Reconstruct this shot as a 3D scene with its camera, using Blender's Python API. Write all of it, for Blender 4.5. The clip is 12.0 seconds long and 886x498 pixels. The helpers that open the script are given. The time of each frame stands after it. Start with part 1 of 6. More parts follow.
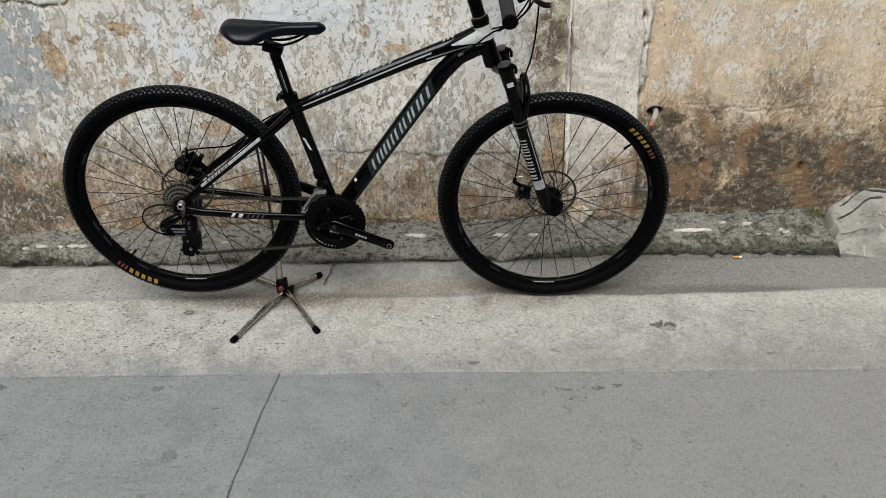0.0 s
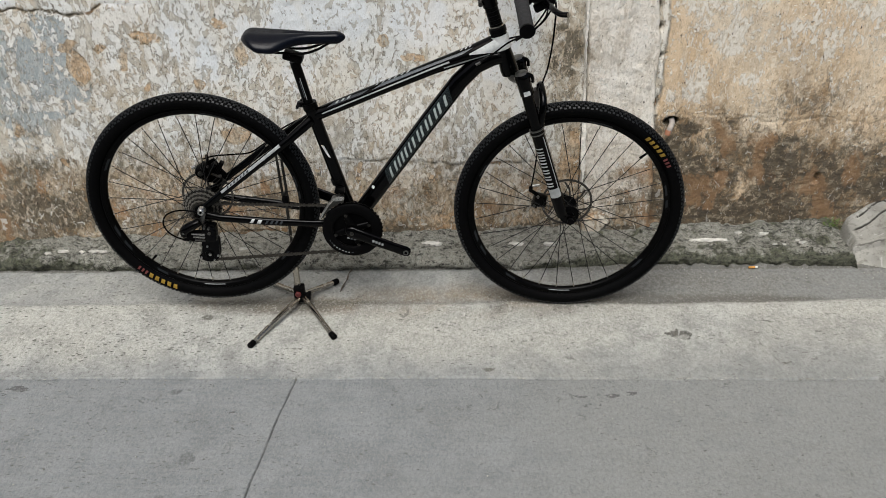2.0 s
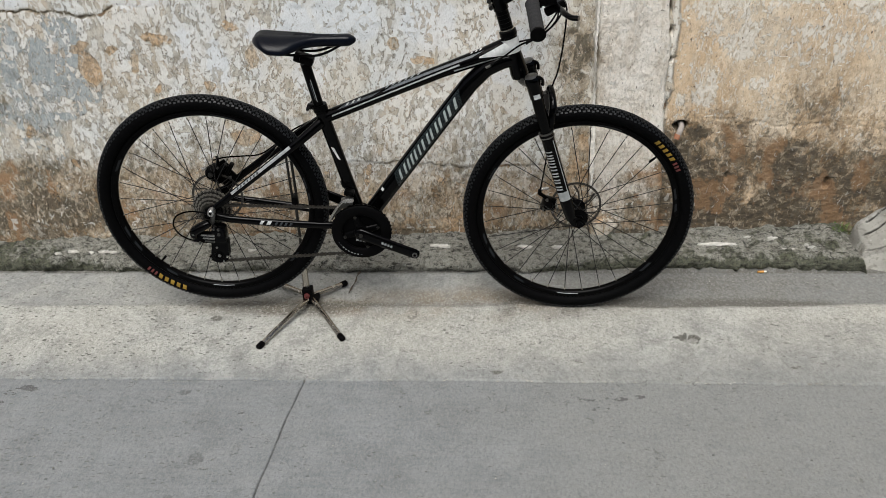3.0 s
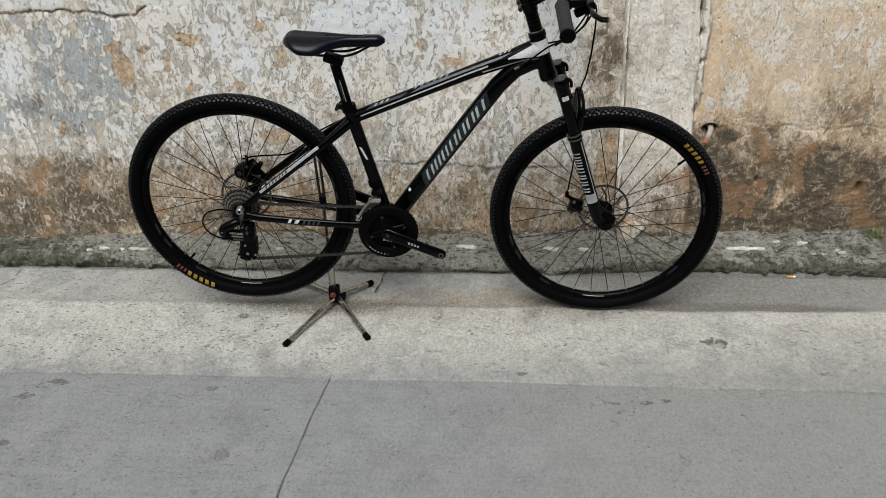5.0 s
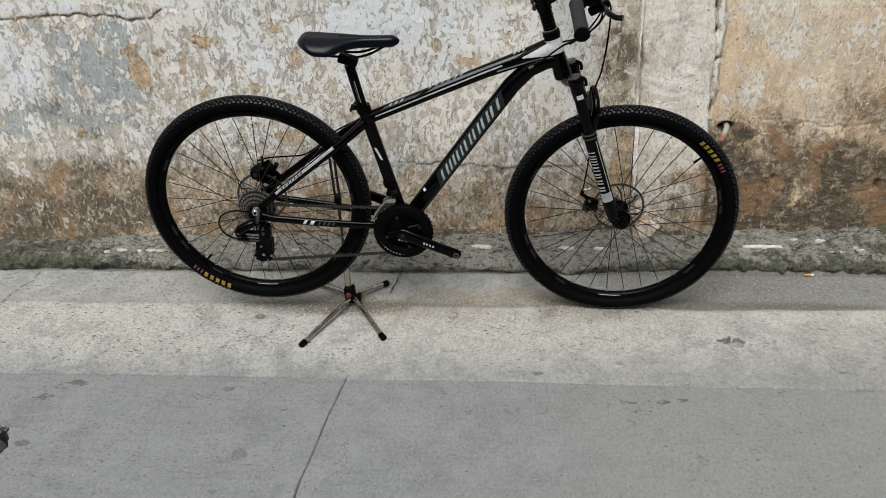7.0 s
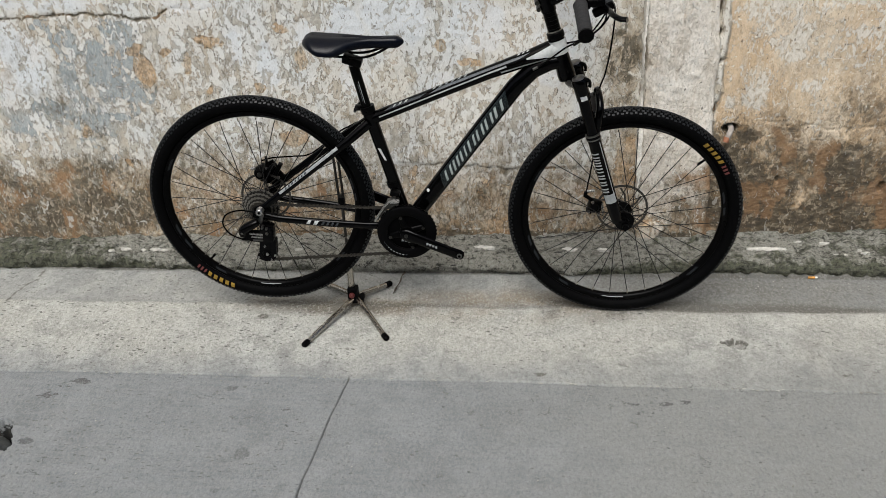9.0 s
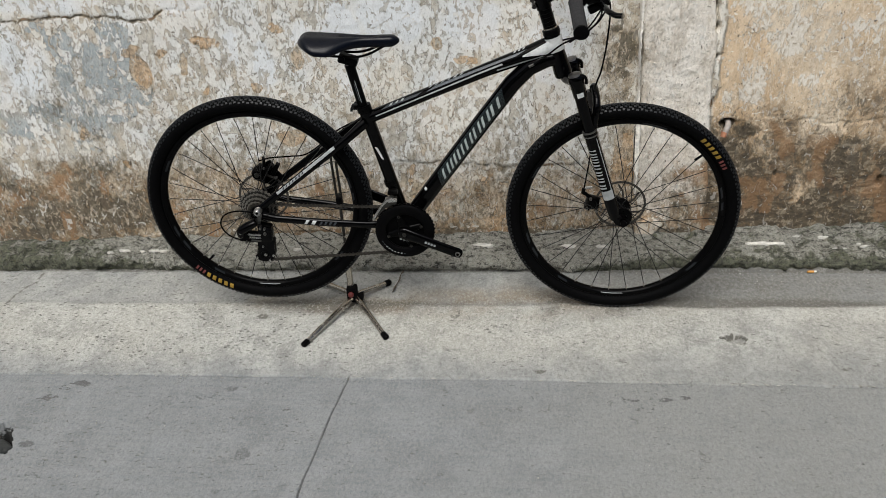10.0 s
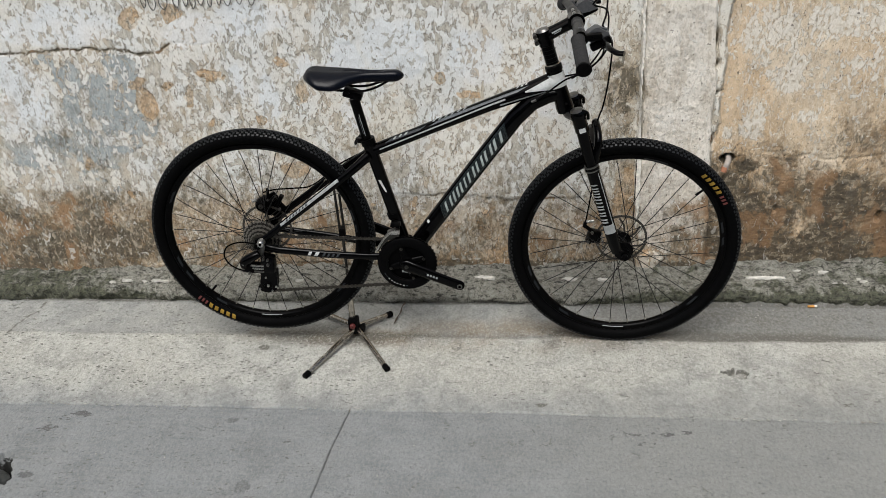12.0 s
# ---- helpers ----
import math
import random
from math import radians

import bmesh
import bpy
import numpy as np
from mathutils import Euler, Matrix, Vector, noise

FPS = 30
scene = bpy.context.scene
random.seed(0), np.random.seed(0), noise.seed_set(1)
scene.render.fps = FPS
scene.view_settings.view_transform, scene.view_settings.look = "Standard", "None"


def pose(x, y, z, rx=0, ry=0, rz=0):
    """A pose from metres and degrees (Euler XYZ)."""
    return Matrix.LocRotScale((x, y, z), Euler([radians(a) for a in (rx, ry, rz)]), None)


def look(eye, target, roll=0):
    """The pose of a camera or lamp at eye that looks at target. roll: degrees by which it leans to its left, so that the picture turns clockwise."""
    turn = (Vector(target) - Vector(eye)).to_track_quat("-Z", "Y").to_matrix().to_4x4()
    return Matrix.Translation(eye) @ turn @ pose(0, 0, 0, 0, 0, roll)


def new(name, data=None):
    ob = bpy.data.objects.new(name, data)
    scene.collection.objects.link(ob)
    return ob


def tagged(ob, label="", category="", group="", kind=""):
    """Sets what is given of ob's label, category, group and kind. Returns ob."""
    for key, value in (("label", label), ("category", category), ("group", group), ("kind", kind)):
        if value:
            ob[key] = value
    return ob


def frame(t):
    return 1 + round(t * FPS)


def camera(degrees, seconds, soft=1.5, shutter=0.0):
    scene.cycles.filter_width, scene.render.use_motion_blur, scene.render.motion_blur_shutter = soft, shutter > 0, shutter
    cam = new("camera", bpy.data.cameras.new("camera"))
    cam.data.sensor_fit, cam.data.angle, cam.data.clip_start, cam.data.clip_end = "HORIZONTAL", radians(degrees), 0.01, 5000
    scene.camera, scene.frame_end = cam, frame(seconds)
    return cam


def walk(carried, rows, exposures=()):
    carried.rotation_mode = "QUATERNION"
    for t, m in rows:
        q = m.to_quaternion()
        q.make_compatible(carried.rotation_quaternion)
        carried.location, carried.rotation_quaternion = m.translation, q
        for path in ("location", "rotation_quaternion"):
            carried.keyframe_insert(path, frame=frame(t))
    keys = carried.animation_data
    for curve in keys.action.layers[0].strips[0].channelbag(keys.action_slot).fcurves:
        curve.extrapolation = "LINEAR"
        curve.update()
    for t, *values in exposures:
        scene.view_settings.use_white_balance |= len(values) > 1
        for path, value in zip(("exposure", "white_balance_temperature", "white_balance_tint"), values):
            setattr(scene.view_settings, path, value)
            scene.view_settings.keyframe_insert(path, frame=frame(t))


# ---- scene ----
cam = camera(56.0, 12.0, soft=0.4)
PATH = [
    (0.0, pose(0.2405, -2.1782, 1.6213, 56.668, 0.992, -0.031)),
    (0.5, pose(0.2413, -2.1861, 1.6258, 57.230, 0.850, 0.259)),
    (1.0, pose(0.2342, -2.2006, 1.6228, 57.488, 0.834, 0.518)),
    (1.5, pose(0.2388, -2.2020, 1.6222, 57.431, 1.172, 0.811)),
    (2.0, pose(0.2375, -2.2018, 1.6208, 57.490, 1.194, 1.077)),
    (2.5, pose(0.2329, -2.2039, 1.6215, 57.608, 1.177, 1.364)),
    (4.5, pose(0.2246, -2.2098, 1.6192, 57.886, 1.148, 2.740)),
    (5.0, pose(0.2239, -2.2120, 1.6211, 57.875, 1.415, 3.411)),
    (5.5, pose(0.2255, -2.2133, 1.6223, 57.876, 1.687, 3.789)),
    (6.0, pose(0.2262, -2.2157, 1.6228, 57.843, 1.821, 3.940)),
    (6.5, pose(0.2251, -2.2148, 1.6220, 57.867, 2.259, 3.948)),
    (7.0, pose(0.2222, -2.2145, 1.6191, 57.956, 2.220, 4.090)),
    (9.0, pose(0.2258, -2.2163, 1.6195, 58.031, 2.137, 4.499)),
    (9.5, pose(0.2258, -2.2138, 1.6238, 57.835, 2.420, 4.342)),
    (10.0, pose(0.2330, -2.2132, 1.6222, 57.815, 2.712, 4.199)),
    (10.5, pose(0.2245, -2.2173, 1.6320, 57.970, 2.310, 4.413)),
    (11.0, pose(0.2262, -2.2162, 1.6348, 58.919, 2.146, 4.483)),
    (11.5, pose(0.2265, -2.2198, 1.6337, 59.625, 2.137, 4.395)),
    (12.0, pose(0.2254, -2.2193, 1.6356, 59.865, 2.336, 4.371)),
]
walk(cam, PATH, exposures=[(0.0, 0.12, 6400, 8), (12.0, 0.12, 6400, 8)])

# ---- world and light: bright overcast daylight in a lane ----
world = bpy.data.worlds.new("overcast")
scene.world = world
world.use_nodes = True
wn = world.node_tree
sky = wn.nodes.new("ShaderNodeTexSky")
sky.sky_type = "NISHITA"
sky.sun_disc = False
sky.sun_elevation = radians(65)
sky.sun_rotation = radians(200)
sky.air_density, sky.dust_density, sky.ozone_density = 1.0, 6.0, 1.0
wn.nodes["Background"].inputs["Strength"].default_value = 0.09
wn.links.new(sky.outputs[0], wn.nodes["Background"].inputs["Color"])

sun = new("sun", bpy.data.lights.new("sun", "SUN"))
sun.data.energy, sun.data.angle, sun.data.color = 3.0, radians(36), (1.0, 0.985, 0.965)
sun.matrix_world = look((-0.4, -2.9, 5.0), (0, 0, 0))


# ---- material helpers ----
class Nodes:
    """A short way to write node trees."""

    def __init__(self, name, rough=0.8, metal=0.0):
        self.mat = bpy.data.materials.new(name)
        self.mat.use_nodes = True
        self.t = self.mat.node_tree
        self.bsdf = self.t.nodes["Principled BSDF"]
        self.bsdf.inputs["Roughness"].default_value = rough
        self.bsdf.inputs["Metallic"].default_value = metal

    def put(self, socket, v):
        if isinstance(v, bpy.types.NodeSocket):
            self.t.links.new(v, socket)
        elif isinstance(v, tuple) and len(v) == 3 and socket.type == "RGBA":
            socket.default_value = (*v, 1)
        else:
            socket.default_value = v

    def coords(self, kind="Object", scale=(1, 1, 1)):
        c = self.t.nodes.new("ShaderNodeTexCoord").outputs[kind]
        m = self.t.nodes.new("ShaderNodeMapping")
        self.put(m.inputs["Vector"], c)
        m.inputs["Scale"].default_value = scale
        return m.outputs[0]

    def noise(self, vec, scale, detail=4.0, rough=0.55, distort=0.0, color=False):
        n = self.t.nodes.new("ShaderNodeTexNoise")
        self.put(n.inputs["Vector"], vec)
        for key, value in (("Scale", scale), ("Detail", detail), ("Roughness", rough), ("Distortion", distort)):
            n.inputs[key].default_value = value
        return n.outputs["Color" if color else "Fac"]

    def cells(self, vec, scale, feature="F1", out="Distance", randomness=1.0):
        n = self.t.nodes.new("ShaderNodeTexVoronoi")
        n.feature = feature
        self.put(n.inputs["Vector"], vec)
        n.inputs["Scale"].default_value = scale
        n.inputs["Randomness"].default_value = randomness
        return n.outputs[out]

    def step(self, v, lo, hi, a=0.0, b=1.0):
        n = self.t.nodes.new("ShaderNodeMapRange")
        n.interpolation_type = "SMOOTHSTEP"
        for key, value in (("Value", v), ("From Min", lo), ("From Max", hi), ("To Min", a), ("To Max", b)):
            self.put(n.inputs[key], value)
        return n.outputs[0]

    def calc(self, op, a, b=0.0, clamp=False):
        n = self.t.nodes.new("ShaderNodeMath")
        n.operation, n.use_clamp = op, clamp
        self.put(n.inputs[0], a)
        self.put(n.inputs[1], b)
        return n.outputs[0]

    def mix(self, fac, a, b, kind="MIX"):
        n = self.t.nodes.new("ShaderNodeMix")
        n.data_type, n.blend_type = "RGBA", kind
        self.put(n.inputs[0], fac)
        self.put(n.inputs[6], a)
        self.put(n.inputs[7], b)
        return n.outputs[2]

    def attr(self, name):
        n = self.t.nodes.new("ShaderNodeAttribute")
        n.attribute_name = name
        s = self.t.nodes.new("ShaderNodeSeparateColor")
        self.put(s.inputs[0], n.outputs["Color"])
        return s.outputs[0], s.outputs[1], s.outputs[2]

    def value(self, name):
        n = self.t.nodes.new("ShaderNodeAttribute")
        n.attribute_name = name
        return n.outputs["Fac"]

    def split(self, vec):
        s = self.t.nodes.new("ShaderNodeSeparateXYZ")
        self.put(s.inputs[0], vec)
        return s.outputs

    def warp(self, vec, scale, amount):
        """vec pushed about by a noise, for ragged edges."""
        n = self.noise(vec, scale, 3, color=True)
        a = self.t.nodes.new("ShaderNodeVectorMath")
        a.operation = "MULTIPLY_ADD"
        self.put(a.inputs[0], n)
        a.inputs[1].default_value = (amount,) * 3
        self.put(a.inputs[2], vec)
        return a.outputs[0]

    def bump(self, height, distance, strength=1.0, below=None):
        b = self.t.nodes.new("ShaderNodeBump")
        self.put(b.inputs["Distance"], distance)
        b.inputs["Strength"].default_value = strength
        self.put(b.inputs["Height"], height)
        if below is not None:
            self.put(b.inputs["Normal"], below)
        return b.outputs[0]

    def done(self, color=None, rough=None, normal=None, **other):
        if color is not None:
            self.put(self.bsdf.inputs["Base Color"], color)
        if rough is not None:
            self.put(self.bsdf.inputs["Roughness"], rough)
        if normal is not None:
            self.put(self.bsdf.inputs["Normal"], normal)
        for key, value in other.items():
            self.put(self.bsdf.inputs[key.replace("_", " ")], value)
        return self.mat


def wall_material():
    """Old limewash and paint, peeled in flakes off ochre plaster. Layout attribute: red mouldy stains and painted
    recess shade, green bare ochre, blue blue-grey paint.
    """
    m = Nodes("peeling_limewash", 0.9)
    p = m.coords("Object", (1, 1, 0.66))
    pw = m.warp(p, 30, 0.022)
    mould_and_shade, ochre, blue = m.attr("layout")
    big, mid = m.noise(p, 2.6, 3), m.noise(pw, 11, 4, 0.55)
    flake = m.noise(pw, 21, 4, 0.5, 0.5)
    plate = m.noise(pw, 36, 3, 0.5, 0.8)
    chip = m.noise(pw, 95, 3, 0.5, 0.6)
    tiny = m.noise(pw, 70, 5, 0.62, 0.9)
    fine = m.noise(p, 260, 4, 0.65)
    drift = m.noise(p, 6.0, 3, 0.5)
    streak = m.noise(m.coords("Object", (85, 1, 20)), 1.0, 3, 0.5, 1.0)
    # plaster beneath: grey-buff to ochre
    plaster = m.mix(m.step(mid, 0.40, 0.60), (0.58, 0.445, 0.305), (0.53, 0.45, 0.34))
    plaster = m.mix(m.step(drift, 0.46, 0.58, 0, 0.8), plaster, (0.60, 0.42, 0.25))
    plaster = m.mix(m.step(chip, 0.53, 0.58, 0, 0.55), plaster, (0.70, 0.58, 0.435))
    plaster = m.mix(m.step(chip, 0.42, 0.37, 0, 0.6), plaster, (0.30, 0.235, 0.165))
    # older beige-grey coat, bluish where an old blue band was painted
    coat = m.mix(m.step(chip, 0.46, 0.52), (0.46, 0.435, 0.38), (0.58, 0.56, 0.495))
    coat = m.mix(m.step(drift, 0.48, 0.60, 0, 0.7), coat, (0.59, 0.525, 0.42))
    slate = m.mix(m.step(tiny, 0.42, 0.58), (0.32, 0.365, 0.38), (0.44, 0.475, 0.48))
    coat = m.mix(m.step(blue, 0.15, 0.55, 0, 0.9), coat, slate)
    # white top coat, left on in flakes
    pale = m.value("pale")
    white = m.mix(m.step(drift, 0.40, 0.60), (0.69, 0.705, 0.69), (0.70, 0.675, 0.605))
    white = m.mix(m.step(big, 0.40, 0.60, 0, 0.5), white, (0.735, 0.735, 0.71))
    white = m.mix(m.step(pale, 0.3, 0.7, 0, 0.8), white, m.mix(m.step(drift, 0.42, 0.58), (0.70, 0.735, 0.755), (0.75, 0.755, 0.745)))
    coat = m.mix(m.step(ochre, 0.22, 0.46, 0, 0.85), coat, m.mix(m.step(chip, 0.44, 0.54), (0.44, 0.345, 0.235), (0.62, 0.515, 0.375)))
    white = m.mix(m.step(ochre, 0.26, 0.50, 0, 0.72), white, m.mix(m.step(tiny, 0.42, 0.58), (0.60, 0.505, 0.375), (0.72, 0.64, 0.51)))
    coat_in = m.calc("SUBTRACT", m.calc("ADD", flake, m.calc("MULTIPLY", mid, 0.25)), m.calc("MULTIPLY", ochre, 0.50))
    coat_mask = m.step(coat_in, 0.300, 0.312)
    w = m.calc("ADD", m.calc("MULTIPLY", plate, 0.55), m.calc("ADD", m.calc("MULTIPLY", chip, 0.20), m.calc("MULTIPLY", streak, 0.25)))
    w = m.calc("ADD", w, m.calc("MULTIPLY", m.calc("SUBTRACT", mid, 0.5), 0.35))
    w = m.calc("SUBTRACT", w, m.calc("ADD", m.calc("MULTIPLY", blue, 0.085), m.calc("MULTIPLY", mould_and_shade, 0.10)))
    w = m.calc("ADD", w, m.calc("MULTIPLY", pale, 0.10))
    white_mask = m.calc("MULTIPLY", m.step(w, 0.458, 0.464), coat_mask)
    rim = m.calc("MULTIPLY", m.calc("MULTIPLY", m.step(w, 0.446, 0.457), m.step(w, 0.464, 0.458)), coat_mask)
    rim2 = m.calc("MULTIPLY", m.step(coat_in, 0.284, 0.299), m.step(coat_in, 0.312, 0.302))
    col = m.mix(coat_mask, plaster, coat)
    col = m.mix(white_mask, col, white)
    # the pilaster's grainy grey-white plaster
    plain = m.step(m.calc("ADD", m.value("plain"), m.calc("MULTIPLY", m.calc("SUBTRACT", flake, 0.5), 0.9)), 0.42, 0.52)
    grain = m.noise(p, 130, 4, 0.65)
    grit_coat = m.mix(m.step(mid, 0.38, 0.62), (0.74, 0.685, 0.60), (0.84, 0.795, 0.715))
    grit_coat = m.mix(m.step(grain, 0.46, 0.38, 0, 0.7), grit_coat, (0.47, 0.42, 0.345))
    grit_coat = m.mix(m.step(grain, 0.55, 0.62, 0, 0.7), grit_coat, (0.85, 0.825, 0.765))
    grit_coat = m.mix(m.step(m.noise(m.coords("Object", (30, 1, 7)), 1.0, 4, 0.6, 0.6), 0.54, 0.66, 0, 0.5), grit_coat, (0.50, 0.42, 0.32))
    col = m.mix(m.calc("MULTIPLY", plain, 0.85), col, grit_coat)
    # past the pilaster: smooth tan render with soft upright drifts, remains of white, chips and pits
    across = m.split(m.coords("Object"))[0]
    east = m.step(m.calc("ADD", across, m.calc("MULTIPLY", m.calc("SUBTRACT", mid, 0.5), 0.06)), 0.878, 0.892)
    tall = m.noise(m.warp(m.coords("Object", (7, 1, 1.7)), 3.0, 0.25), 1.0, 5, 0.6)
    soft = m.noise(m.coords("Object", (26, 1, 9)), 1.0, 5, 0.65, 0.5)
    tan = m.mix(m.step(tall, 0.38, 0.60), (0.48, 0.37, 0.245), (0.70, 0.585, 0.435))
    tan = m.mix(m.step(drift, 0.47, 0.58, 0, 0.5), tan, (0.62, 0.445, 0.27))
    tan = m.mix(m.step(soft, 0.50, 0.60, 0, 0.5), tan, (0.545, 0.475, 0.375))
    tan = m.mix(m.step(soft, 0.46, 0.37, 0, 0.5), tan, (0.72, 0.575, 0.40))
    tan = m.mix(m.step(pale, 0.05, 0.8, 0, 0.5), tan, (0.74, 0.665, 0.54))
    tan = m.mix(m.step(chip, 0.40, 0.35, 0, 0.5), tan, (0.37, 0.285, 0.19))
    tan = m.mix(m.step(tiny, 0.57, 0.61, 0, 0.5), tan, (0.74, 0.65, 0.51))
    tan = m.mix(m.step(m.noise(pw, 75, 5, 0.7), 0.46, 0.38, 0, 0.5), tan, (0.40, 0.31, 0.21))
    tan = m.mix(m.step(m.noise(m.coords("Object", (60, 1, 24)), 1.0, 4, 0.6, 1.2), 0.60, 0.63, 0, 0.6), tan, (0.77, 0.71, 0.60))
    left_on = m.calc("ADD", m.calc("MULTIPLY", flake, 0.35), m.calc("ADD", m.calc("MULTIPLY", plate, 0.35), m.calc("MULTIPLY", pale, 0.15)))
    left_on = m.calc("ADD", left_on, m.calc("ADD", m.calc("MULTIPLY", streak, 0.30), m.calc("MULTIPLY", m.calc("SUBTRACT", chip, 0.5), 0.5)))
    remains = m.step(left_on, 0.600, 0.610)
    tan = m.mix(m.calc("MULTIPLY", remains, 0.8), tan, m.mix(m.step(chip, 0.42, 0.56), (0.60, 0.56, 0.48), (0.715, 0.69, 0.63)))
    tan = m.mix(m.step(m.noise(m.coords("Object", (1, 1, 1.9)), 40, 3, 0.5, 0.5), 0.69, 0.70), tan, (0.80, 0.77, 0.69))
    tan = m.mix(m.step(m.noise(p, 62, 2, 0.5), 0.275, 0.25), tan, (0.12, 0.092, 0.066))
    col = m.mix(east, col, tan)
    # thin shadows of the flakes, painted as dark lines along their edges
    col = m.mix(m.calc("MULTIPLY", m.calc("MAXIMUM", rim, rim2), m.calc("MULTIPLY", m.calc("SUBTRACT", 1.0, m.calc("MAXIMUM", east, m.calc("MULTIPLY", plain, 0.8))), m.step(m.noise(p, 45, 2), 0.38, 0.50, 0.0, 0.95))), col, (0.16, 0.135, 0.105))
    # rising damp and mouldy growth; dark of the crevices painted between the crumbs
    grime = m.step(m.calc("ADD", mould_and_shade, m.calc("MULTIPLY", m.calc("SUBTRACT", m.noise(pw, 24, 6, 0.68), 0.5), 2.0)), 0.10, 0.72, 0.0, 0.88)
    col = m.mix(grime, col, (0.38, 0.315, 0.225), "MULTIPLY")
    crumb = m.calc("MULTIPLY", m.step(m.noise(pw, 110, 4, 0.6), 0.47, 0.40), m.step(m.calc("ADD", ochre, mould_and_shade), 0.35, 0.8, 0.0, 0.45))
    col = m.mix(crumb, col, (0.13, 0.098, 0.066))
    dm = m.calc("MULTIPLY", m.step(m.calc("ADD", m.noise(pw, 36, 6, 0.72), m.calc("MULTIPLY", mould_and_shade, 0.34)), 0.62, 0.74), m.step(mould_and_shade, 0.02, 0.3))
    col = m.mix(m.calc("MULTIPLY", dm, 0.72), col, (0.105, 0.095, 0.07))
    salts = m.calc("MULTIPLY", m.step(m.noise(pw, 58, 5, 0.66, 0.8), 0.555, 0.60), m.step(mould_and_shade, 0.22, 0.5, 0.0, 0.62))
    col = m.mix(salts, col, (0.56, 0.475, 0.355))
    # crumbled ledges along the foot of the wall
    ridge = m.noise(m.warp(m.coords("Object", (24, 1, 46)), 1.1, 0.9), 1.0, 5, 0.66)
    rough = m.calc("MULTIPLY", m.step(m.calc("ADD", mould_and_shade, m.calc("MULTIPLY", m.calc("SUBTRACT", mid, 0.5), 0.9)), 0.25, 0.75), m.step(east, 0, 1, 0.45, 1.0))
    col = m.mix(m.calc("MULTIPLY", rough, m.step(ridge, 0.57, 0.62, 0, 0.65)), col, (0.42, 0.365, 0.28))
    col = m.mix(m.calc("MULTIPLY", rough, m.step(ridge, 0.50, 0.42, 0, 0.85)), col, (0.095, 0.078, 0.057))
    rust = m.calc("MULTIPLY", m.step(m.noise(pw, 9, 4, 0.6), 0.55, 0.62), m.step(mould_and_shade, 0.30, 0.55))
    col = m.mix(m.calc("MULTIPLY", rust, 0.66), col, (0.38, 0.225, 0.115))
    wet = m.calc("MULTIPLY", east, m.step(mould_and_shade, 0.25, 0.70, 0.0, 0.62))
    col = m.mix(wet, col, (0.56, 0.53, 0.48), "MULTIPLY")
    specks = m.step(m.noise(p, 105, 2), 0.69, 0.72)
    col = m.mix(m.calc("MULTIPLY", specks, 0.8), col, (0.10, 0.088, 0.07))
    # small crisp losses in the top coat, hairline cracks and a few lifted scabs of paint
    loss_n = m.calc("ADD", m.noise(m.warp(m.coords("Object", (1, 1, 0.62)), 60, 0.012), 60, 3, 0.55, 0.8), m.calc("MULTIPLY", m.calc("SUBTRACT", mid, 0.5), 0.30))
    loss = m.calc("MULTIPLY", m.step(loss_n, 0.598, 0.606), m.step(m.calc("MAXIMUM", east, plain), 0, 1, 1.0, 0.0))
    loss_rim = m.calc("MULTIPLY", m.calc("MULTIPLY", m.step(loss_n, 0.580, 0.594), m.step(loss_n, 0.612, 0.600)), m.step(m.calc("MAXIMUM", east, plain), 0, 1, 0.6, 0.0))
    col = m.mix(m.calc("MULTIPLY", loss, 0.75), col, m.mix(m.step(drift, 0.44, 0.56), (0.43, 0.415, 0.36), (0.52, 0.44, 0.335)))
    # the same edge shade painted round the losses
    col = m.mix(loss_rim, col, (0.20, 0.175, 0.135))
    scab = m.noise(m.coords("Object", (1, 1, 0.7)), 34, 4, 0.55, 1.6)
    lifted = m.calc("MULTIPLY", m.step(scab, 0.640, 0.648), m.step(east, 0, 1, 1.0, 0.5))
    col = m.mix(m.calc("MULTIPLY", lifted, 0.7), col, (0.74, 0.73, 0.68))
    hair = m.calc("MULTIPLY", m.step(scab, 0.487, 0.497), m.step(scab, 0.507, 0.498))
    hair = m.calc("MULTIPLY", hair, m.step(m.noise(p, 14, 3), 0.52, 0.62))
    col = m.mix(m.calc("MULTIPLY", hair, 0.6), col, (0.15, 0.128, 0.10))
    col = m.mix(m.step(fine, 0.40, 0.60, 0.0, 0.20), col, (0.45, 0.42, 0.38), "MULTIPLY")
    edge = m.calc("ADD", m.calc("MULTIPLY", coat_mask, 0.5), m.calc("MULTIPLY", white_mask, 0.5))
    edge = m.calc("MULTIPLY", edge, m.calc("SUBTRACT", 1.0, m.calc("MAXIMUM", east, m.calc("MULTIPLY", plain, 0.85))))
    edge = m.calc("ADD", edge, m.calc("MULTIPLY", m.calc("MULTIPLY", remains, east), 0.4))
    edge = m.calc("ADD", edge, m.calc("SUBTRACT", m.calc("MULTIPLY", lifted, 0.35), m.calc("MULTIPLY", loss, 0.45)))
    n = m.bump(edge, 0.011, 1.0)
    n = m.bump(m.calc("MULTIPLY", ridge, rough), 0.012, 0.9, n)
    n = m.bump(m.calc("MULTIPLY", grain, plain), 0.0045, 0.8, n)
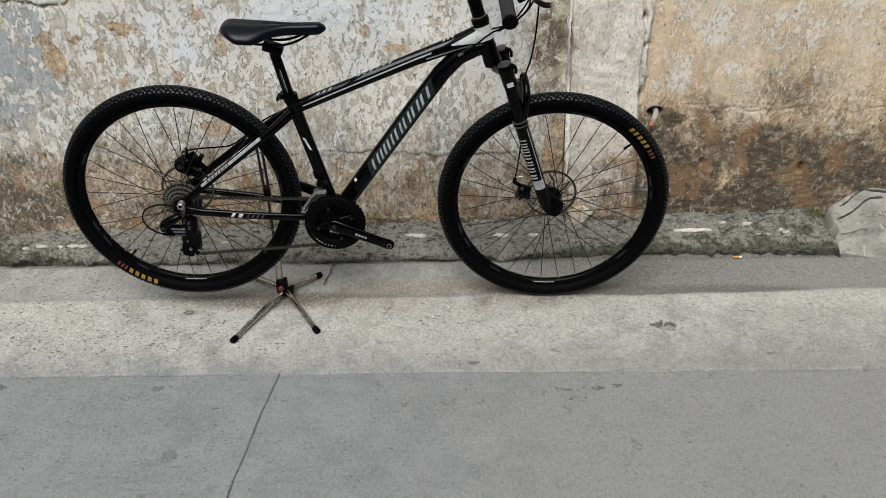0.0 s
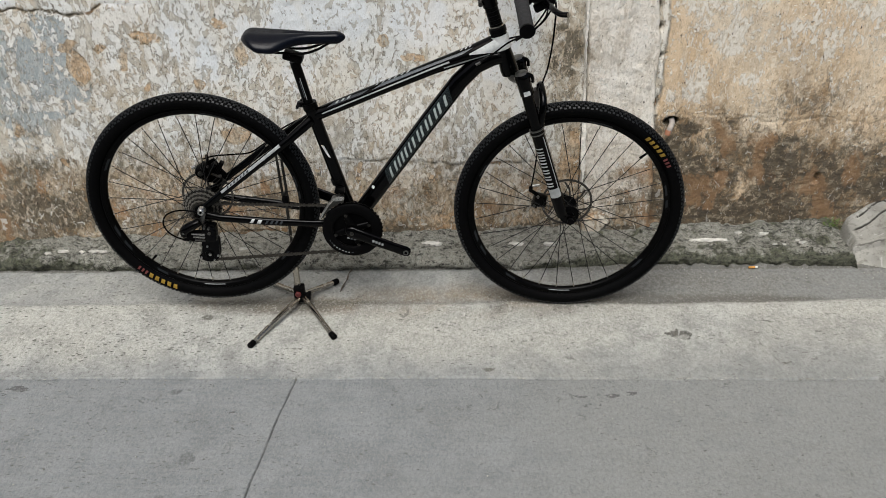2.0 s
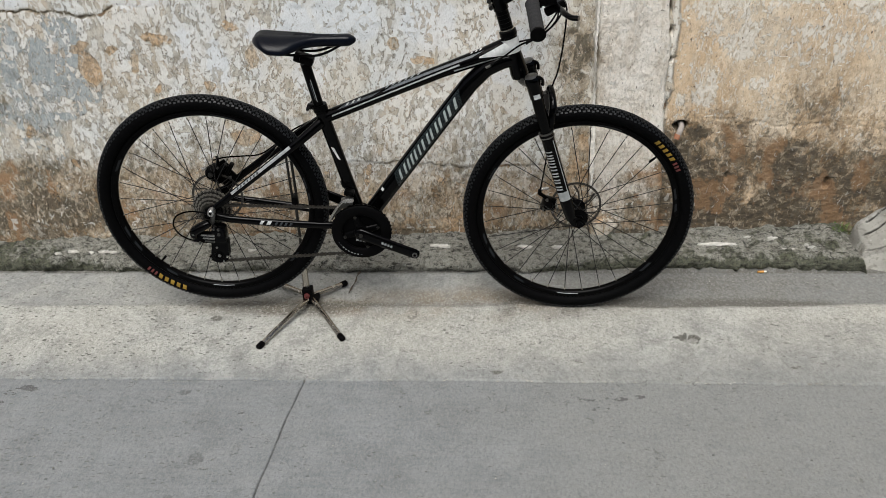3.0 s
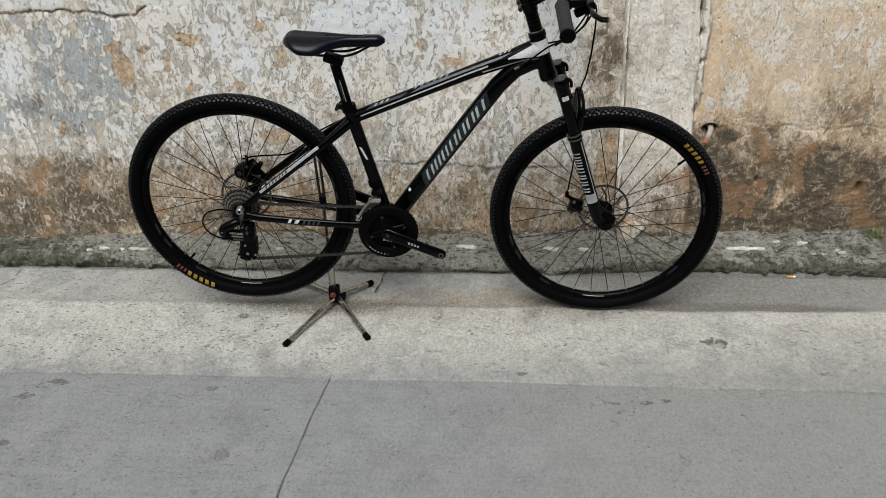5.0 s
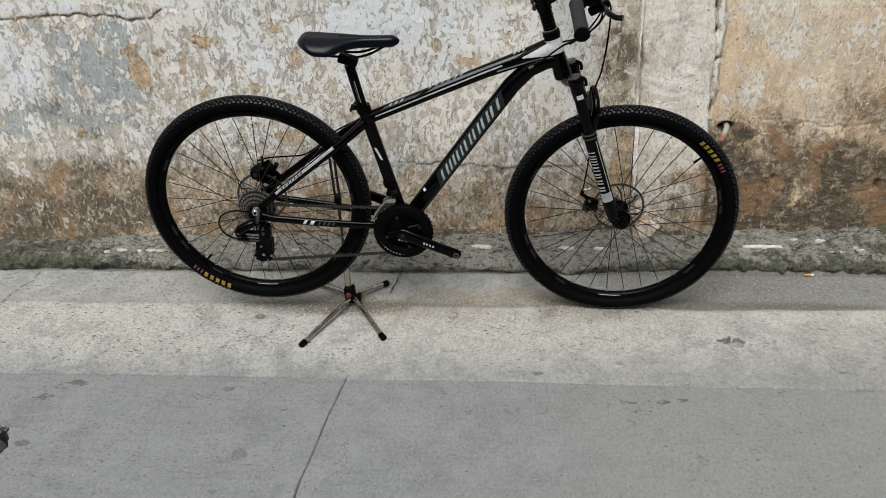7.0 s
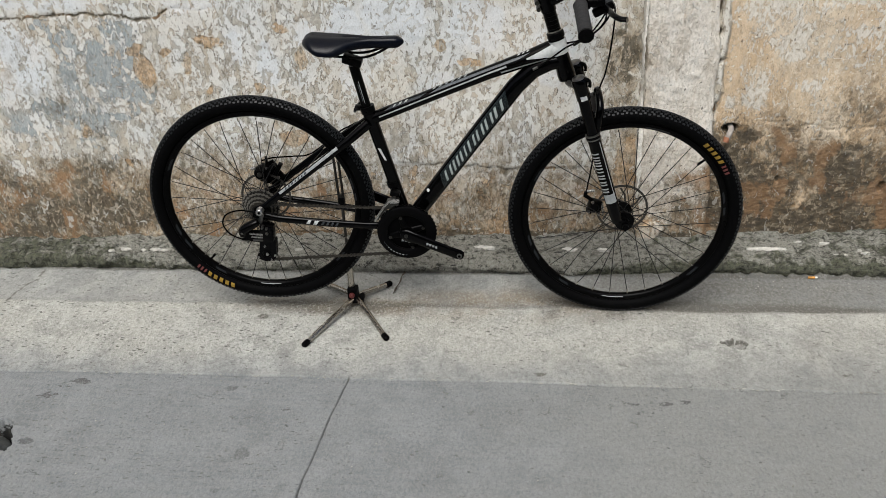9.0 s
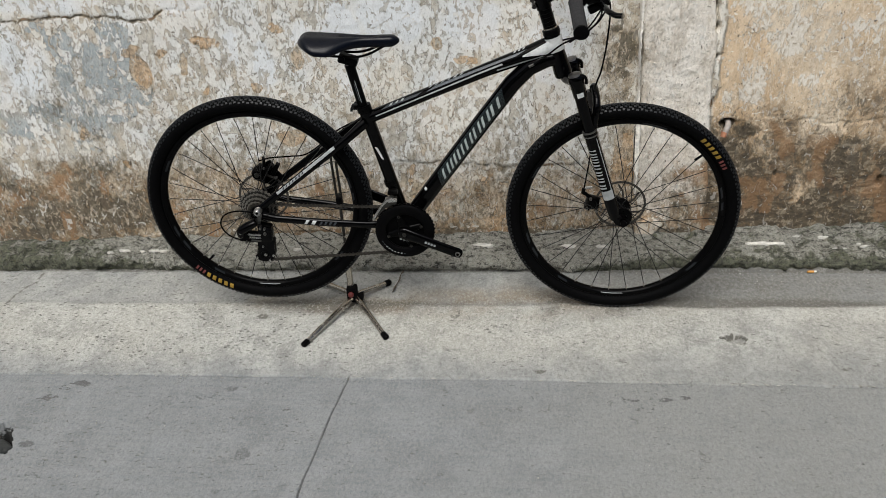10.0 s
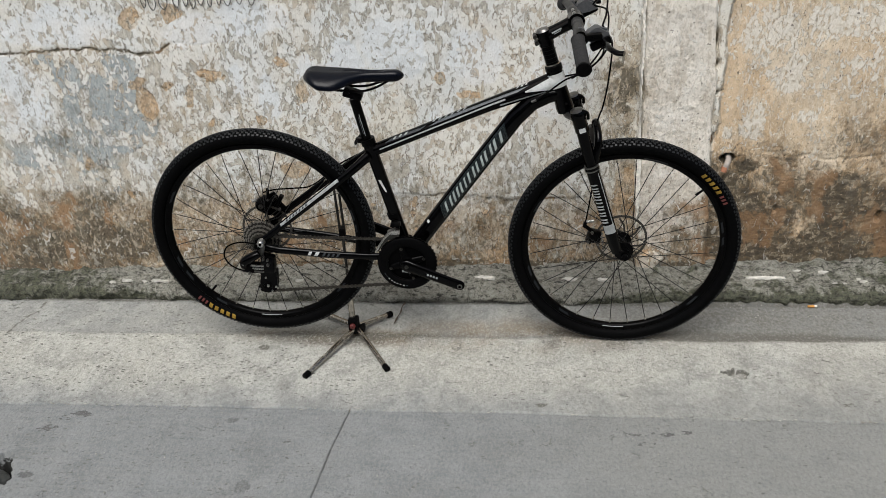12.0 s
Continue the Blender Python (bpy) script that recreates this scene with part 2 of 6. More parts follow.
    n = m.bump(m.calc("ADD", m.calc("MULTIPLY", fine, 0.7), m.calc("ADD", chip, m.calc("SUBTRACT", m.calc("MULTIPLY", tiny, 0.6), crumb))), m.step(white_mask, 0, 1, 0.0034, 0.0014), 0.95, n)
    return m.done(col, m.step(white_mask, 0, 1, 0.95, 0.8), n)


def ground_material():
    """Worn concrete: a gutter strip, a rough pale strip and a smooth grey road slab. Layout: red damp grime with
    painted shade, green rough strip, blue painted dark of the drain hole.
    """
    m = Nodes("worn_concrete", 0.88)
    p = m.coords("Object")
    dirt_and_shade, strip, hole_dark = m.attr("layout")
    big, mid = m.noise(p, 2.4, 4), m.noise(p, 10, 6, 0.65)
    grit, fine = m.noise(p, 330, 2, 0.7), m.noise(p, 85, 6, 0.72)
    sand = m.noise(p, 150, 3, 0.7)
    road = m.mix(m.step(mid, 0.3, 0.7), (0.142, 0.153, 0.157), (0.200, 0.212, 0.216))
    road = m.mix(m.step(big, 0.35, 0.68, 0, 0.7), road, (0.163, 0.174, 0.177))
    road = m.mix(m.step(m.noise(m.coords("Object", (5, 60, 5)), 1.0, 4, 0.6), 0.35, 0.65, 0, 0.35), road, (0.215, 0.22, 0.216))
    road = m.mix(m.step(m.noise(m.warp(p, 6, 0.08), 5.5, 5, 0.62), 0.52, 0.64, 0, 0.45), road, (0.124, 0.131, 0.133))
    across = m.split(p)[0]
    road = m.mix(m.step(m.calc("ADD", across, m.calc("MULTIPLY", m.calc("SUBTRACT", big, 0.5), 0.8)), -0.1, 0.8, 0, 0.6), road, (0.196, 0.200, 0.186))
    pale = m.mix(m.step(mid, 0.34, 0.62), (0.275, 0.277, 0.252), (0.44, 0.445, 0.412))
    pale = m.mix(m.step(big, 0.38, 0.62, 0, 0.8), pale, (0.375, 0.372, 0.333))
    pale = m.mix(m.step(fine, 0.54, 0.62, 0, 0.6), pale, (0.54, 0.54, 0.50))
    pale = m.mix(m.step(fine, 0.43, 0.35, 0, 0.7), pale, (0.13, 0.127, 0.11))
    sm = m.step(m.calc("ADD", strip, m.calc("MULTIPLY", m.calc("SUBTRACT", mid, 0.5), 0.6)), 0.05, 0.95)
    col = m.mix(sm, road, pale)
    dd = m.step(m.calc("ADD", dirt_and_shade, m.calc("ADD", m.calc("MULTIPLY", m.calc("SUBTRACT", mid, 0.5), 0.6), m.calc("MULTIPLY", m.calc("SUBTRACT", fine, 0.5), 1.1))), 0.25, 0.85)
    col = m.mix(m.calc("MULTIPLY", m.value("rust"), m.step(fine, 0.36, 0.6, 0.55, 0.95)), col, (0.195, 0.150, 0.095))
    col = m.mix(m.calc("MULTIPLY", dd, 0.82), col, m.mix(m.step(strip, 0.02, 0.2), (0.066, 0.069, 0.070), (0.080, 0.074, 0.060)))
    # ragged scars and blots
    torn = m.calc("ADD", m.value("blot"), m.calc("MULTIPLY", m.calc("SUBTRACT", m.noise(m.warp(m.coords("Object", (0.6, 1.2, 1)), 50, 0.01), 95, 4, 0.6), 0.5), 2.2))
    col = m.mix(m.calc("MULTIPLY", m.step(torn, 0.50, 0.62), m.step(m.value("blot"), 0.02, 0.12, 0, 0.85)), col, m.mix(m.step(strip, 0.02, 0.2), (0.055, 0.055, 0.054), (0.095, 0.090, 0.078)))
    scrape = m.calc("MULTIPLY", m.step(m.noise(m.warp(p, 30, 0.02), 26, 4, 0.6, 1.0), 0.635, 0.66), m.step(m.noise(p, 5, 2), 0.45, 0.6))
    col = m.mix(m.calc("MULTIPLY", scrape, 0.5), col, (0.07, 0.068, 0.06))
    col = m.mix(m.step(grit, 0.53, 0.66, 0.0, 0.16), col, (0.40, 0.395, 0.37))
    col = m.mix(m.step(sand, 0.45, 0.34, 0.0, 0.22), col, (0.065, 0.064, 0.058))
    mottle, cloud = m.noise(m.coords("Object", (1.15, 0.8, 1)), 110, 3, 0.6, 0.4), m.noise(m.warp(p, 9, 0.05), 11, 6, 0.65)
    col = m.mix(m.step(mottle, 0.52, 0.62, 0, 0.30), col, m.mix(sm, (0.255, 0.26, 0.258), (0.57, 0.57, 0.53)))
    col = m.mix(m.step(mottle, 0.46, 0.37, 0, 0.32), col, m.mix(sm, (0.095, 0.100, 0.102), (0.195, 0.192, 0.172)))
    col = m.mix(m.step(cloud, 0.46, 0.34, 0, 0.22), col, m.mix(sm, (0.120, 0.127, 0.130), (0.235, 0.232, 0.21)))
    # pock-marks, their small shadows put in as dark colour
    holes = m.calc("MULTIPLY", m.step(m.cells(m.warp(m.coords("Object", (0.55, 1.2, 1)), 60, 0.014), 62), 0.22, 0.16), m.step(m.calc("ADD", m.noise(p, 9, 3), m.step(across, 0.1, -0.8, 0, 0.15)), 0.54, 0.62))
    holes = m.calc("MULTIPLY", holes, m.step(sm, 0.0, 1.0, 0.55, 1.0))
    col = m.mix(m.calc("MULTIPLY", holes, 0.8), col, (0.085, 0.080, 0.068))
    nick = m.calc("MULTIPLY", m.step(m.cells(m.warp(m.coords("Object", (0.7, 1.1, 1)), 40, 0.02), 23), 0.085, 0.06), m.step(m.noise(p, 3.1, 2), 0.50, 0.56))
    col = m.mix(m.calc("MULTIPLY", nick, 0.6), col, (0.062, 0.060, 0.054))
    crumbs = m.step(m.cells(m.warp(p, 50, 0.01), 120), 0.13, 0.09)
    col = m.mix(m.calc("MULTIPLY", crumbs, 0.10), col, (0.36, 0.36, 0.345))
    # the drain hole's deep shade, painted black over its walls and floor
    col = m.mix(m.step(m.calc("ADD", hole_dark, m.calc("MULTIPLY", m.calc("SUBTRACT", m.noise(p, 70, 4), 0.5), 0.35)), 0.06, 0.14), col, (0.008, 0.008, 0.007))
    h = m.calc("ADD", m.calc("MULTIPLY", m.calc("ADD", mottle, sand), 0.5), m.calc("SUBTRACT", fine, m.calc("ADD", m.calc("MULTIPLY", m.calc("MAXIMUM", holes, nick), 1.0), m.calc("MULTIPLY", scrape, 0.6))))
    n = m.bump(h, m.step(sm, 0, 1, 0.0026, 0.0065), 1.0)
    return m.done(col, m.step(mid, 0.3, 0.7, 0.82, 0.95), n)


def kerb_material():
    m = Nodes("mossy_kerb_concrete", 0.93)
    p = m.coords("Object")
    pw = m.warp(p, 20, 0.035)
    moss, _, _ = m.attr("layout")
    mid, fine, grit = m.noise(pw, 14, 6, 0.68), m.noise(pw, 60, 6, 0.72), m.noise(p, 240, 3, 0.7)
    col = m.mix(m.step(mid, 0.32, 0.54), (0.135, 0.132, 0.106), (0.40, 0.393, 0.338))
    col = m.mix(m.step(fine, 0.53, 0.58, 0, 0.75), col, (0.50, 0.50, 0.445))
    col = m.mix(m.step(fine, 0.46, 0.40, 0, 0.85), col, (0.04, 0.04, 0.031))
    strata = m.noise(m.warp(m.coords("Object", (16, 70, 90)), 1.2, 0.5), 1.0, 5, 0.65)
    col = m.mix(m.step(strata, 0.53, 0.60, 0, 0.6), col, (0.42, 0.41, 0.35))
    col = m.mix(m.step(strata, 0.43, 0.36, 0, 0.85), col, (0.035, 0.034, 0.027))
    pit = m.noise(m.warp(p, 60, 0.012), 135, 4, 0.7)
    col = m.mix(m.step(pit, 0.46, 0.36, 0, 0.5), col, (0.055, 0.054, 0.044))
    col = m.mix(m.step(pit, 0.56, 0.62, 0, 0.7), col, (0.46, 0.46, 0.41))
    gm = m.step(m.calc("ADD", m.calc("MULTIPLY", moss, 0.42), m.noise(pw, 17, 6, 0.72)), 0.66, 0.82)
    col = m.mix(m.calc("MULTIPLY", gm, 0.82), col, m.mix(m.step(fine, 0.4, 0.6), (0.030, 0.034, 0.018), (0.115, 0.125, 0.066)))
    col = m.mix(m.step(grit, 0.55, 0.34, 0, 0.4), col, (0.03, 0.03, 0.025))
    n = m.bump(m.calc("ADD", m.calc("MULTIPLY", grit, 0.4), m.calc("ADD", fine, m.calc("ADD", m.calc("ADD", mid, m.calc("MULTIPLY", pit, 0.7)), m.calc("MULTIPLY", strata, 1.6)))), 0.018, 1.0)
    return m.done(col, 0.93, n)


def pale_concrete_material():
    m = Nodes("pale_ramp_concrete", 0.9)
    p = m.coords("Object")
    mid, fine, grit = m.noise(p, 9, 5, 0.6), m.noise(p, 60, 5, 0.7), m.noise(p, 240, 3, 0.7)
    col = m.mix(m.step(mid, 0.32, 0.66), (0.215, 0.21, 0.187), (0.335, 0.33, 0.298))
    col = m.mix(m.step(fine, 0.48, 0.36, 0, 0.5), col, (0.12, 0.115, 0.10))
    crack, _, _ = m.attr("layout")
    col = m.mix(m.step(m.noise(m.coords("Object", (9, 40, 40)), 1.0, 5, 0.6, 0.8), 0.55, 0.64, 0, 0.55), col, (0.15, 0.143, 0.12))
    col = m.mix(crack, col, (0.035, 0.032, 0.026))
    col = m.mix(m.step(m.noise(m.warp(p, 14, 0.05), 22, 5, 0.6, 0.8), 0.60, 0.66, 0, 0.6), col, (0.46, 0.455, 0.42))
    return m.done(col, 0.9, m.bump(m.calc("ADD", m.calc("MULTIPLY", grit, 0.4), fine), 0.006, 1.0))


def paint(name, color, rough=0.4, metal=0.0, grain=0.0, size=60.0, coat=0.0, wear=None, shine=0.5):
    """A plain finish with slight unevenness: grain is the depth of relief in metres."""
    m = Nodes(name, rough, metal)
    p = m.coords("Object")
    n1, n2 = m.noise(p, size, 4), m.noise(p, size * 6, 3)
    dark = tuple(c * 0.72 for c in color)
    col = m.mix(m.step(n1, 0.35, 0.68), dark, color)
    if wear:
        col = m.mix(m.step(n2, 0.60, 0.72, 0, 0.55), col, wear)
    rr = m.step(n2, 0.25, 0.75, max(rough - 0.07, 0.03), min(rough + 0.1, 1.0))
    normal = m.bump(m.calc("ADD", n2, n1), grain, 0.6) if grain else None
    m.bsdf.inputs["Specular IOR Level"].default_value = shine
    if coat:
        m.bsdf.inputs["Coat Weight"].default_value = coat
        m.bsdf.inputs["Coat Roughness"].default_value = 0.05
    return m.done(col, rr, normal)


WALL, GROUND, KERB, RAMP = wall_material(), ground_material(), kerb_material(), pale_concrete_material()
GLOSS = paint("gloss_black_lacquer", (0.0008, 0.0008, 0.0009), 0.07, shine=0.13)
MATT = paint("satin_black_metal", (0.0012, 0.0012, 0.0013), 0.32, shine=0.06)
PLASTIC = paint("black_plastic", (0.0016, 0.0016, 0.0018), 0.5, grain=0.0002, size=150, shine=0.05)
# lighter, bluer copy of the tyre rubber: sky light put in its colour
TREAD_SKYLIT = paint("skylit_tread_rubber", (0.0062, 0.0074, 0.0088), 0.46, grain=0.0003, size=120, wear=(0.016, 0.017, 0.018), shine=0.28)
DISC = paint("brushed_disc_steel", (0.075, 0.070, 0.062), 0.45, 0.7, size=120)
RUBBER = paint("tyre_rubber", (0.0018, 0.0019, 0.0021), 0.62, grain=0.0003, size=120, wear=(0.0035, 0.0035, 0.0036), shine=0.035)
GRIPR = paint("grip_rubber", (0.022, 0.022, 0.023), 0.8, shine=0.25, grain=0.0005, size=220)
# black cover, with the sky's blue sheen mixed into the base colour
LEATHER = paint("saddle_cover", (0.0012, 0.0022, 0.0060), 0.30, grain=0.0002, size=260, shine=0.17)
SILVER = paint("silver_decal", (0.36, 0.38, 0.38), 0.35, 0.2)
CHAIN = paint("oiled_chain_steel", (0.085, 0.078, 0.068), 0.40, 0.9, size=200, wear=(0.22, 0.20, 0.175))
TEAL = paint("pearl_silver_decal", (0.40, 0.45, 0.44), 0.3, 0.2)
MIDGREY = paint("slate_decal", (0.085, 0.095, 0.105), 0.25, shine=0.4)
SPROCKET = paint("greasy_steel_sprocket", (0.25, 0.235, 0.205), 0.40, 0.7, grain=0.0003, size=120, wear=(0.12, 0.10, 0.08))
GREY = paint("grey_decal", (0.035, 0.040, 0.045), 0.3, shine=0.3)
WHITE = paint("pale_grey_lacquer", (0.55, 0.57, 0.56), 0.3, coat=0.4)
STEEL = paint("dull_steel", (0.20, 0.195, 0.185), 0.36, 1.0, grain=0.0002, size=90)
CHROME = paint("worn_chrome_tube", (0.50, 0.47, 0.42), 0.22, 1.0, size=5)
DARKSTEEL = paint("oily_dark_steel", (0.06, 0.058, 0.053), 0.42, 0.9, size=90)
SPOKE = paint("black_steel_wire", (0.012, 0.012, 0.012), 0.4, 0.3, shine=0.3)
YELLOW = paint("yellow_tyre_print", (0.27, 0.165, 0.012), 0.6, wear=(0.10, 0.06, 0.008))
RED = paint("red_tyre_print", (0.11, 0.022, 0.02), 0.6)
REDKNOB = paint("red_plastic", (0.10, 0.014, 0.012), 0.5)
ORANGE = paint("cork_paper", (0.62, 0.30, 0.07), 0.8)
PAPER = paint("white_paper", (0.74, 0.72, 0.66), 0.85)
WHITEWASH = paint("worn_white_paint", (0.62, 0.61, 0.56), 0.85, grain=0.001, size=60, wear=(0.3, 0.28, 0.24))
PIPE = paint("old_pvc_pipe", (0.34, 0.31, 0.28), 0.6, grain=0.0004, size=40, wear=(0.3, 0.18, 0.12))
BRICKRED = paint("broken_clay_pipe", (0.36, 0.16, 0.09), 0.85, grain=0.002, size=50)
LEAF = paint("weed_leaf", (0.10, 0.15, 0.035), 0.6)
INK = paint("old_black_ink", (0.075, 0.075, 0.075), 0.85, wear=(0.30, 0.29, 0.27), size=140)
CREAM = paint("cream_filler", (0.88, 0.85, 0.77), 0.85, grain=0.001, size=90)
ROCK = paint("dark_wet_stone", (0.055, 0.058, 0.055), 0.6, grain=0.004, size=30)
FIELD = paint("dark_teal_field", (0.0105, 0.0145, 0.0155), 0.25, shine=0.3)
RIMGREY = paint("faded_rim_decal", (0.013, 0.015, 0.017), 0.35, shine=0.2)
POD = paint("grey_shifter_plastic", (0.060, 0.062, 0.066), 0.5, grain=0.0002, size=150)
BARGREY = paint("anodised_grey_bar", (0.022, 0.022, 0.023), 0.45, shine=0.3)
COVER = paint("grey_brown_casting", (0.050, 0.046, 0.042), 0.5, shine=0.3)
BRIGHT = paint("bright_plated_steel", (0.60, 0.59, 0.57), 0.28, 1.0, size=80)
TWIG = paint("dry_twig", (0.09, 0.07, 0.05), 0.9, grain=0.0006, size=90)


# ---- geometry helpers ----
class Geo:
    """Vertices and faces of one mesh."""

    def __init__(self):
        self.v, self.f = [], []

    def add(self, verts, faces):
        k = len(self.v)
        self.v += [tuple(p) for p in verts]
        self.f += [tuple(i + k for i in f) for f in faces]
        return self

    def tube(self, pts, radii, seg=14, flat=None, caps=True, lateral=(0, 1, 0)):
        """A swept tube. radii: one, or one a point; flat: the width across the lateral way over the radius."""
        pts = [Vector(p) for p in pts]
        if isinstance(radii, (int, float)):
            radii = [radii] * len(pts)
        flat = flat or [1.0] * len(pts)
        verts, faces, last = [], [], Vector(lateral)
        for i, p in enumerate(pts):
            t = (pts[min(i + 1, len(pts) - 1)] - pts[max(i - 1, 0)]).normalized()
            b = last - t * last.dot(t)
            if b.length < 1e-4:
                b = t.orthogonal()
            b.normalize()
            last = b
            n = b.cross(t)
            for k in range(seg):
                a = 2 * math.pi * k / seg
                verts.append(p + n * math.cos(a) * radii[i] + b * math.sin(a) * radii[i] * flat[i])
        for i in range(len(pts) - 1):
            for k in range(seg):
                a, c = i * seg + k, i * seg + (k + 1) % seg
                faces.append((a, c, c + seg, a + seg))
        if caps:
            faces.append(tuple(range(seg))[::-1])
            faces.append(tuple(range((len(pts) - 1) * seg, len(pts) * seg)))
        return self.add(verts, faces)

    def lathe(self, profile, seg=48, centre=(0, 0, 0), closed=False):
        """Turns (radius, y) pairs round the y axis."""
        verts, faces, n = [], [], len(profile)
        for k in range(seg):
            a = 2 * math.pi * k / seg
            for r, y in profile:
                verts.append((centre[0] + r * math.cos(a), centre[1] + y, centre[2] + r * math.sin(a)))
        for k in range(seg):
            for i in range(n if closed else n - 1):
                a, b = k * n + i, k * n + (i + 1) % n
                c, d = ((k + 1) % seg) * n + (i + 1) % n, ((k + 1) % seg) * n + i
                faces.append((a, b, c, d))
        return self.add(verts, faces)

    def box(self, centre, size, turn=None, bevel=0.15):
        """A box with chamfered edges; bevel: share of its least side."""
        c = bevel * min(size)
        turn = turn or Matrix.Identity(3)
        bm = bmesh.new()
        bmesh.ops.create_cube(bm, size=1.0)
        for v in bm.verts:
            v.co = Vector((v.co.x * size[0], v.co.y * size[1], v.co.z * size[2]))
        if bevel:
            bmesh.ops.bevel(bm, geom=bm.edges[:], offset=c, segments=2, profile=0.6, affect="EDGES")
        verts = [Vector(centre) + turn @ v.co for v in bm.verts]
        bm.verts.index_update()
        faces = [tuple(v.index for v in f.verts) for f in bm.faces]
        bm.free()
        return self.add(verts, faces)

    def plate(self, outline, y0, y1):
        """An outline of (x, z) pairs, from y0 to y1."""
        n = len(outline)
        verts = [(x, y0, z) for x, z in outline] + [(x, y1, z) for x, z in outline]
        faces = [tuple(range(n)), tuple(range(2 * n - 1, n - 1, -1))]
        faces += [(i, i + n, (i + 1) % n + n, (i + 1) % n) for i in range(n)]
        return self.add(verts, faces)

    def loft(self, rings, caps=True):
        n = len(rings[0])
        verts = [p for r in rings for p in r]
        faces = [(i * n + k, i * n + (k + 1) % n, (i + 1) * n + (k + 1) % n, (i + 1) * n + k)
                 for i in range(len(rings) - 1) for k in range(n)]
        if caps:
            faces += [tuple(range(n))[::-1], tuple(range((len(rings) - 1) * n, len(rings) * n))]
        return self.add(verts, faces)

    def grid(self, points):
        """points: an array of rows x columns x 3."""
        rows, cols = len(points), len(points[0])
        verts = [tuple(p) for r in points for p in r]
        faces = [(i * cols + j, i * cols + j + 1, (i + 1) * cols + j + 1, (i + 1) * cols + j)
                 for i in range(rows - 1) for j in range(cols - 1)]
        return self.add(verts, faces)

    def mesh(self, name, material, sharp=40):
        me = bpy.data.meshes.new(name)
        me.from_pydata(self.v, [], self.f)
        bm = bmesh.new()
        bm.from_mesh(me)
        bmesh.ops.recalc_face_normals(bm, faces=bm.faces[:])
        bm.to_mesh(me)
        bm.free()
        me.materials.append(material)
        me.shade_smooth()
        me.set_sharp_from_angle(angle=radians(sharp))
        return me


def part(name, geo, material, parent, label="", m=None, sharp=40):
    ob = new(name, geo if isinstance(geo, bpy.types.Mesh) else geo.mesh(name, material, sharp))
    ob.parent = parent
    if m is not None:
        ob.matrix_local = m
    return tagged(ob, label)


def thing(name, geo, material, label, category, m=None, group="", kind="", sharp=40):
    ob = new(name, geo.mesh(name, material, sharp))
    if m is not None:
        ob.matrix_world = m
    return tagged(ob, label, category, group, kind)


def curve_through(pts, steps=10):
    """A smooth line through a few points (Catmull-Rom)."""
    pts = [Vector(p) for p in pts]
    ext = [pts[0] * 2 - pts[1], *pts, pts[-1] * 2 - pts[-2]]
    out = []
    for i in range(1, len(ext) - 2):
        a, b, c, d = ext[i - 1:i + 3]
        for k in range(steps):
            t = k / steps
            out.append(0.5 * (2 * b + (c - a) * t + (2 * a - 5 * b + 4 * c - d) * t * t + (3 * b - a - 3 * c + d) * t ** 3))
    out.append(pts[-1])
    return out


# ---- smooth noise on arrays ----
LATTICE = np.random.RandomState(7).rand(257, 257)


def field(x, y, size, octaves=4, shift=0.0):
    """Fractal noise about 0, for arrays x and y; size: its coarsest wave in metres."""
    total, weight = np.zeros_like(x, dtype=float), 0.0
    for o in range(octaves):
        k = 2 ** o / size
        u, v = x * k + 37.1 * o + shift + 500, y * k + 11.7 * o + shift * 1.7 + 500
        i, j = np.floor(u).astype(int), np.floor(v).astype(int)
        fu, fv = u - i, v - j
        fu, fv = fu * fu * (3 - 2 * fu), fv * fv * (3 - 2 * fv)
        i, j = i % 256, j % 256
        n = (LATTICE[i, j] * (1 - fu) + LATTICE[i + 1, j] * fu) * (1 - fv) + (LATTICE[i, j + 1] * (1 - fu) + LATTICE[i + 1, j + 1] * fu) * fv
        total += (n - 0.5) * 0.5 ** o
        weight += 0.5 ** o
    return 2 * total / weight


def smooth(v, lo, hi):
    t = np.clip((v - lo) / (hi - lo), 0, 1)
    return t * t * (3 - 2 * t)


def blob(x, z, cx, cz, rx, rz, soft=0.35):
    """1 inside an ellipse, fading to 0 at its rim."""
    return 1 - smooth(np.hypot((x - cx) / rx, (z - cz) / rz), 1 - soft, 1 + soft)


def from_line(x, z, line):
    """Distance from a polyline."""
    best = np.full_like(x, 9.0)
    for (ax, az), (bx, bz) in zip(line, line[1:]):
        dx, dz = bx - ax, bz - az
        t = np.clip(((x - ax) * dx + (z - az) * dz) / (dx * dx + dz * dz), 0, 1)
        best = np.minimum(best, np.hypot(x - ax - t * dx, z - az - t * dz))
    return best


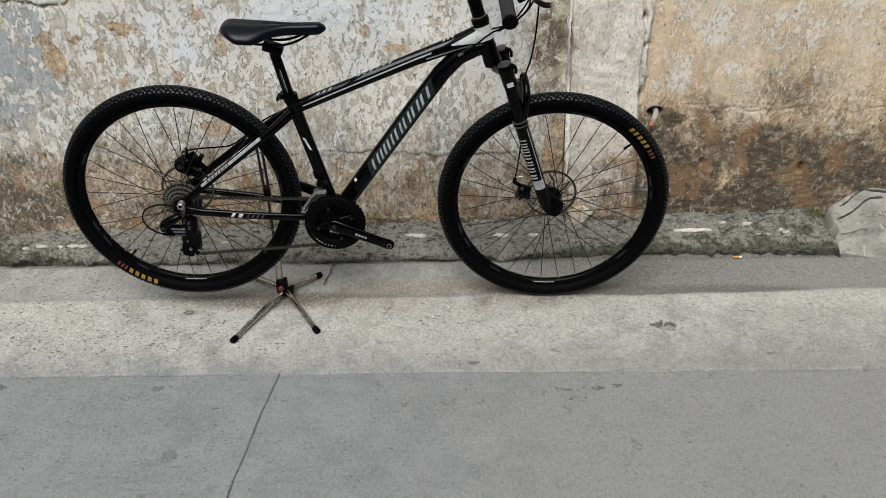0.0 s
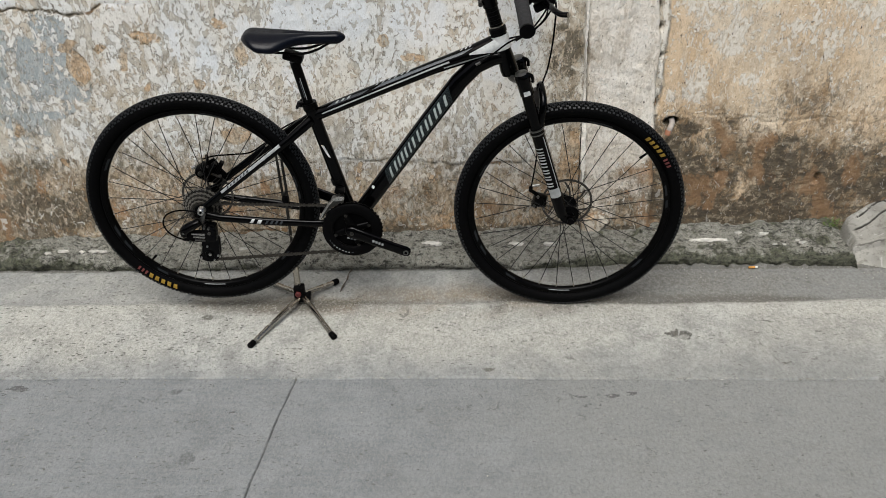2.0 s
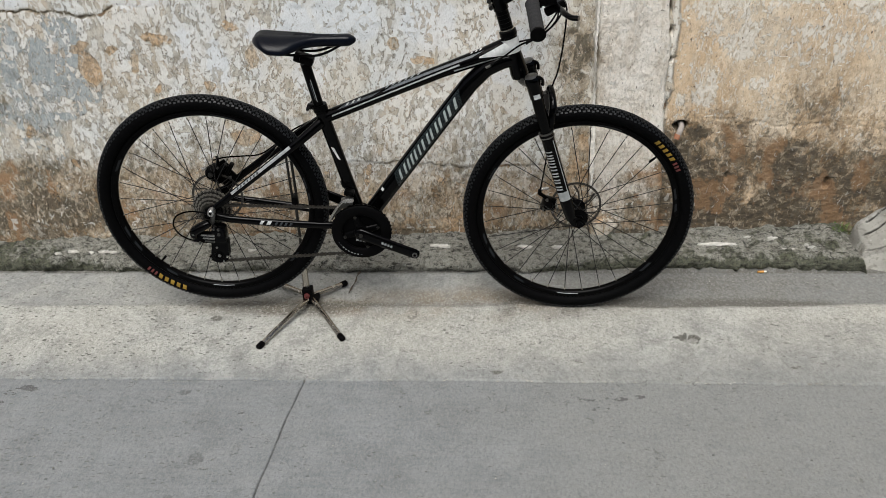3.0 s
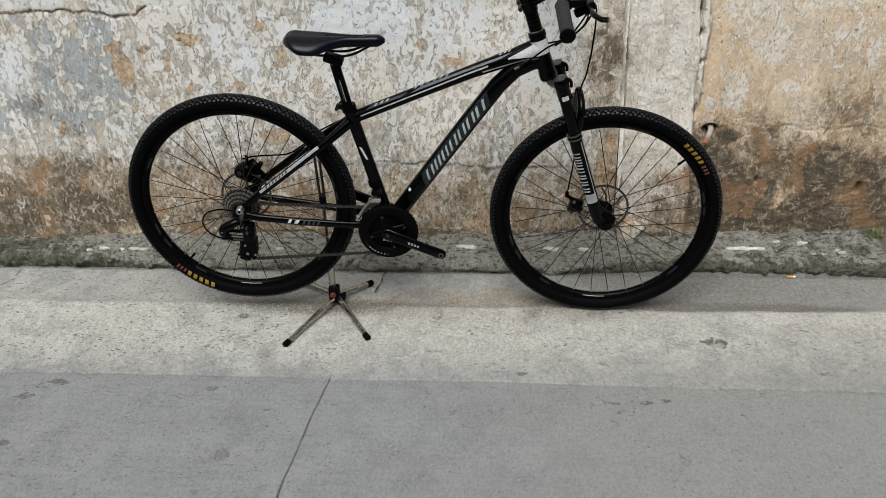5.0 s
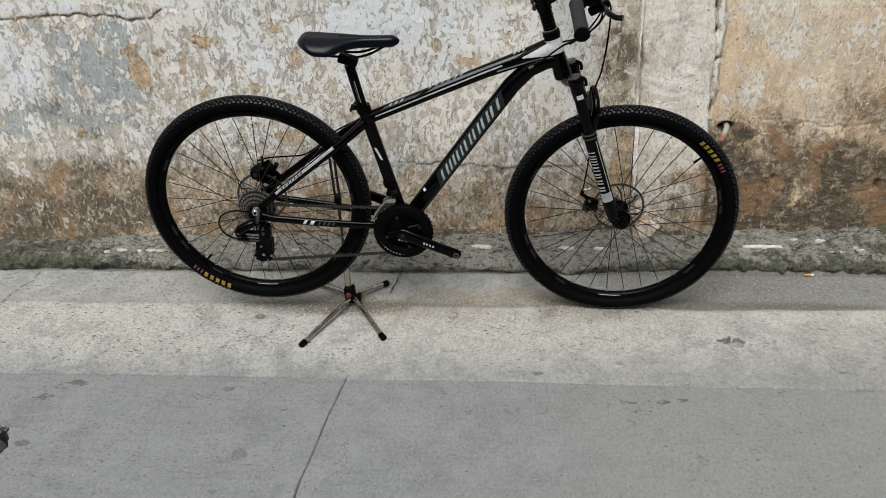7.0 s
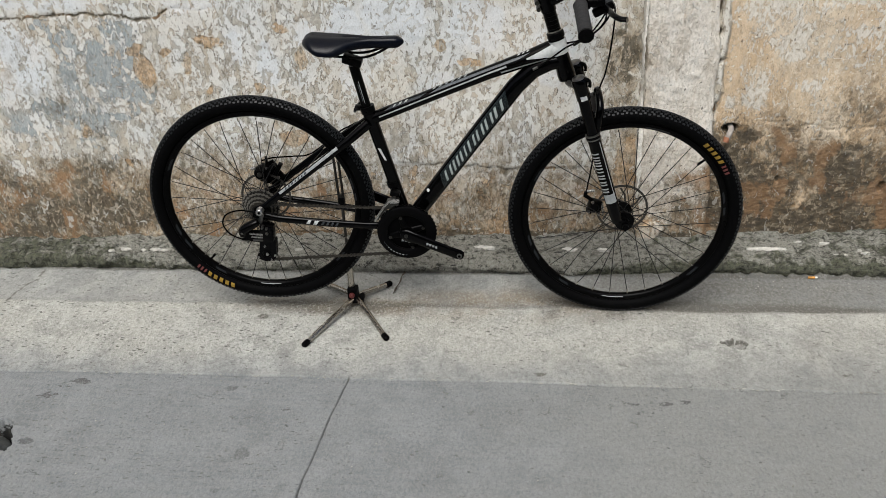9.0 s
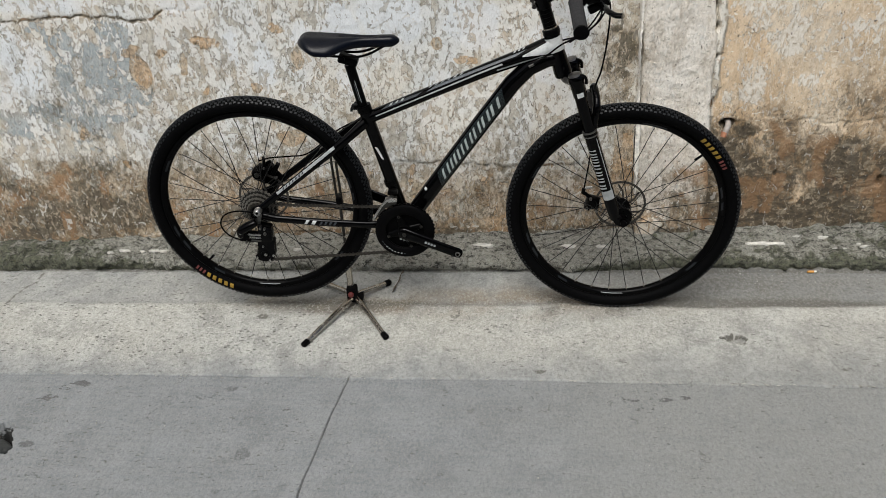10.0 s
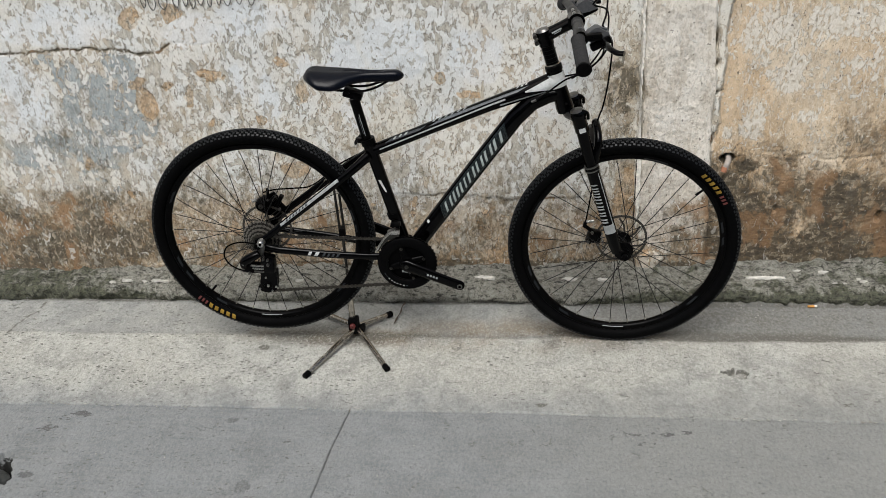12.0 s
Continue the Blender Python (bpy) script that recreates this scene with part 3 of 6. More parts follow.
def sheet(name, X, Y, Z, material, layout=None, floats=None, flip=False):
    """A mesh from arrays of a grid, with an optional three-channel layout attribute and named single ones."""
    rows, cols = X.shape
    me = bpy.data.meshes.new(name)
    idx = np.arange(rows * cols).reshape(rows, cols)
    q = np.stack([idx[:-1, :-1], idx[:-1, 1:], idx[1:, 1:], idx[1:, :-1]], -1).reshape(-1, 4)
    if flip:
        q = q[:, ::-1]
    me.vertices.add(rows * cols)
    me.vertices.foreach_set("co", np.stack([X, Y, Z], -1).reshape(-1).astype(np.float32))
    me.loops.add(q.size)
    me.loops.foreach_set("vertex_index", q.reshape(-1).astype(np.int32))
    me.polygons.add(len(q))
    me.polygons.foreach_set("loop_start", (np.arange(len(q)) * 4).astype(np.int32))
    me.update(calc_edges=True)
    me.validate()
    if layout is not None:
        a = me.color_attributes.new("layout", "FLOAT_COLOR", "POINT")
        c = np.ones((rows * cols, 4), np.float32)
        for k in range(3):
            c[:, k] = np.clip(layout[k], 0, 1).reshape(-1)
        a.data.foreach_set("color", c.reshape(-1))
    for key, values in (floats or {}).items():
        a = me.attributes.new(key, "FLOAT", "POINT")
        a.data.foreach_set("value", np.clip(values, 0, 1).reshape(-1).astype(np.float32))
    me.materials.append(material)
    me.shade_smooth()
    return new(name, me)


def graded(lo, a, b, hi, fine, coarse):
    """Positions from lo to hi, fine between a and b."""
    left = np.linspace(lo, a, max(2, int((a - lo) / coarse)))[:-1]
    right = np.linspace(b, hi, max(2, int((hi - b) / coarse)))[1:]
    return np.concatenate([left, np.linspace(a, b, int((b - a) / fine) + 1), right])


def wall_y(x):
    return 0.375 + 0.03 * x


def east_of(x):
    return smooth(x, 0.86, 0.93)


# ---- the large structure ----
def build_ground():
    xs = graded(-300, -1.9, 2.2, 300, 0.009, 12)
    ys = graded(-300, -1.1, 0.24, 300, 0.008, 12)
    xs = np.unique(np.concatenate([xs, -0.29 + np.array([-0.006, -0.004, -0.002, 0, 0.002, 0.004, 0.006])]))
    ys = np.unique(np.concatenate([ys, -0.36 + np.array([-0.005, -0.0025, 0, 0.0025, 0.005])]))
    xs = np.unique(np.concatenate([xs, np.arange(0.835, 0.965, 0.0025), np.arange(-1.27, -1.135, 0.0035)]))
    ys = np.unique(np.concatenate([ys, np.arange(-0.195, -0.120, 0.0025), np.arange(-0.70, -0.555, 0.0035)]))
    X, Y = np.meshgrid(xs, ys)
    # columns follow the joint across the road slab, rows the joint along it
    crack_x = -0.262 + 0.12 * (Y + 0.356) + 0.006 * field(Y * 0 + 1, Y, 0.12, 3)
    crack_x = np.where((Y > -1.3) & (Y < -0.3), crack_x, -0.29)
    X = X + (crack_x - (-0.29)) * np.exp(-((X + 0.29) / 0.12) ** 2)
    joint_y = -0.36 - 0.012 * smooth(X, 0.2, 1.2) + 0.006 * field(X, X * 0 + 2, 0.25, 4)
    joint_y = np.where((X > -2) & (X < 2.3), joint_y, -0.36)
    Y = Y + (joint_y + 0.36) * np.exp(-((Y + 0.36) / 0.1) ** 2)
    near = np.exp(-((np.clip(np.abs(X), 1.9, None) - 1.9) + np.clip(-1.1 - Y, 0, None) + np.clip(Y - 0.3, 0, None)))
    Z = near * (0.0026 * field(X, Y, 0.22, 4) + 0.0010 * field(X, Y, 0.03, 2, 5))
    strip = smooth(Y - joint_y, -0.004, 0.004) * (1 - smooth(Y + 0.015 * field(X, Y, 0.2, 4, 3), -0.005, 0.035))
    gutter = smooth(Y + 0.012 * field(X, Y, 0.2, 4, 3), -0.008, 0.02)
    Z += near * (0.0035 * strip + strip * 0.0016 * field(X, Y, 0.035, 3, 9) - 0.002 * gutter)
    d = X - crack_x
    on = smooth(-Y, 0.352, 0.36) * near
    Z -= on * 0.009 * np.exp(-(d / 0.0022) ** 2) * (0.55 + 0.6 * (field(X * 0, Y, 0.05, 2, 1) > -0.2))
    Z -= near * 0.006 * np.exp(-((Y - joint_y) / 0.002) ** 2) * np.clip(0.5 + field(X, Y * 0, 0.3, 3, 4) * 1.4, 0, 1)
    # a broken pit in the pale strip
    r = np.hypot((X - 0.898) / 0.050, (Y + 0.160) / 0.024) + 0.75 * field(X, Y, 0.035, 4, 2)
    pit = 1 - smooth(r, 0.82, 0.95)
    Z -= 0.016 * pit * (1 + 1.1 * field(X, Y, 0.012, 3))
    # a broken-through drain hole at the edge
    hole_r = np.hypot((X + 1.245) / 0.085, (Y + 0.630) / 0.060) + 0.55 * field(X, Y, 0.05, 4, 8)
    hole = 1 - smooth(hole_r, 0.93, 1.0)
    Z -= 0.30 * hole
    dirt_and_shade = 0.22 * gutter * (1 - smooth(Y, 0.3, 0.6)) + 0.36 * gutter * smooth(X, 0.2, 0.7) * (1 - 0.4 * smooth(X, 1.0, 1.5)) * smooth(Y, -0.01, 0.03)
    # pit and rim darkened; at the kerb foot the crevice's shade is painted in
    dirt_and_shade += 0.35 * pit + 1.0 * np.exp(-((r - 0.86) / 0.09) ** 2) * (field(X, Y, 0.02, 2, 3) > -0.35) + 1.1 * np.exp(-((Y - 0.218) / 0.012) ** 2) * np.clip(0.75 + 0.9 * field(X, Y, 0.10, 4, 69), 0.2, 1)
    # first blob: stain below the stand, with the shadow there painted into it
    dirt_and_shade += 0.55 * blob(X, Y, -0.30, -0.005, 0.30, 0.045, 0.7) + 0.50 * blob(X, Y, 0.50, 0.00, 0.38, 0.065, 0.7) * np.clip(0.8 + 1.2 * field(X, Y, 0.07, 4, 29), 0, 1.4)
    # dirty gutter edge and the front wheel's soft shadow, coloured as one band
    dirt_and_shade += 0.85 * np.exp(-((Y - 0.020) / 0.020) ** 2) * smooth(X, 0.5, 0.7) * (1 - smooth(X, 1.15, 1.5))
    dirt_and_shade += 0.9 * np.exp(-(from_line(X + 0.02 * field(X, Y, 0.05, 3, 17), Y, [(-1.53, 0.0), (-1.50, 0.10), (-1.48, 0.15), (-1.50, 0.21)]) / 0.004) ** 2)
    dirt_and_shade += 0.25 * strip * (0.5 + field(X, Y, 0.3, 4, 6))
    dirt_and_shade += 1.2 * np.exp(-(d / 0.0028) ** 2) * on
    blot = np.zeros_like(X)
    for x, y, rx, ry, much in ((-1.067, -0.401, 0.030, 0.010, 1.0), (-1.142, -0.463, 0.030, 0.012, 0.8), (-1.12, -0.42, 0.045, 0.012, 0.5), 
                               (0.641, -0.437, 0.034, 0.008, 0.9), (0.565, -0.440, 0.030, 0.007, 0.7), 
                               (-0.42, -0.50, 0.011, 0.004, 0.9), (0.03, -0.47, 0.016, 0.005, 0.7), (1.18, -0.30, 0.016, 0.010, 0.7),
                               (0.70, -0.425, 0.020, 0.006, 0.9), (0.60, -0.475, 0.05, 0.010, 0.5), (0.22, -0.40, 0.05, 0.02, 0.3), (-0.50, -0.39, 0.04, 0.006, 0.5)):
        blot = np.maximum(blot, 0.82 * much * blob(X, Y, x, y, rx * 1.2, ry * 1.2, 0.6))
    # flat round blots with clean rims
    for x, y, rx, ry, much in ((-1.113, -0.650, 0.023, 0.012, 0.62), (-0.498, -0.671, 0.024, 0.026, 0.34), (-0.595, -0.066, 0.017, 0.011, 0.75), (0.302, -0.326, 0.015, 0.008, 0.62),
                               (0.135, -0.385, 0.030, 0.020, 0.30), (-0.60, -0.415, 0.022, 0.012, 0.42), (-0.53, -0.80, 0.016, 0.012, 0.40)):
        dirt_and_shade += 1.5 * much * blob(X + 0.004 * field(X, Y, 0.02, 2, 61), Y, x, y, rx, ry, 0.12)
    worn = strip * (0.34 + 0.58 * smooth(Y + 0.05 * field(X, Y, 0.3, 3, 14), -0.37, -0.12)) * (1 - 0.35 * smooth(X, 0.3, 1.2) * (1 - smooth(Y, -0.12, -0.03)))
    worn = np.maximum(worn, gutter * (0.50 - 0.30 * smooth(X, 0.1, 0.9)) * near)
    rust = np.maximum(1.0 * blob(X, Y, -0.28, 0.005, 0.40, 0.050, 0.7), 0.8 * blob(X, Y, 0.22, 0.03, 0.42, 0.09, 0.7)) * np.clip(0.70 + 1.5 * field(X, Y, 0.08, 4, 63), 0, 1)
    # a low ledge of mortar between the gutter and the kerb, over a dark joint
    front = 0.209 + 0.004 * field(X, Y * 0, 0.12, 4, 65)
    on_ledge = smooth(X, 0.62, 0.80) * (1 - smooth(X, 1.42, 1.56))
    Z += 0.012 * on_ledge * smooth(Y, front, front + 0.003) * (1 - smooth(Y, 0.26, 0.30))
    dirt_and_shade += 1.3 * on_ledge * np.exp(-((Y - front + 0.001) / 0.0028) ** 2) * np.clip(0.6 + 1.5 * field(X, Y * 0, 0.15, 4, 67), 0, 1)
    ob = sheet("ground", X, Y, Z, GROUND, (dirt_and_shade, worn, hole), {"rust": rust, "blot": blot})
    return tagged(ob, "grey concrete lane with a rough pale strip and gutter", "ground", kind="structure")


CRACK_LEFT = [(-1.60, 0.872), (-1.383, 0.878), (-1.289, 0.885), (-1.214, 0.889), (-1.068, 0.886), (-1.016, 0.876), (-0.99, 0.868),
              (-0.925, 0.874), (-0.883, 0.90)]
CRACK_THIN = [(-0.883, 0.9), (-0.74, 0.891), (-0.614, 0.892), (-0.577, 0.902), (-0.526, 0.879), (-0.493, 0.857), (-0.46, 0.83)]
CRACK_RIGHT = [(1.041, 0.488), (1.119, 0.463), (1.21, 0.468), (1.251, 0.447), (1.342, 0.454), (1.431, 0.465), (1.60, 0.44), (1.8, 0.46)]


def build_wall():
    xs = graded(-14, -1.75, 2.15, 14, 0.0045, 0.35)
    zs = graded(-0.15, -0.02, 1.10, 2.9, 0.0045, 0.25)
    X, Z = np.meshgrid(xs, zs)
    wx, wz = X + 0.006 * field(X, Z, 0.05, 3), Z + 0.006 * field(X, Z, 0.05, 3, 3)
    out = 0.008 * field(X, Z, 0.5, 3) + 0.0018 * field(X, Z, 0.09, 3, 4) + 0.0015 * field(X, Z, 0.02, 2, 6)
    left = 0.622 + 0.035 * (0.9 - Z) / 0.9 + 0.006 * field(Z, Z * 0, 0.08, 3)
    right = 0.845 + 0.062 * (0.9 - Z) / 0.9 + 0.012 * field(Z, Z * 0 + 4, 0.1, 4)
    pil = smooth(X, left - 0.006, left + 0.006) * (1 - smooth(X, right - 0.005, right + 0.005))
    out += 0.024 * pil + 0.0016 * pil * field(X, Z, 0.025, 3, 11)
    slot = 0.06 + sum(np.exp(-((Z - z0) / h) ** 2) for z0, h in ((0.865, 0.035), (0.785, 0.012), (0.53, 0.018), (0.69, 0.008), (1.0, 0.03)))
    slot = np.clip(slot + 0.12 * field(Z, Z * 0, 0.08, 3, 2), 0, 1)
    out -= 0.030 * np.exp(-((X - right - 0.004) / 0.0065) ** 2) * slot
    jx, jz = wx + 0.006 * field(X, Z, 0.02, 3, 21), wz + 0.007 * field(X, Z, 0.022, 3, 23)
    out -= 0.0075 * np.exp(-(from_line(jx, jz, CRACK_LEFT) / 0.0028) ** 2) * np.clip(0.8 + field(X, Z, 0.06, 3, 25), 0.2, 1.3)
    out -= 0.0018 * np.exp(-(from_line(jx, jz, CRACK_THIN) / 0.0022) ** 2)
    out -= 0.0035 * np.exp(-(from_line(jx, jz, CRACK_RIGHT) / 0.0026) ** 2)
    # the upper coat ends in a broken lip over the bare foot of the wall
    lip = 0.335 + 0.035 * field(X, Z * 0, 0.30, 4, 43) + 0.012 * field(X, Z, 0.03, 3, 45)
    out += 0.0045 * smooth(Z, lip - 0.002, lip + 0.002) * blob(X, Z, 0.14, 0.34, 0.36, 0.2, 0.4) * (1 - pil)
    out -= 0.035 * blob(wx, wz, 0.930, 0.462, 0.024, 0.016, 0.25)
    out -= 0.020 * blob(wx, wz, 1.467, 0.237, 0.011, 0.020, 0.4) + 0.012 * blob(wx, wz, 1.114, 0.271, 0.006, 0.014, 0.4)
    ox, oz = X + 0.030 * field(X, Z, 0.05, 4, 31), Z + 0.030 * field(X, Z, 0.05, 4, 33)
    lump = blob(ox, oz, 0.700, 0.085, 0.040, 0.048, 0.15)
    out += 0.016 * lump
    # bare ochre patches
    ochre = np.zeros_like(X)
    for cx, cz, rx, rz in ((-0.533, 0.831, 0.030, 0.020), (-0.765, 0.790, 0.045, 0.020), (-0.855, 0.725, 0.014, 0.036), (-1.02, 0.77, 0.04, 0.022),
                           (-1.005, 0.70, 0.030, 0.055), (-0.475, 0.72, 0.03, 0.045), (-1.26, 0.485, 0.02, 0.02), (-0.80, 0.632, 0.016, 0.02),
                           (-0.62, 0.628, 0.02, 0.02), (-0.53, 0.45, 0.05, 0.04), (0.074, 0.694, 0.035, 0.016), (-0.92, 0.755, 0.03, 0.014),
                           (-0.86, 1.0, 0.03, 0.03), (-1.0, 0.98, 0.04, 0.04), (-0.02, 0.77, 0.012, 0.014), (0.60, 0.33, 0.05, 0.12),
                           (0.905, 0.25, 0.03, 0.14), (0.92, 0.40, 0.03, 0.06), (0.15, 0.10, 0.2, 0.03), (1.25, 0.22, 0.12, 0.05), (1.02, 0.16, 0.08, 0.06), (1.6, 0.25, 0.15, 0.08)):
        ochre = np.maximum(ochre, blob(ox, oz, cx, cz, rx, rz, 0.3))
    low = 1 - smooth(Z + 0.06 * field(X, Z, 0.3, 3, 2), 0.12, 0.62)
    east = east_of(X + 0.05 * field(X, Z, 0.2, 3))
    ochre = np.maximum(ochre, (0.48 + 0.12 * (1 - smooth(X, -0.8, -0.3))) * low)
    ochre = np.maximum(ochre, east * (0.52 - 0.26 * blob(X, Z, 1.2, 0.95, 0.38, 0.36, 0.8)))
    ochre = np.maximum(ochre, 0.75 * (1 - smooth(Z + 0.03 * field(X, Z, 0.2, 3), 0.08, 0.16)) * smooth(X, -0.2, 0.0) * (1 - pil))
    ochre *= 1 - 0.75 * pil * smooth(Z, 0.30, 0.55)
    band = 0.42 * blob(X, Z, -0.35, 0.33, 0.9, 0.20, 0.7) * (0.7 + 0.8 * field(X, Z, 0.3, 4, 7))
    mould_and_shade = np.maximum(band, 0.52 * blob(X, Z, 0.575, 0.64, 0.075, 0.20, 0.8) * (0.9 + 0.9 * field(X, Z, 0.12, 4, 5)))
    mould_and_shade = np.maximum(mould_and_shade, 0.55 * east * (1 - smooth(Z + 0.26 * field(X, Z, 0.3, 5), 0.20, 0.62)) * (0.9 + 0.9 * field(X, Z, 0.16, 4, 75)))
    mould_and_shade = np.maximum(mould_and_shade, 0.30 * blob(X, Z, -1.2, 0.50, 0.6, 0.26, 0.8) * (0.8 + 0.9 * field(X, Z, 0.12, 4, 27)))
    mould_and_shade = np.maximum(mould_and_shade, 0.36 * blob(X, Z, 1.38, 0.5, 0.14, 0.14, 0.8))
    mould_and_shade = np.maximum(mould_and_shade, east * (1 - smooth(Z + 0.26 * field(X, Z, 0.30, 5, 47), 0.14, 0.52)) * (0.66 + 1.0 * field(X, Z, 0.12, 4, 49)))
    mould_and_shade = np.maximum(mould_and_shade, blob(ox, oz, 0.97, 0.22, 0.12, 0.26, 0.6) * (0.60 + 0.9 * field(X, Z, 0.08, 4, 71)))
    mould_and_shade = np.maximum(mould_and_shade, 0.80 * blob(ox, oz, 0.985, 0.43, 0.060, 0.06, 0.6) * (0.7 + 0.8 * field(X, Z, 0.05, 4, 77)))
    mould_and_shade = np.maximum(mould_and_shade, 1.0 * blob(ox, oz, 1.27, 0.25, 0.46, 0.13, 0.7) * (0.72 + 1.1 * field(X, Z, 0.10, 4, 73)))
    mould_and_shade = np.maximum(mould_and_shade, 1.0 * blob(ox, oz, 1.08, 0.14, 0.10, 0.07, 0.6))
    mould_and_shade = np.maximum(mould_and_shade, 0.9 * blob(ox, oz, 1.45, 0.20, 0.16, 0.10, 0.6) * (0.7 + field(X, Z, 0.08, 4, 81)))
    mould_and_shade = np.maximum(mould_and_shade, 0.85 * blob(ox, oz, 0.565, 0.72, 0.045, 0.13, 0.6) * (0.55 + 1.4 * field(X, Z, 0.05, 4, 51)))
    # broken strip of shade painted under the lip
    mould_and_shade = np.maximum(mould_and_shade, 0.6 * np.exp(-((Z - lip + 0.004) / 0.004) ** 2) * blob(X, Z, 0.14, 0.34, 0.34, 0.2, 0.4) * (1 - pil) * np.clip(0.3 + 2.2 * field(X, Z, 0.06, 3, 53), 0, 1))
    mould_and_shade = np.maximum(mould_and_shade, (1 - smooth(X, -1.30, -0.80)) * (1 - smooth(Z + 0.10 * field(X, Z, 0.2, 4, 57), 0.22, 0.44)) * (0.72 + 0.8 * field(X, Z, 0.10, 4, 59)))
    mould_and_shade = np.maximum(mould_and_shade, 0.80 * blob(X, Z, 1.05, 0.20, 0.26, 0.24, 0.8) * (0.85 + 1.3 * field(X, Z, 0.10, 4, 19)))
    mould_and_shade = np.maximum(mould_and_shade, 0.45 * (1 - smooth(Z, 0.10, 0.40)) * (0.9 + 0.9 * field(X, Z, 0.35, 3, 1)))
    damp = (1 - smooth(Z + 0.10 * field(X, Z, 0.45, 4, 13) - 0.10 * smooth(X, 0.9, 1.1), 0.16, 0.54)) * (1 - 0.6 * pil) * (1 - 0.35 * blob(X, Z, 0.05, 0.2, 0.45, 0.6, 0.7))
    mould_and_shade = np.maximum(mould_and_shade, damp * (0.52 + 0.5 * field(X, Z, 0.16, 4, 15)))
    mould_and_shade = np.maximum(mould_and_shade, 0.9 * (1 - smooth(Z + 0.02 * field(X, Z, 0.08, 3, 5), 0.05, 0.10)))
    # recess shade painted into the crevice, crack and pipe hole and round the lump
    mould_and_shade = np.maximum(mould_and_shade, 0.85 * np.exp(-((X - right - 0.004) / 0.006) ** 2) * slot)
    mould_and_shade = np.maximum(mould_and_shade, 0.8 * np.exp(-(from_line(jx, jz, CRACK_LEFT) / 0.004) ** 2))
    mould_and_shade = np.maximum(mould_and_shade, blob(wx, wz, 0.93, 0.462, 0.028, 0.02, 0.4))
    mould_and_shade = np.maximum(mould_and_shade * (1 - lump), 0.9 * blob(ox, oz, 0.700, 0.080, 0.052, 0.060, 0.2) * (1 - lump))
    blue = 0.55 * blob(X, Z, -1.28, 0.50, 0.30, 0.26, 0.8) * (0.6 + 1.4 * field(X, Z, 0.10, 4, 3))
    for cx, cz, rx, rz in ((-1.16, 0.72, 0.11, 0.075), (-1.12, 0.62, 0.13, 0.055), (-1.06, 0.82, 0.055, 0.05), (-1.25, 0.78, 0.05, 0.07), (-1.20, 0.66, 0.09, 0.05), (-1.03, 0.735, 0.035, 0.03), (-1.13, 0.55, 0.10, 0.03),
                           (-1.36, 0.57, 0.06, 0.03), (-1.02, 0.645, 0.05, 0.035), (-1.30, 0.86, 0.05, 0.02)):
        blue = np.maximum(blue, 1.1 * blob(ox, oz, cx, cz, rx, rz, 0.3))
    blue *= smooth(0.62 + field(X, Z, 0.055, 4, 41) * 1.3, 0.15, 0.55)
    # areas where the white top coat is whole
    pale = np.zeros_like(X)
    for cx, cz, rx, rz in ((-0.675, 0.76, 0.025, 0.065), (-0.585, 0.70, 0.035, 0.085), (-1.46, 0.74, 0.13, 0.14), (-0.46, 0.80, 0.03, 0.05), (-0.33, 0.82, 0.06, 0.10), (-0.16, 0.86, 0.10, 0.10), (0.10, 0.83, 0.08, 0.09),
                           (-0.30, 0.66, 0.05, 0.05), (0.33, 0.72, 0.07, 0.10), (0.42, 0.88, 0.10, 0.06), (-0.80, 0.93, 0.10, 0.05), (-0.60, 0.97, 0.12, 0.05), (-1.25, 0.96, 0.20, 0.06), (-0.02, 0.62, 0.05, 0.05),
                           (1.02, 0.86, 0.10, 0.09), (1.10, 0.74, 0.08, 0.06), (1.00, 0.60, 0.035, 0.07), (1.25, 0.92, 0.14, 0.07), (0.935, 0.55, 0.02, 0.03), (1.30, 0.79, 0.03, 0.03), (1.50, 0.90, 0.10, 0.10), (1.42, 0.72, 0.03, 0.05), (1.18, 0.60, 0.025, 0.03)):
        pale = np.maximum(pale, blob(ox, oz, cx, cz, rx, rz, 0.45))
    pale = np.maximum(pale, 0.45 * blob(X, Z, 1.30, 0.92, 0.42, 0.26, 0.7))
    ob = sheet("wall_north", X, wall_y(X) - out, Z, WALL, (mould_and_shade, ochre, blue), {"plain": pil * (0.35 + 0.65 * smooth(Z, 0.12, 0.30)), "pale": pale})
    back = Geo().box((0, 0.16, 1.38), (28.6, 0.22, 3.06), bevel=0)
    part("wall_core", back, WALL, ob, m=Matrix.Translation((0, 0.375, 0)) @ Matrix.Rotation(math.atan(0.03), 4, "Z"))
    rng = random.Random(4)
    a = []
    for k in range(150):
        z = 0.215 + 1.88 * k / 149
        x = 0.622 + 0.035 * (0.9 - z) / 0.9 - 0.004 + 0.0010 * math.sin(z * 31) + rng.uniform(-0.0022, 0.0022)
        w = 0.0042 + rng.uniform(-0.0018, 0.0018) + (0.0055 if 0.30 < z < 0.47 else 0) - (0.0022 if 0.60 < z < 0.74 else 0)
        y = wall_y(x)
        a.append([(x - w, y + 0.004, z), (x - w * 0.7, y - 0.0300, z), (x, y - 0.0325 - rng.uniform(0, 0.0008), z), (x + w * 0.7, y - 0.0320, z), (x + w, y - 0.020, z)])
    part("filler_strip", Geo().grid(a), CREAM, ob, "cream filler strip along the pilaster")
    return tagged(ob, "old wall with peeling white, ochre and blue-grey paint", "wall", kind="structure")


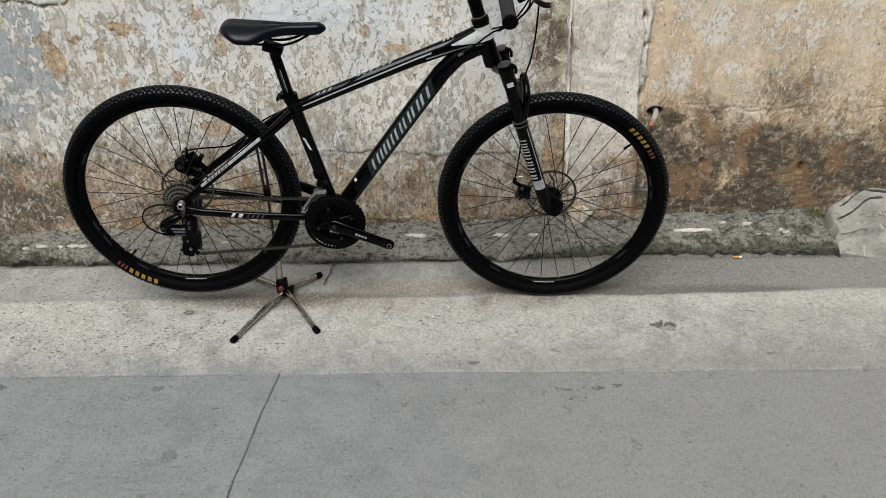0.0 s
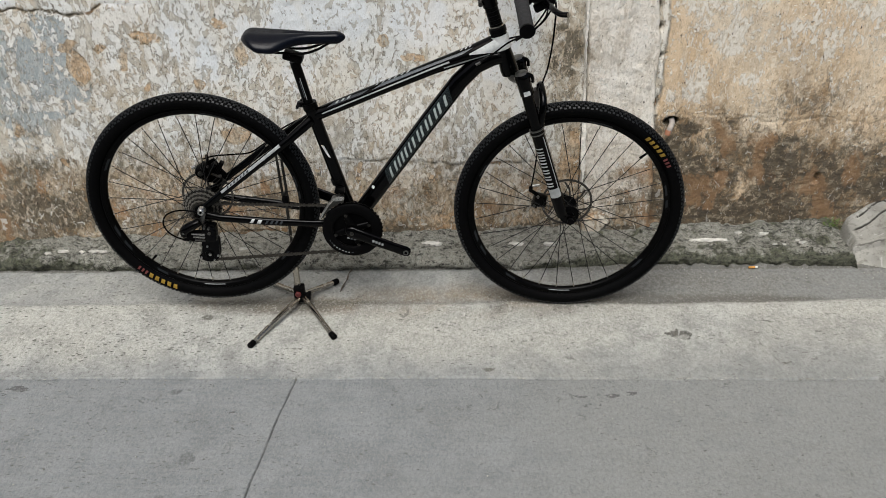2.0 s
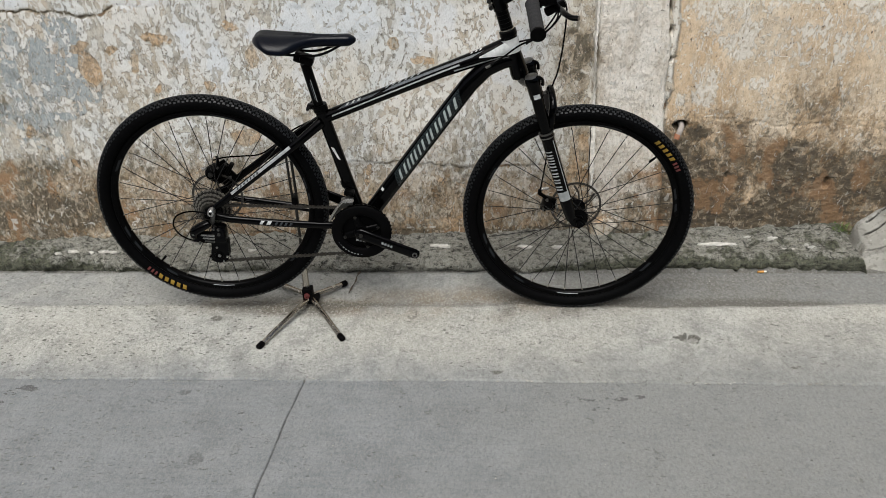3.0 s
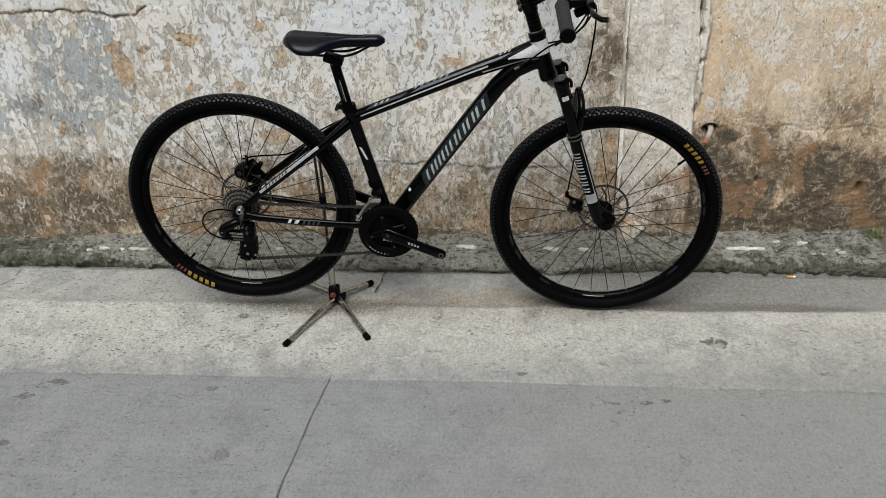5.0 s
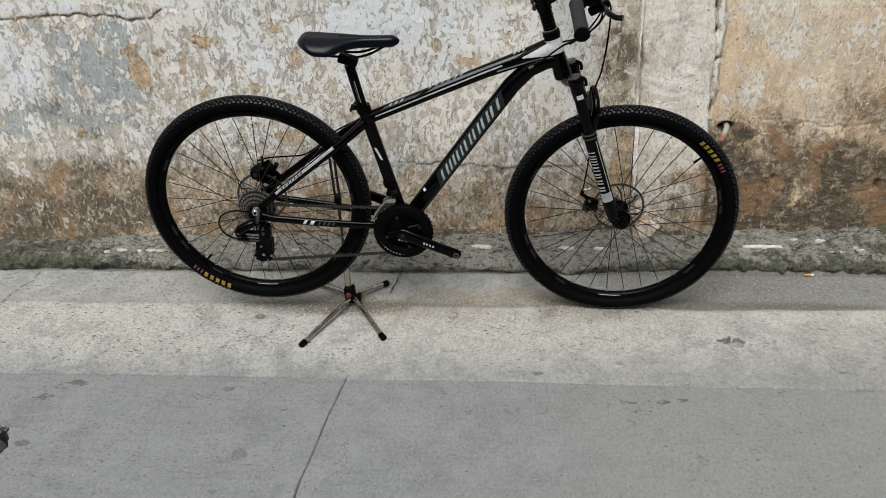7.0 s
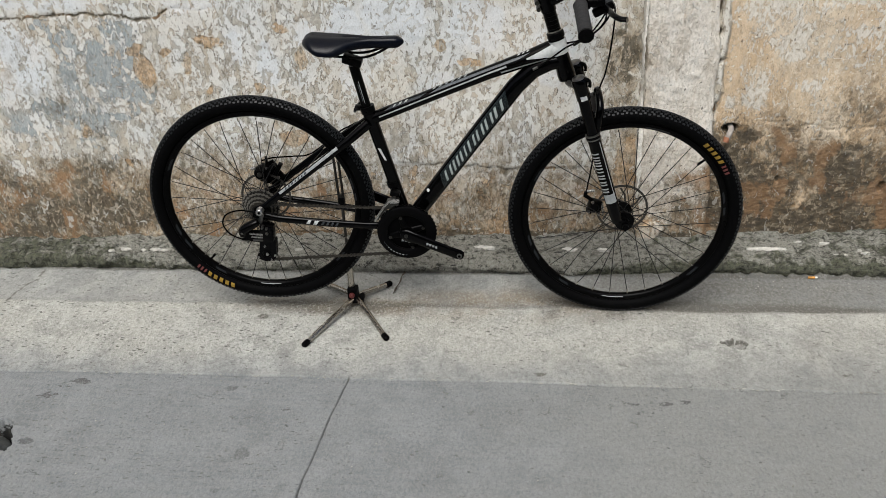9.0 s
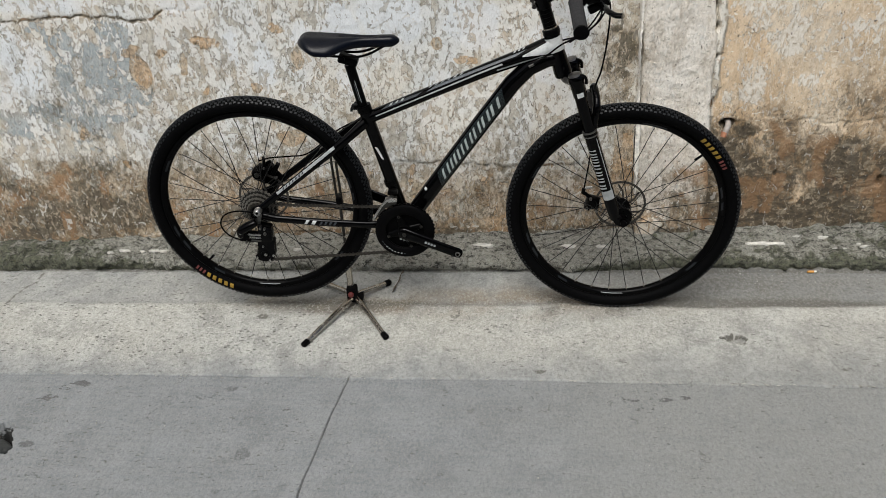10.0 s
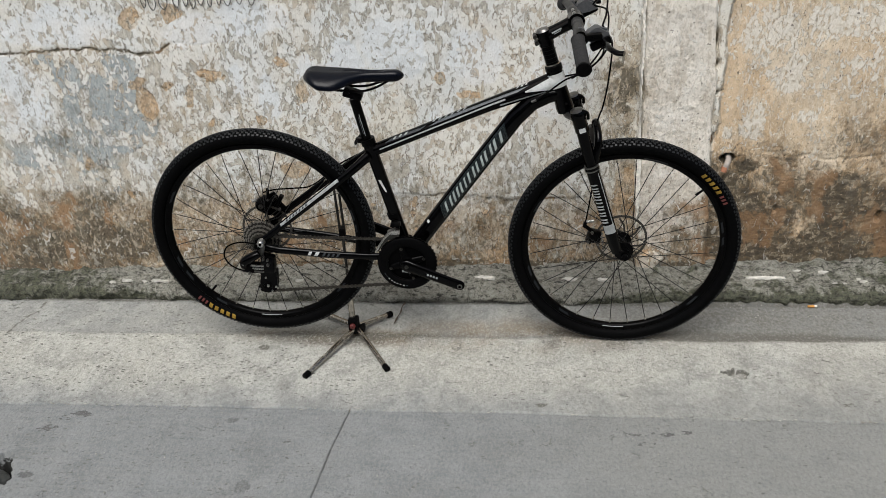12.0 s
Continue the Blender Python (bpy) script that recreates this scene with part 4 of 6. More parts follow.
def build_kerb():
    xs = np.concatenate([np.linspace(-14, -1.75, 32)[:-1], np.arange(-1.75, 1.61, 0.006)])
    s = np.linspace(0, 1, 70)
    X, S = np.meshgrid(xs, s)
    foot = 0.224 + 0.007 * field(X, X * 0, 0.4, 3)
    back = wall_y(X) + 0.03
    rise = smooth(S, 0.0, 0.30)
    Y = np.where(S < 0.3, foot - 0.016 * smooth(S, 0.0, 0.18) + 0.03 * smooth(S, 0.16, 0.3), 0)
    Y = np.where(S >= 0.3, foot + 0.014 + (back - foot - 0.014) * (S - 0.3) / 0.7, Y)
    Z = -0.012 + 0.062 * rise + 0.012 * smooth(S, 0.3, 1.0)
    lump = smooth(S, 0.03, 0.15)
    Z = Z + lump * (0.013 * field(X, S * 0.25, 0.11, 4) + 0.014 * field(X, S * 0.2, 0.030, 4, 2))
    Y = Y - lump * (1 - smooth(S, 0.5, 0.9)) * (0.014 * field(X, S * 0.2, 0.09, 4, 5) + 0.018 * field(X, S * 0.16, 0.022, 4, 7))
    Z = Z - 0.085 * smooth(X + 0.02 * field(X, S * 0.3, 0.06, 3, 9), 1.562, 1.592)
    # moss, with the shade of the undercut foot painted in by the same mask
    moss = (1 - smooth(S, 0.08, 0.30)) * (0.66 + 0.45 * smooth(X, 0.3, 0.9)) + 0.42 * smooth(X, 0.45, 0.8) + 0.35 * smooth(S, 0.85, 1.0) + 0.65 * (1 - smooth(X, -1.45, -1.05)) + 0.35 * field(X, S * 0.4, 0.25, 4, 79) - 0.40 * blob(X, X * 0, -0.15, 0, 0.45, 1, 0.6)
    ob = sheet("kerb", X, Y, Z, KERB, (moss, moss * 0, moss * 0))
    return tagged(ob, "low worn concrete kerb with moss along the wall", "kerb", kind="structure")


def build_ramp():
    xs = np.concatenate([np.arange(1.52, 2.05, 0.004), np.linspace(2.06, 4.2, 30)])
    ys = np.concatenate([np.arange(0.10, 0.26, 0.004), np.arange(0.26, 0.445, 0.0014), np.array([0.46, 0.48, 0.52])])
    X, Y = np.meshgrid(xs, ys)
    ragged_y = Y + 0.010 * field(X, Y, 0.05, 4, 8)
    edge = 1.570 + 0.020 * smooth(Y, 0.26, 0.32) + 0.012 * field(X * 0.3, Y, 0.06, 4)
    side = smooth(X - edge, -0.012, 0.020)
    foot = 0.236 - 0.042 * smooth(X, 1.56, 1.75) + 0.008 * field(X, Y * 0, 0.06, 3)
    back = 0.036 + 0.094 * smooth(X, 1.545, 1.740)
    t = np.clip((Y - foot) / (0.425 - foot), 0, 1.1)
    Z = 0.018 * smooth(Y - foot, 0.0, 0.030) + 0.016 * smooth(ragged_y, 0.268, 0.276) * (1 - smooth(X, 1.72, 1.85)) + t * (back - 0.030)
    Z += 0.005 * field(X, Y, 0.07, 4) + 0.0034 * field(X, Y, 0.022, 3, 3)
    crack = np.zeros_like(X)
    for base, run, bend, x0, x1, deep in ((0.402, 0.020, 0.05, 1.635, 1.95, 1.0), (0.350, 0.048, 0.09, 1.615, 1.79, 0.9), (0.274, 0.006, 0.1, 1.595, 1.70, 0.5), (0.318, 0.010, 0.1, 1.69, 1.80, 0.25)):
        line = base + run * smooth(X, x0, x0 + bend * 1.8) + 0.009 * field(X, X * 0 + base, 0.045, 5, 3)
        on = smooth(X, x0 - 0.01, x0 + 0.015) * (1 - smooth(X, x1 - 0.02, x1))
        Z += 0.004 * deep * on * smooth(Y - line, -0.002, 0.002)
        groove = on * np.exp(-((Y - line) / (0.0022 * (0.6 + 0.4 * deep))) ** 2)
        Z -= 0.008 * deep * groove
        crack = np.maximum(crack, 1.5 * deep * on * np.exp(-((Y - line - 0.0010) / 0.0019) ** 2))
    Z = np.where(Y < foot - 0.004, -0.012, Z) * side - 0.014 * (1 - side)
    ob = sheet("ramp", X, Y, Z + 0.002, RAMP, (crack, crack * 0, crack * 0))
    return tagged(ob, "pale cracked concrete ramp built against the wall", "ramp", kind="structure")


def build_unseen_wall():
    """A plain unseen facade, added behind the camera to dim reflections and frontal light."""
    g = Geo().box((0, -6.0, 1.7), (26, 0.3, 3.5), bevel=0)
    return tagged(thing("unseen_wall_south", g, RAMP, "plain grey rendered facade, unseen and added to block light", "wall"), kind="structure")


build_unseen_wall()
build_ground(), build_wall(), build_kerb(), build_ramp()


# ---- the bicycle ----
# Its own axes: x from the rear to the front axle, y across and away from the lane, z up. Origin: the rear axle.
AX, AY, AZ = Vector((0.99862739, 0.02482505, -0.04611998)), Vector((-0.02485042, 0.99964786, -0.00930691)), Vector((0.0458727, 0.01044023, 0.99889264))
BIKE = Matrix.Translation((-0.551, -0.014, 0.401)) @ Matrix((AX, AY, AZ)).transposed().to_4x4()
bike = new("bicycle")
bike.matrix_world = BIKE
tagged(bike, "black hardtail mountain bicycle without pedals, held on a stand", "bicycle")


def local(x, y, z):
    return Vector((x, y, z))


class Skin:
    """The near surface of a swept tube, to lay prints on it."""

    def __init__(self, pts, radii, flat):
        self.p, self.r, self.k = [Vector(p) for p in pts], radii, flat
        self.d = [0.0]
        for a, b in zip(self.p, self.p[1:]):
            self.d.append(self.d[-1] + (b - a).length)

    def at(self, s, a, lift=0.0004):
        """s: metres along; a: degrees from the near side, up positive."""
        i = max(j for j in range(len(self.p) - 1) if self.d[j] <= max(s, 0))
        f = (s - self.d[i]) / (self.d[i + 1] - self.d[i])
        p = self.p[i].lerp(self.p[i + 1], f)
        r = self.r[i] + (self.r[i + 1] - self.r[i]) * f + lift
        k = self.k[i] + (self.k[i + 1] - self.k[i]) * f
        j0, j1 = max(i - 1, 0) if f < 0.5 else i, i + 1
        t = (self.p[j1] - self.p[j0]).normalized()
        b = Vector((0, -1, 0))
        b = (b - t * b.dot(t)).normalized()
        n = t.cross(b)
        if n.z < 0:
            n = -n
        a = radians(a)
        return p + b * math.cos(a) * r * k + n * math.sin(a) * r

    def patch(self, geo, s0, s1, a0, a1, lean=0.0, taper=None, ns=6, na=5, lift=0.0004):
        """A print from s0 to s1 and a0 to a1; lean: how far its upper edge is pushed along."""
        rows = []
        for j in range(na + 1):
            v = j / na
            row = []
            for i in range(ns + 1):
                u = i / ns
                lo, hi = a0, a1
                if taper:
                    lo, hi = a0 + (taper[0] - a0) * u, a1 + (taper[1] - a1) * u
                row.append(self.at(s0 + (s1 - s0) * u + lean * v, lo + (hi - lo) * v, lift))
            rows.append(row)
        return geo.grid(rows)

    def geo(self, seg=20):
        return Geo().tube(self.p, self.r, seg, self.k)


def bar_row(skin, s, widths, gap, a0, a1, lean, lift=0.0006, strokes=None):
    """Plain slanted strokes standing where a word is printed: so many in each width. Returns one geometry a width."""
    out = []
    for k, w in enumerate(widths):
        g, n = Geo(), strokes[k] if strokes else 1
        for j in range(n):
            thick = w * (0.60 if n == 1 else 0.42 / n + 0.05)
            at = s + (w - thick) * (j / (n - 1) if n > 1 else 0.5)
            skin.patch(g, at, at + thick, a0, a1, lean, ns=2, lift=lift)
        out.append(g)
        s += w + gap
    return out


BB = local(0.450, 0, -0.046)


def build_frame():
    # seat tube, bottom bracket shell and head tube are the body of the frame
    st = [BB, local(0.419, 0, 0.052), local(0.372, 0, 0.205), local(0.337, 0, 0.318)]
    g = Geo().tube(st, [0.019, 0.0185, 0.018, 0.0185], 18)
    g.lathe([(0.012, -0.037), (0.021, -0.037), (0.0215, -0.033), (0.0215, 0.033), (0.021, 0.037), (0.012, 0.037)], 26, BB)
    ht = [local(0.8555, 0, 0.548), local(0.862, 0, 0.530), local(0.872, 0, 0.50), local(0.886, 0, 0.462), local(0.894, 0, 0.440)]
    ht_r = [0.0225, 0.0215, 0.021, 0.0235, 0.0255]
    chassis = part("frame", g, GLOSS, bike, "gloss black aluminium frame with grey prints")
    part("head_tube", Geo().tube(ht, ht_r, 22), GLOSS, chassis)

    tt = [local(0.345, 0, 0.288), local(0.365, 0, 0.297), local(0.52, 0, 0.366), local(0.68, 0, 0.437), local(0.79, 0, 0.482), local(0.862, 0, 0.512)]
    top = Skin(tt, [0.018, 0.018, 0.0175, 0.0185, 0.022, 0.028], [0.95, 0.95, 1.05, 1.1, 1.0, 0.78])
    part("top_tube", top.geo(), GLOSS, chassis)
    dt = [local(0.462, 0, -0.038), local(0.493, 0, 0.010), local(0.58, 0, 0.140), local(0.68, 0, 0.289), local(0.758, 0, 0.402), local(0.802, 0, 0.448),
          local(0.845, 0, 0.470), local(0.884, 0, 0.480)]
    down = Skin(dt, [0.024, 0.0252, 0.0258, 0.0262, 0.0255, 0.024, 0.023, 0.021], [1.0, 0.95, 0.9, 0.9, 0.9, 0.92, 0.92, 0.95])
    part("down_tube", down.geo(22), GLOSS, chassis)
    head = Skin(ht, ht_r, [1] * 5)
    # pale head panel, silver lines and grey fields of the top tube
    part("head_panel", head.patch(Geo(), 0.012, 0.052, -88, 88, 0.0, ns=6, na=16, lift=0.0030), WHITE, chassis, "pale grey lacquered panel")
    part("side_panel", top.patch(Geo(), 0.478, 0.566, 12, 20, 0.0, (-40, 42), ns=8, na=6, lift=0.0028), WHITE, chassis, "pale grey lacquered panel")
    part("silver_line", top.patch(Geo(), 0.03, 0.42, -2, 10, 0.0, (8, 22), ns=16, na=2), SILVER, chassis, "thin silver line")
    part("silver_line", top.patch(Geo(), 0.40, 0.53, -24, -10, 0.0, (-40, -30), ns=8, na=2), SILVER, chassis, "thin silver line")
    part("field_print", top.patch(Geo(), 0.19, 0.46, 36, 62, 0.035, (34, 52), ns=12, na=3), MIDGREY, chassis, "long slate grey wedge")
    part("field_print", top.patch(Geo(), 0.05, 0.16, 38, 66, 0.025, (34, 54), ns=8, na=3), GREY, chassis, "grey wedge")
    for g in bar_row(top, 0.075, [0.013] * 3, 0.005, 44, 66, 0.006, 0.001):
        part("print_bar", g, SILVER, chassis, "silver print")
    for g in bar_row(top, 0.20, [0.013] * 6, 0.006, 64, 84, 0.006, 0.001):
        part("print_bar", g, SILVER, chassis, "silver print")
    for g in bar_row(top, 0.455, [0.010] * 3, 0.003, 66, 84, 0.004, 0.001):
        part("print_bar", g, WHITE, chassis, "white print")
    # down tube: a grey field with seven large silver bars
    part("field_print", down.patch(Geo(), 0.155, 0.475, -40, 50, 0.03, ns=14, na=8), FIELD, chassis, "dark teal field")
    for g in bar_row(down, 0.180, [0.032, 0.044, 0.012, 0.032, 0.032, 0.034, 0.038], 0.0095, -22, 33, 0.020, 0.0009, (2, 3, 1, 2, 2, 2, 2)):
        part("print_bar", g, TEAL, chassis, "large pearl silver print")
    part("bolt_print", down.patch(Geo(), 0.115, 0.124, 34, 56, 0.0, ns=2, na=3, lift=0.001), WHITE, chassis, "small white mark")
    # seat tube marks
    seat = Skin(st[::-1], [0.0185, 0.018, 0.0185, 0.019], [1] * 4)
    part("mark_print", seat.patch(Geo(), 0.116, 0.158, -24, 2, 0.004, (2, 20), ns=4, na=4), WHITE, chassis, "small white wedge")
    # rear stays
    for side in (-1, 1):
        cs = [local(0.010, side * 0.062, -0.008), local(0.06, side * 0.064, -0.017), local(0.20, side * 0.058, -0.030), local(0.33, side * 0.044, -0.042),
              local(0.425, side * 0.030, -0.047)]
        cskin = Skin(cs, [0.011, 0.0115, 0.012, 0.0115, 0.014], [0.7, 0.75, 0.75, 0.7, 0.8])
        part("chainstay", cskin.geo(16), GLOSS, chassis)
        ss = [local(0.012, side * 0.062, 0.012), local(0.08, side * 0.062, 0.070), local(0.20, side * 0.052, 0.168), local(0.28, side * 0.040, 0.232), local(0.340, side * 0.014, 0.280)]
        sskin = Skin(ss, [0.010, 0.011, 0.012, 0.013, 0.015], [0.8, 0.8, 0.8, 0.85, 0.8])
        part("seatstay", sskin.geo(16), GLOSS, chassis)
        drop = Geo().plate([(-0.016, -0.012), (-0.010, 0.016), (0.012, 0.026), (0.030, 0.030), (0.034, 0.012), (0.040, -0.014), (0.020, -0.022), (-0.004, -0.022)],
                           side * 0.062 - 0.0035, side * 0.062 + 0.0035)
        part("dropout", drop, MATT, chassis)
        if side < 0:
            part("stay_print", sskin.patch(Geo(), 0.085, 0.315, 8, 52, 0.0, ns=10, na=3), SILVER, chassis, "silver wedge")
            for g in bar_row(sskin, 0.105, [0.010] * 7, 0.003, 14, 44, 0.004, 0.001):
                part("print_bar", g, GREY, chassis, "dark print")
            for g in bar_row(cskin, 0.135, [0.015, 0.019], 0.004, -22, 40, 0.006):
                part("print_bar", g, WHITE, chassis, "white print")
            for g in bar_row(cskin, 0.180, [0.011] * 4, 0.003, -16, 34, 0.005):
                part("print_bar", g, GREY, chassis, "grey print")
    bridge = Geo().tube([local(0.318, -0.03, 0.262), local(0.322, 0, 0.268), local(0.318, 0.03, 0.262)], 0.009, 10, lateral=(1, 0, 0))
    part("stay_bridge", bridge, GLOSS, chassis)


def build_seat():
    post = [local(0.340, 0, 0.300), local(0.333, 0, 0.328), local(0.302, 0, 0.448)]
    g = Geo().tube(post, 0.0142, 18)
    sp = part("seatpost", g, MATT, bike, "satin black seatpost with a small print")
    sk = Skin(post, [0.0142] * 3, [1] * 3)
    part("print_bar", sk.patch(Geo(), 0.048, 0.100, -10, 0, ns=4, na=2), GREY, sp, "grey print")
    part("print_bar", sk.patch(Geo(), 0.042, 0.108, 8, 14, ns=4, na=2), SILVER, sp, "silver print")
    head = Geo().box((0.300, 0, 0.462), (0.056, 0.040, 0.024), Matrix.Rotation(0.28, 3, "Y"), 0.3)
    head.tube([(0.284, -0.026, 0.470), (0.284, 0.026, 0.470)], 0.009, 12, lateral=(1, 0, 0))
    part("post_head", head, MATT, sp)
    collar = Geo().tube([local(0.3395, 0, 0.310), local(0.3345, 0, 0.328)], 0.0212, 18)
    collar.box((0.312, 0, 0.322), (0.022, 0.018, 0.014), bevel=0.2)
    c = part("seat_clamp", collar, MATT, bike, "black seat clamp with a quick lever")
    lever = Geo().tube(curve_through([(0.306, -0.022, 0.326), (0.303, -0.010, 0.318), (0.304, 0.02, 0.316), (0.312, 0.045, 0.320)], 5), [0.005] * 16, 8, [1.6] * 16)
    part("clamp_lever", lever, MATT, c)
    # saddle: rings from tail to nose
    rows, n = [], 32
    for i in range(33):
        u = 0.5 - 0.5 * math.cos(math.pi * i / 32)
        x = 0.156 + 0.288 * u
        wing = 1 - float(smooth(np.array(u), 0.20, 0.70))
        end = min(1.0, ((u + 0.004) / 0.10) ** 0.5, ((1 - u + 0.002) / 0.07) ** 0.5)
        half = (0.0185 + 0.052 * wing) * end
        crown = 0.536 - 0.005 * math.sin(u * math.pi) - 0.002 * u - 0.012 * max(0.0, 1 - u / 0.14) ** 2
        sag = 0.018 * wing
        thick = (0.032 + 0.006 * wing) * end
        middle = crown - (0.032 + 0.006 * wing) * 0.5
        ring = []
        for k in range(n):
            a = 2 * math.pi * k / n
            c, q = math.cos(a), math.sin(a)
            yy = half * (abs(c) ** 0.75) * (1 if c > 0 else -1)
            z = middle - sag * (abs(yy) / 0.0705) ** 2 + 0.5 * thick * (abs(q) ** 0.8) * (1 if q > 0 else -1)
            if q > 0 and u < 0.8:
                z -= 0.006 * math.exp(-(yy / 0.007) ** 2)
            ring.append((x + 0.80 * wing * max(0.0, crown - 0.006 - z), yy, z))
        rows.append(ring)
    saddle = part("saddle", Geo().loft(rows), LEATHER, bike, "smooth black padded saddle")
    for side in (-1, 1):
        rail = curve_through([(0.222, side * 0.030, 0.505), (0.245, side * 0.026, 0.482), (0.28, side * 0.022, 0.477), (0.33, side * 0.022, 0.477),
                              (0.37, side * 0.020, 0.489), (0.415, side * 0.006, 0.512)], 6)
        part("saddle_rail", Geo().tube(rail, 0.0036, 8), MATT, saddle)


def build_wheel(name, centre, turn, start, front):
    """A wheel about its own axle: rim, tyre with tread, hub, spokes, brake disc, valve and prints."""
    g = Geo().lathe([(0.3035, -0.0125), (0.3045, -0.0115), (0.298, -0.0100), (0.298, 0.0100), (0.3045, 0.0115), (0.3035, 0.0125), (0.296, 0.0125), (0.289, 0.009),
                     (0.2865, 0.004), (0.2865, -0.004), (0.289, -0.009), (0.296, -0.0125)], 120, closed=True)
    wheel = part(name, g, MATT, bike, "black spoked mountain bicycle wheel", Matrix.Translation(centre) @ Matrix.Rotation(radians(turn), 4, "Z"))
    prof = []
    for k in range(25):
        a = radians(-159 + 318 * k / 24)
        prof.append((0.3245 + 0.0215 * math.cos(a), 0.0235 * math.sin(a)))
    part("tyre", Geo().lathe(prof, 144), RUBBER, wheel, "black knobbly rubber tyre")
    # tread blocks in staggered rows
    tread = Geo()
    for k in range(168):
        for row, aw in enumerate((0, -17, 17, -35, 35, -54, 54)):
            a = 2 * math.pi * (k + (0.5 if row in (1, 2, 5, 6) else 0.0)) / 168
            b = radians(aw + (3 if k % 2 else -3) * (1 if aw >= 0 else -1))
            ln, wd = (0.0092, 0.0062) if k % 2 else (0.0078, 0.0074)
            out = Vector((math.cos(a) * math.cos(b), math.sin(b), math.sin(a) * math.cos(b)))
            along = Vector((-math.sin(a), 0, math.cos(a)))
            across = out.cross(along)
            base = Vector((0.3245 * math.cos(a), 0, 0.3245 * math.sin(a))) + Vector((out.x * 0.0215, out.y * 0.0235, out.z * 0.0215))
            lo = [base - out * 0.002 + along * (ln / 2 * s) + across * (wd / 2 * t) for s, t in ((-1, -1), (1, -1), (1, 1), (-1, 1))]
            hi = [base + out * (0.0023 if row < 5 else 0.0008) + along * (ln / 2.5 * s) + across * (wd / 2.5 * t) for s, t in ((-1, -1), (1, -1), (1, 1), (-1, 1))]
            tread.add(lo + hi, [(4, 5, 6, 7), (0, 1, 5, 4), (1, 2, 6, 5), (2, 3, 7, 6), (3, 0, 4, 7)])
    tagged(part("tread", tread, TREAD_SKYLIT, wheel, "rows of small rubber tread blocks"), kind="stuff")

    def sidewall(geo, a0, a1, r0, r1, lean=0.0):
        rows = []
        for j in range(5):
            r = r0 + (r1 - r0) * j / 4
            y = -0.0235 * math.sqrt(max(0.0, 1 - ((r - 0.3245) / 0.0215) ** 2)) - 0.0006
            rows.append([(r * math.cos(a), y, r * math.sin(a)) for a in (radians(a0 + (a1 - a0) * i / 3 + lean * j / 4) for i in range(4))])
        return geo.grid(rows)

    step = (15.5 if front else 18.0) / 5
    for k in range(5):
        a = start - k * step if front else start + k * step
        w = -step if front else step
        g = sidewall(Geo(), a, a + w * 0.60, 0.3140, 0.3280, w * 0.16)
        part("print_bar", g, YELLOW, wheel, "yellow print")
    for k in range(3):
        a = start - 17.5 - k * 2.1 if front else start - 2.4 - k * 2.3
        part("print_bar", sidewall(Geo(), a, a + 1.2, 0.3140, 0.327), RED, wheel, "faded red print")
    # grey prints; the silver piece paints the bright inner rim at the bottom
    for a0, a1, mat in ((12, 19, RIMGREY), (4, 9, RIMGREY), (70, 84, RIMGREY), (196, 203, RIMGREY), (207, 214, RIMGREY), (233, 240, RIMGREY), (263, 276, SILVER), (318, 326, RIMGREY), (150, 158, RIMGREY)):
        rim = Geo().grid([[((0.2905 + 0.006 * j) * math.cos(a), -0.0132 + 0.003 * (1 - j), (0.2905 + 0.006 * j) * math.sin(a))
                           for a in (radians(a0 + (a1 - a0) * i / 5 + 1.2 * j) for i in range(6))] for j in ((0, 1) if mat is RIMGREY else (0.2, 0.55))])
        part("rim_print", rim, mat, wheel, "silver line" if mat is SILVER else "grey print")
    # hub
    f = 0.029
    hub = Geo().lathe([(0.006, -0.066), (0.009, -0.064), (0.009, -0.050), (0.014, -0.048), (0.014, -0.040), (f, -0.036), (f, -0.032), (0.015, -0.026), (0.0135, 0),
                       (0.015, 0.022), (f, 0.028), (f, 0.032), (0.02, 0.036), (0.018, 0.046), (0.009, 0.048), (0.009, 0.064), (0.006, 0.066)], 32)
    part("hub", hub, MATT, wheel)
    nut = Geo().lathe([(0.001, -0.082), (0.009, -0.081), (0.0095, -0.070), (0.006, -0.068)], 20)
    part("axle_nut", nut, PLASTIC if front else MATT, wheel)
    # spokes: four kinds, each turned round eight times
    kinds = []
    for y in (-0.034, 0.030):
        for way in (-1, 1):
            a0, a1 = radians(way * 58), 0.0
            p0, p1 = Vector((f * 0.9 * math.cos(a0), y, f * 0.9 * math.sin(a0))), Vector((0.2875, 0.0, 0.0))
            sg = Geo().tube([p0, p0.lerp(p1, 0.5), p0.lerp(p1, 0.945)], 0.00128, 6, lateral=(0, 1, 0))
            kinds.append((sg.mesh("spoke", SPOKE), y, way))
    nip = Geo().tube([Vector((0.2745, 0, 0)), Vector((0.2895, 0, 0))], [0.0017, 0.0021], 8).mesh("nipple", CHROME)
    order = [kinds[0], kinds[2], kinds[1], kinds[3]]
    for k in range(32):
        me, y, way = order[k % 4]
        part("spoke", me, SPOKE, wheel, m=Matrix.Rotation(-2 * math.pi * k / 32 + 0.03, 4, "Y"))
        part("nipple", nip, CHROME, wheel, m=Matrix.Rotation(-2 * math.pi * k / 32 + 0.03, 4, "Y"))
    # brake disc on the far side
    disc = Geo().lathe([(0.0720, 0.0448), (0.0790, 0.0448), (0.0790, 0.0464), (0.0720, 0.0464)], 72, closed=True)
    part("brake_disc", disc, DISC, wheel, "drilled steel brake disc")
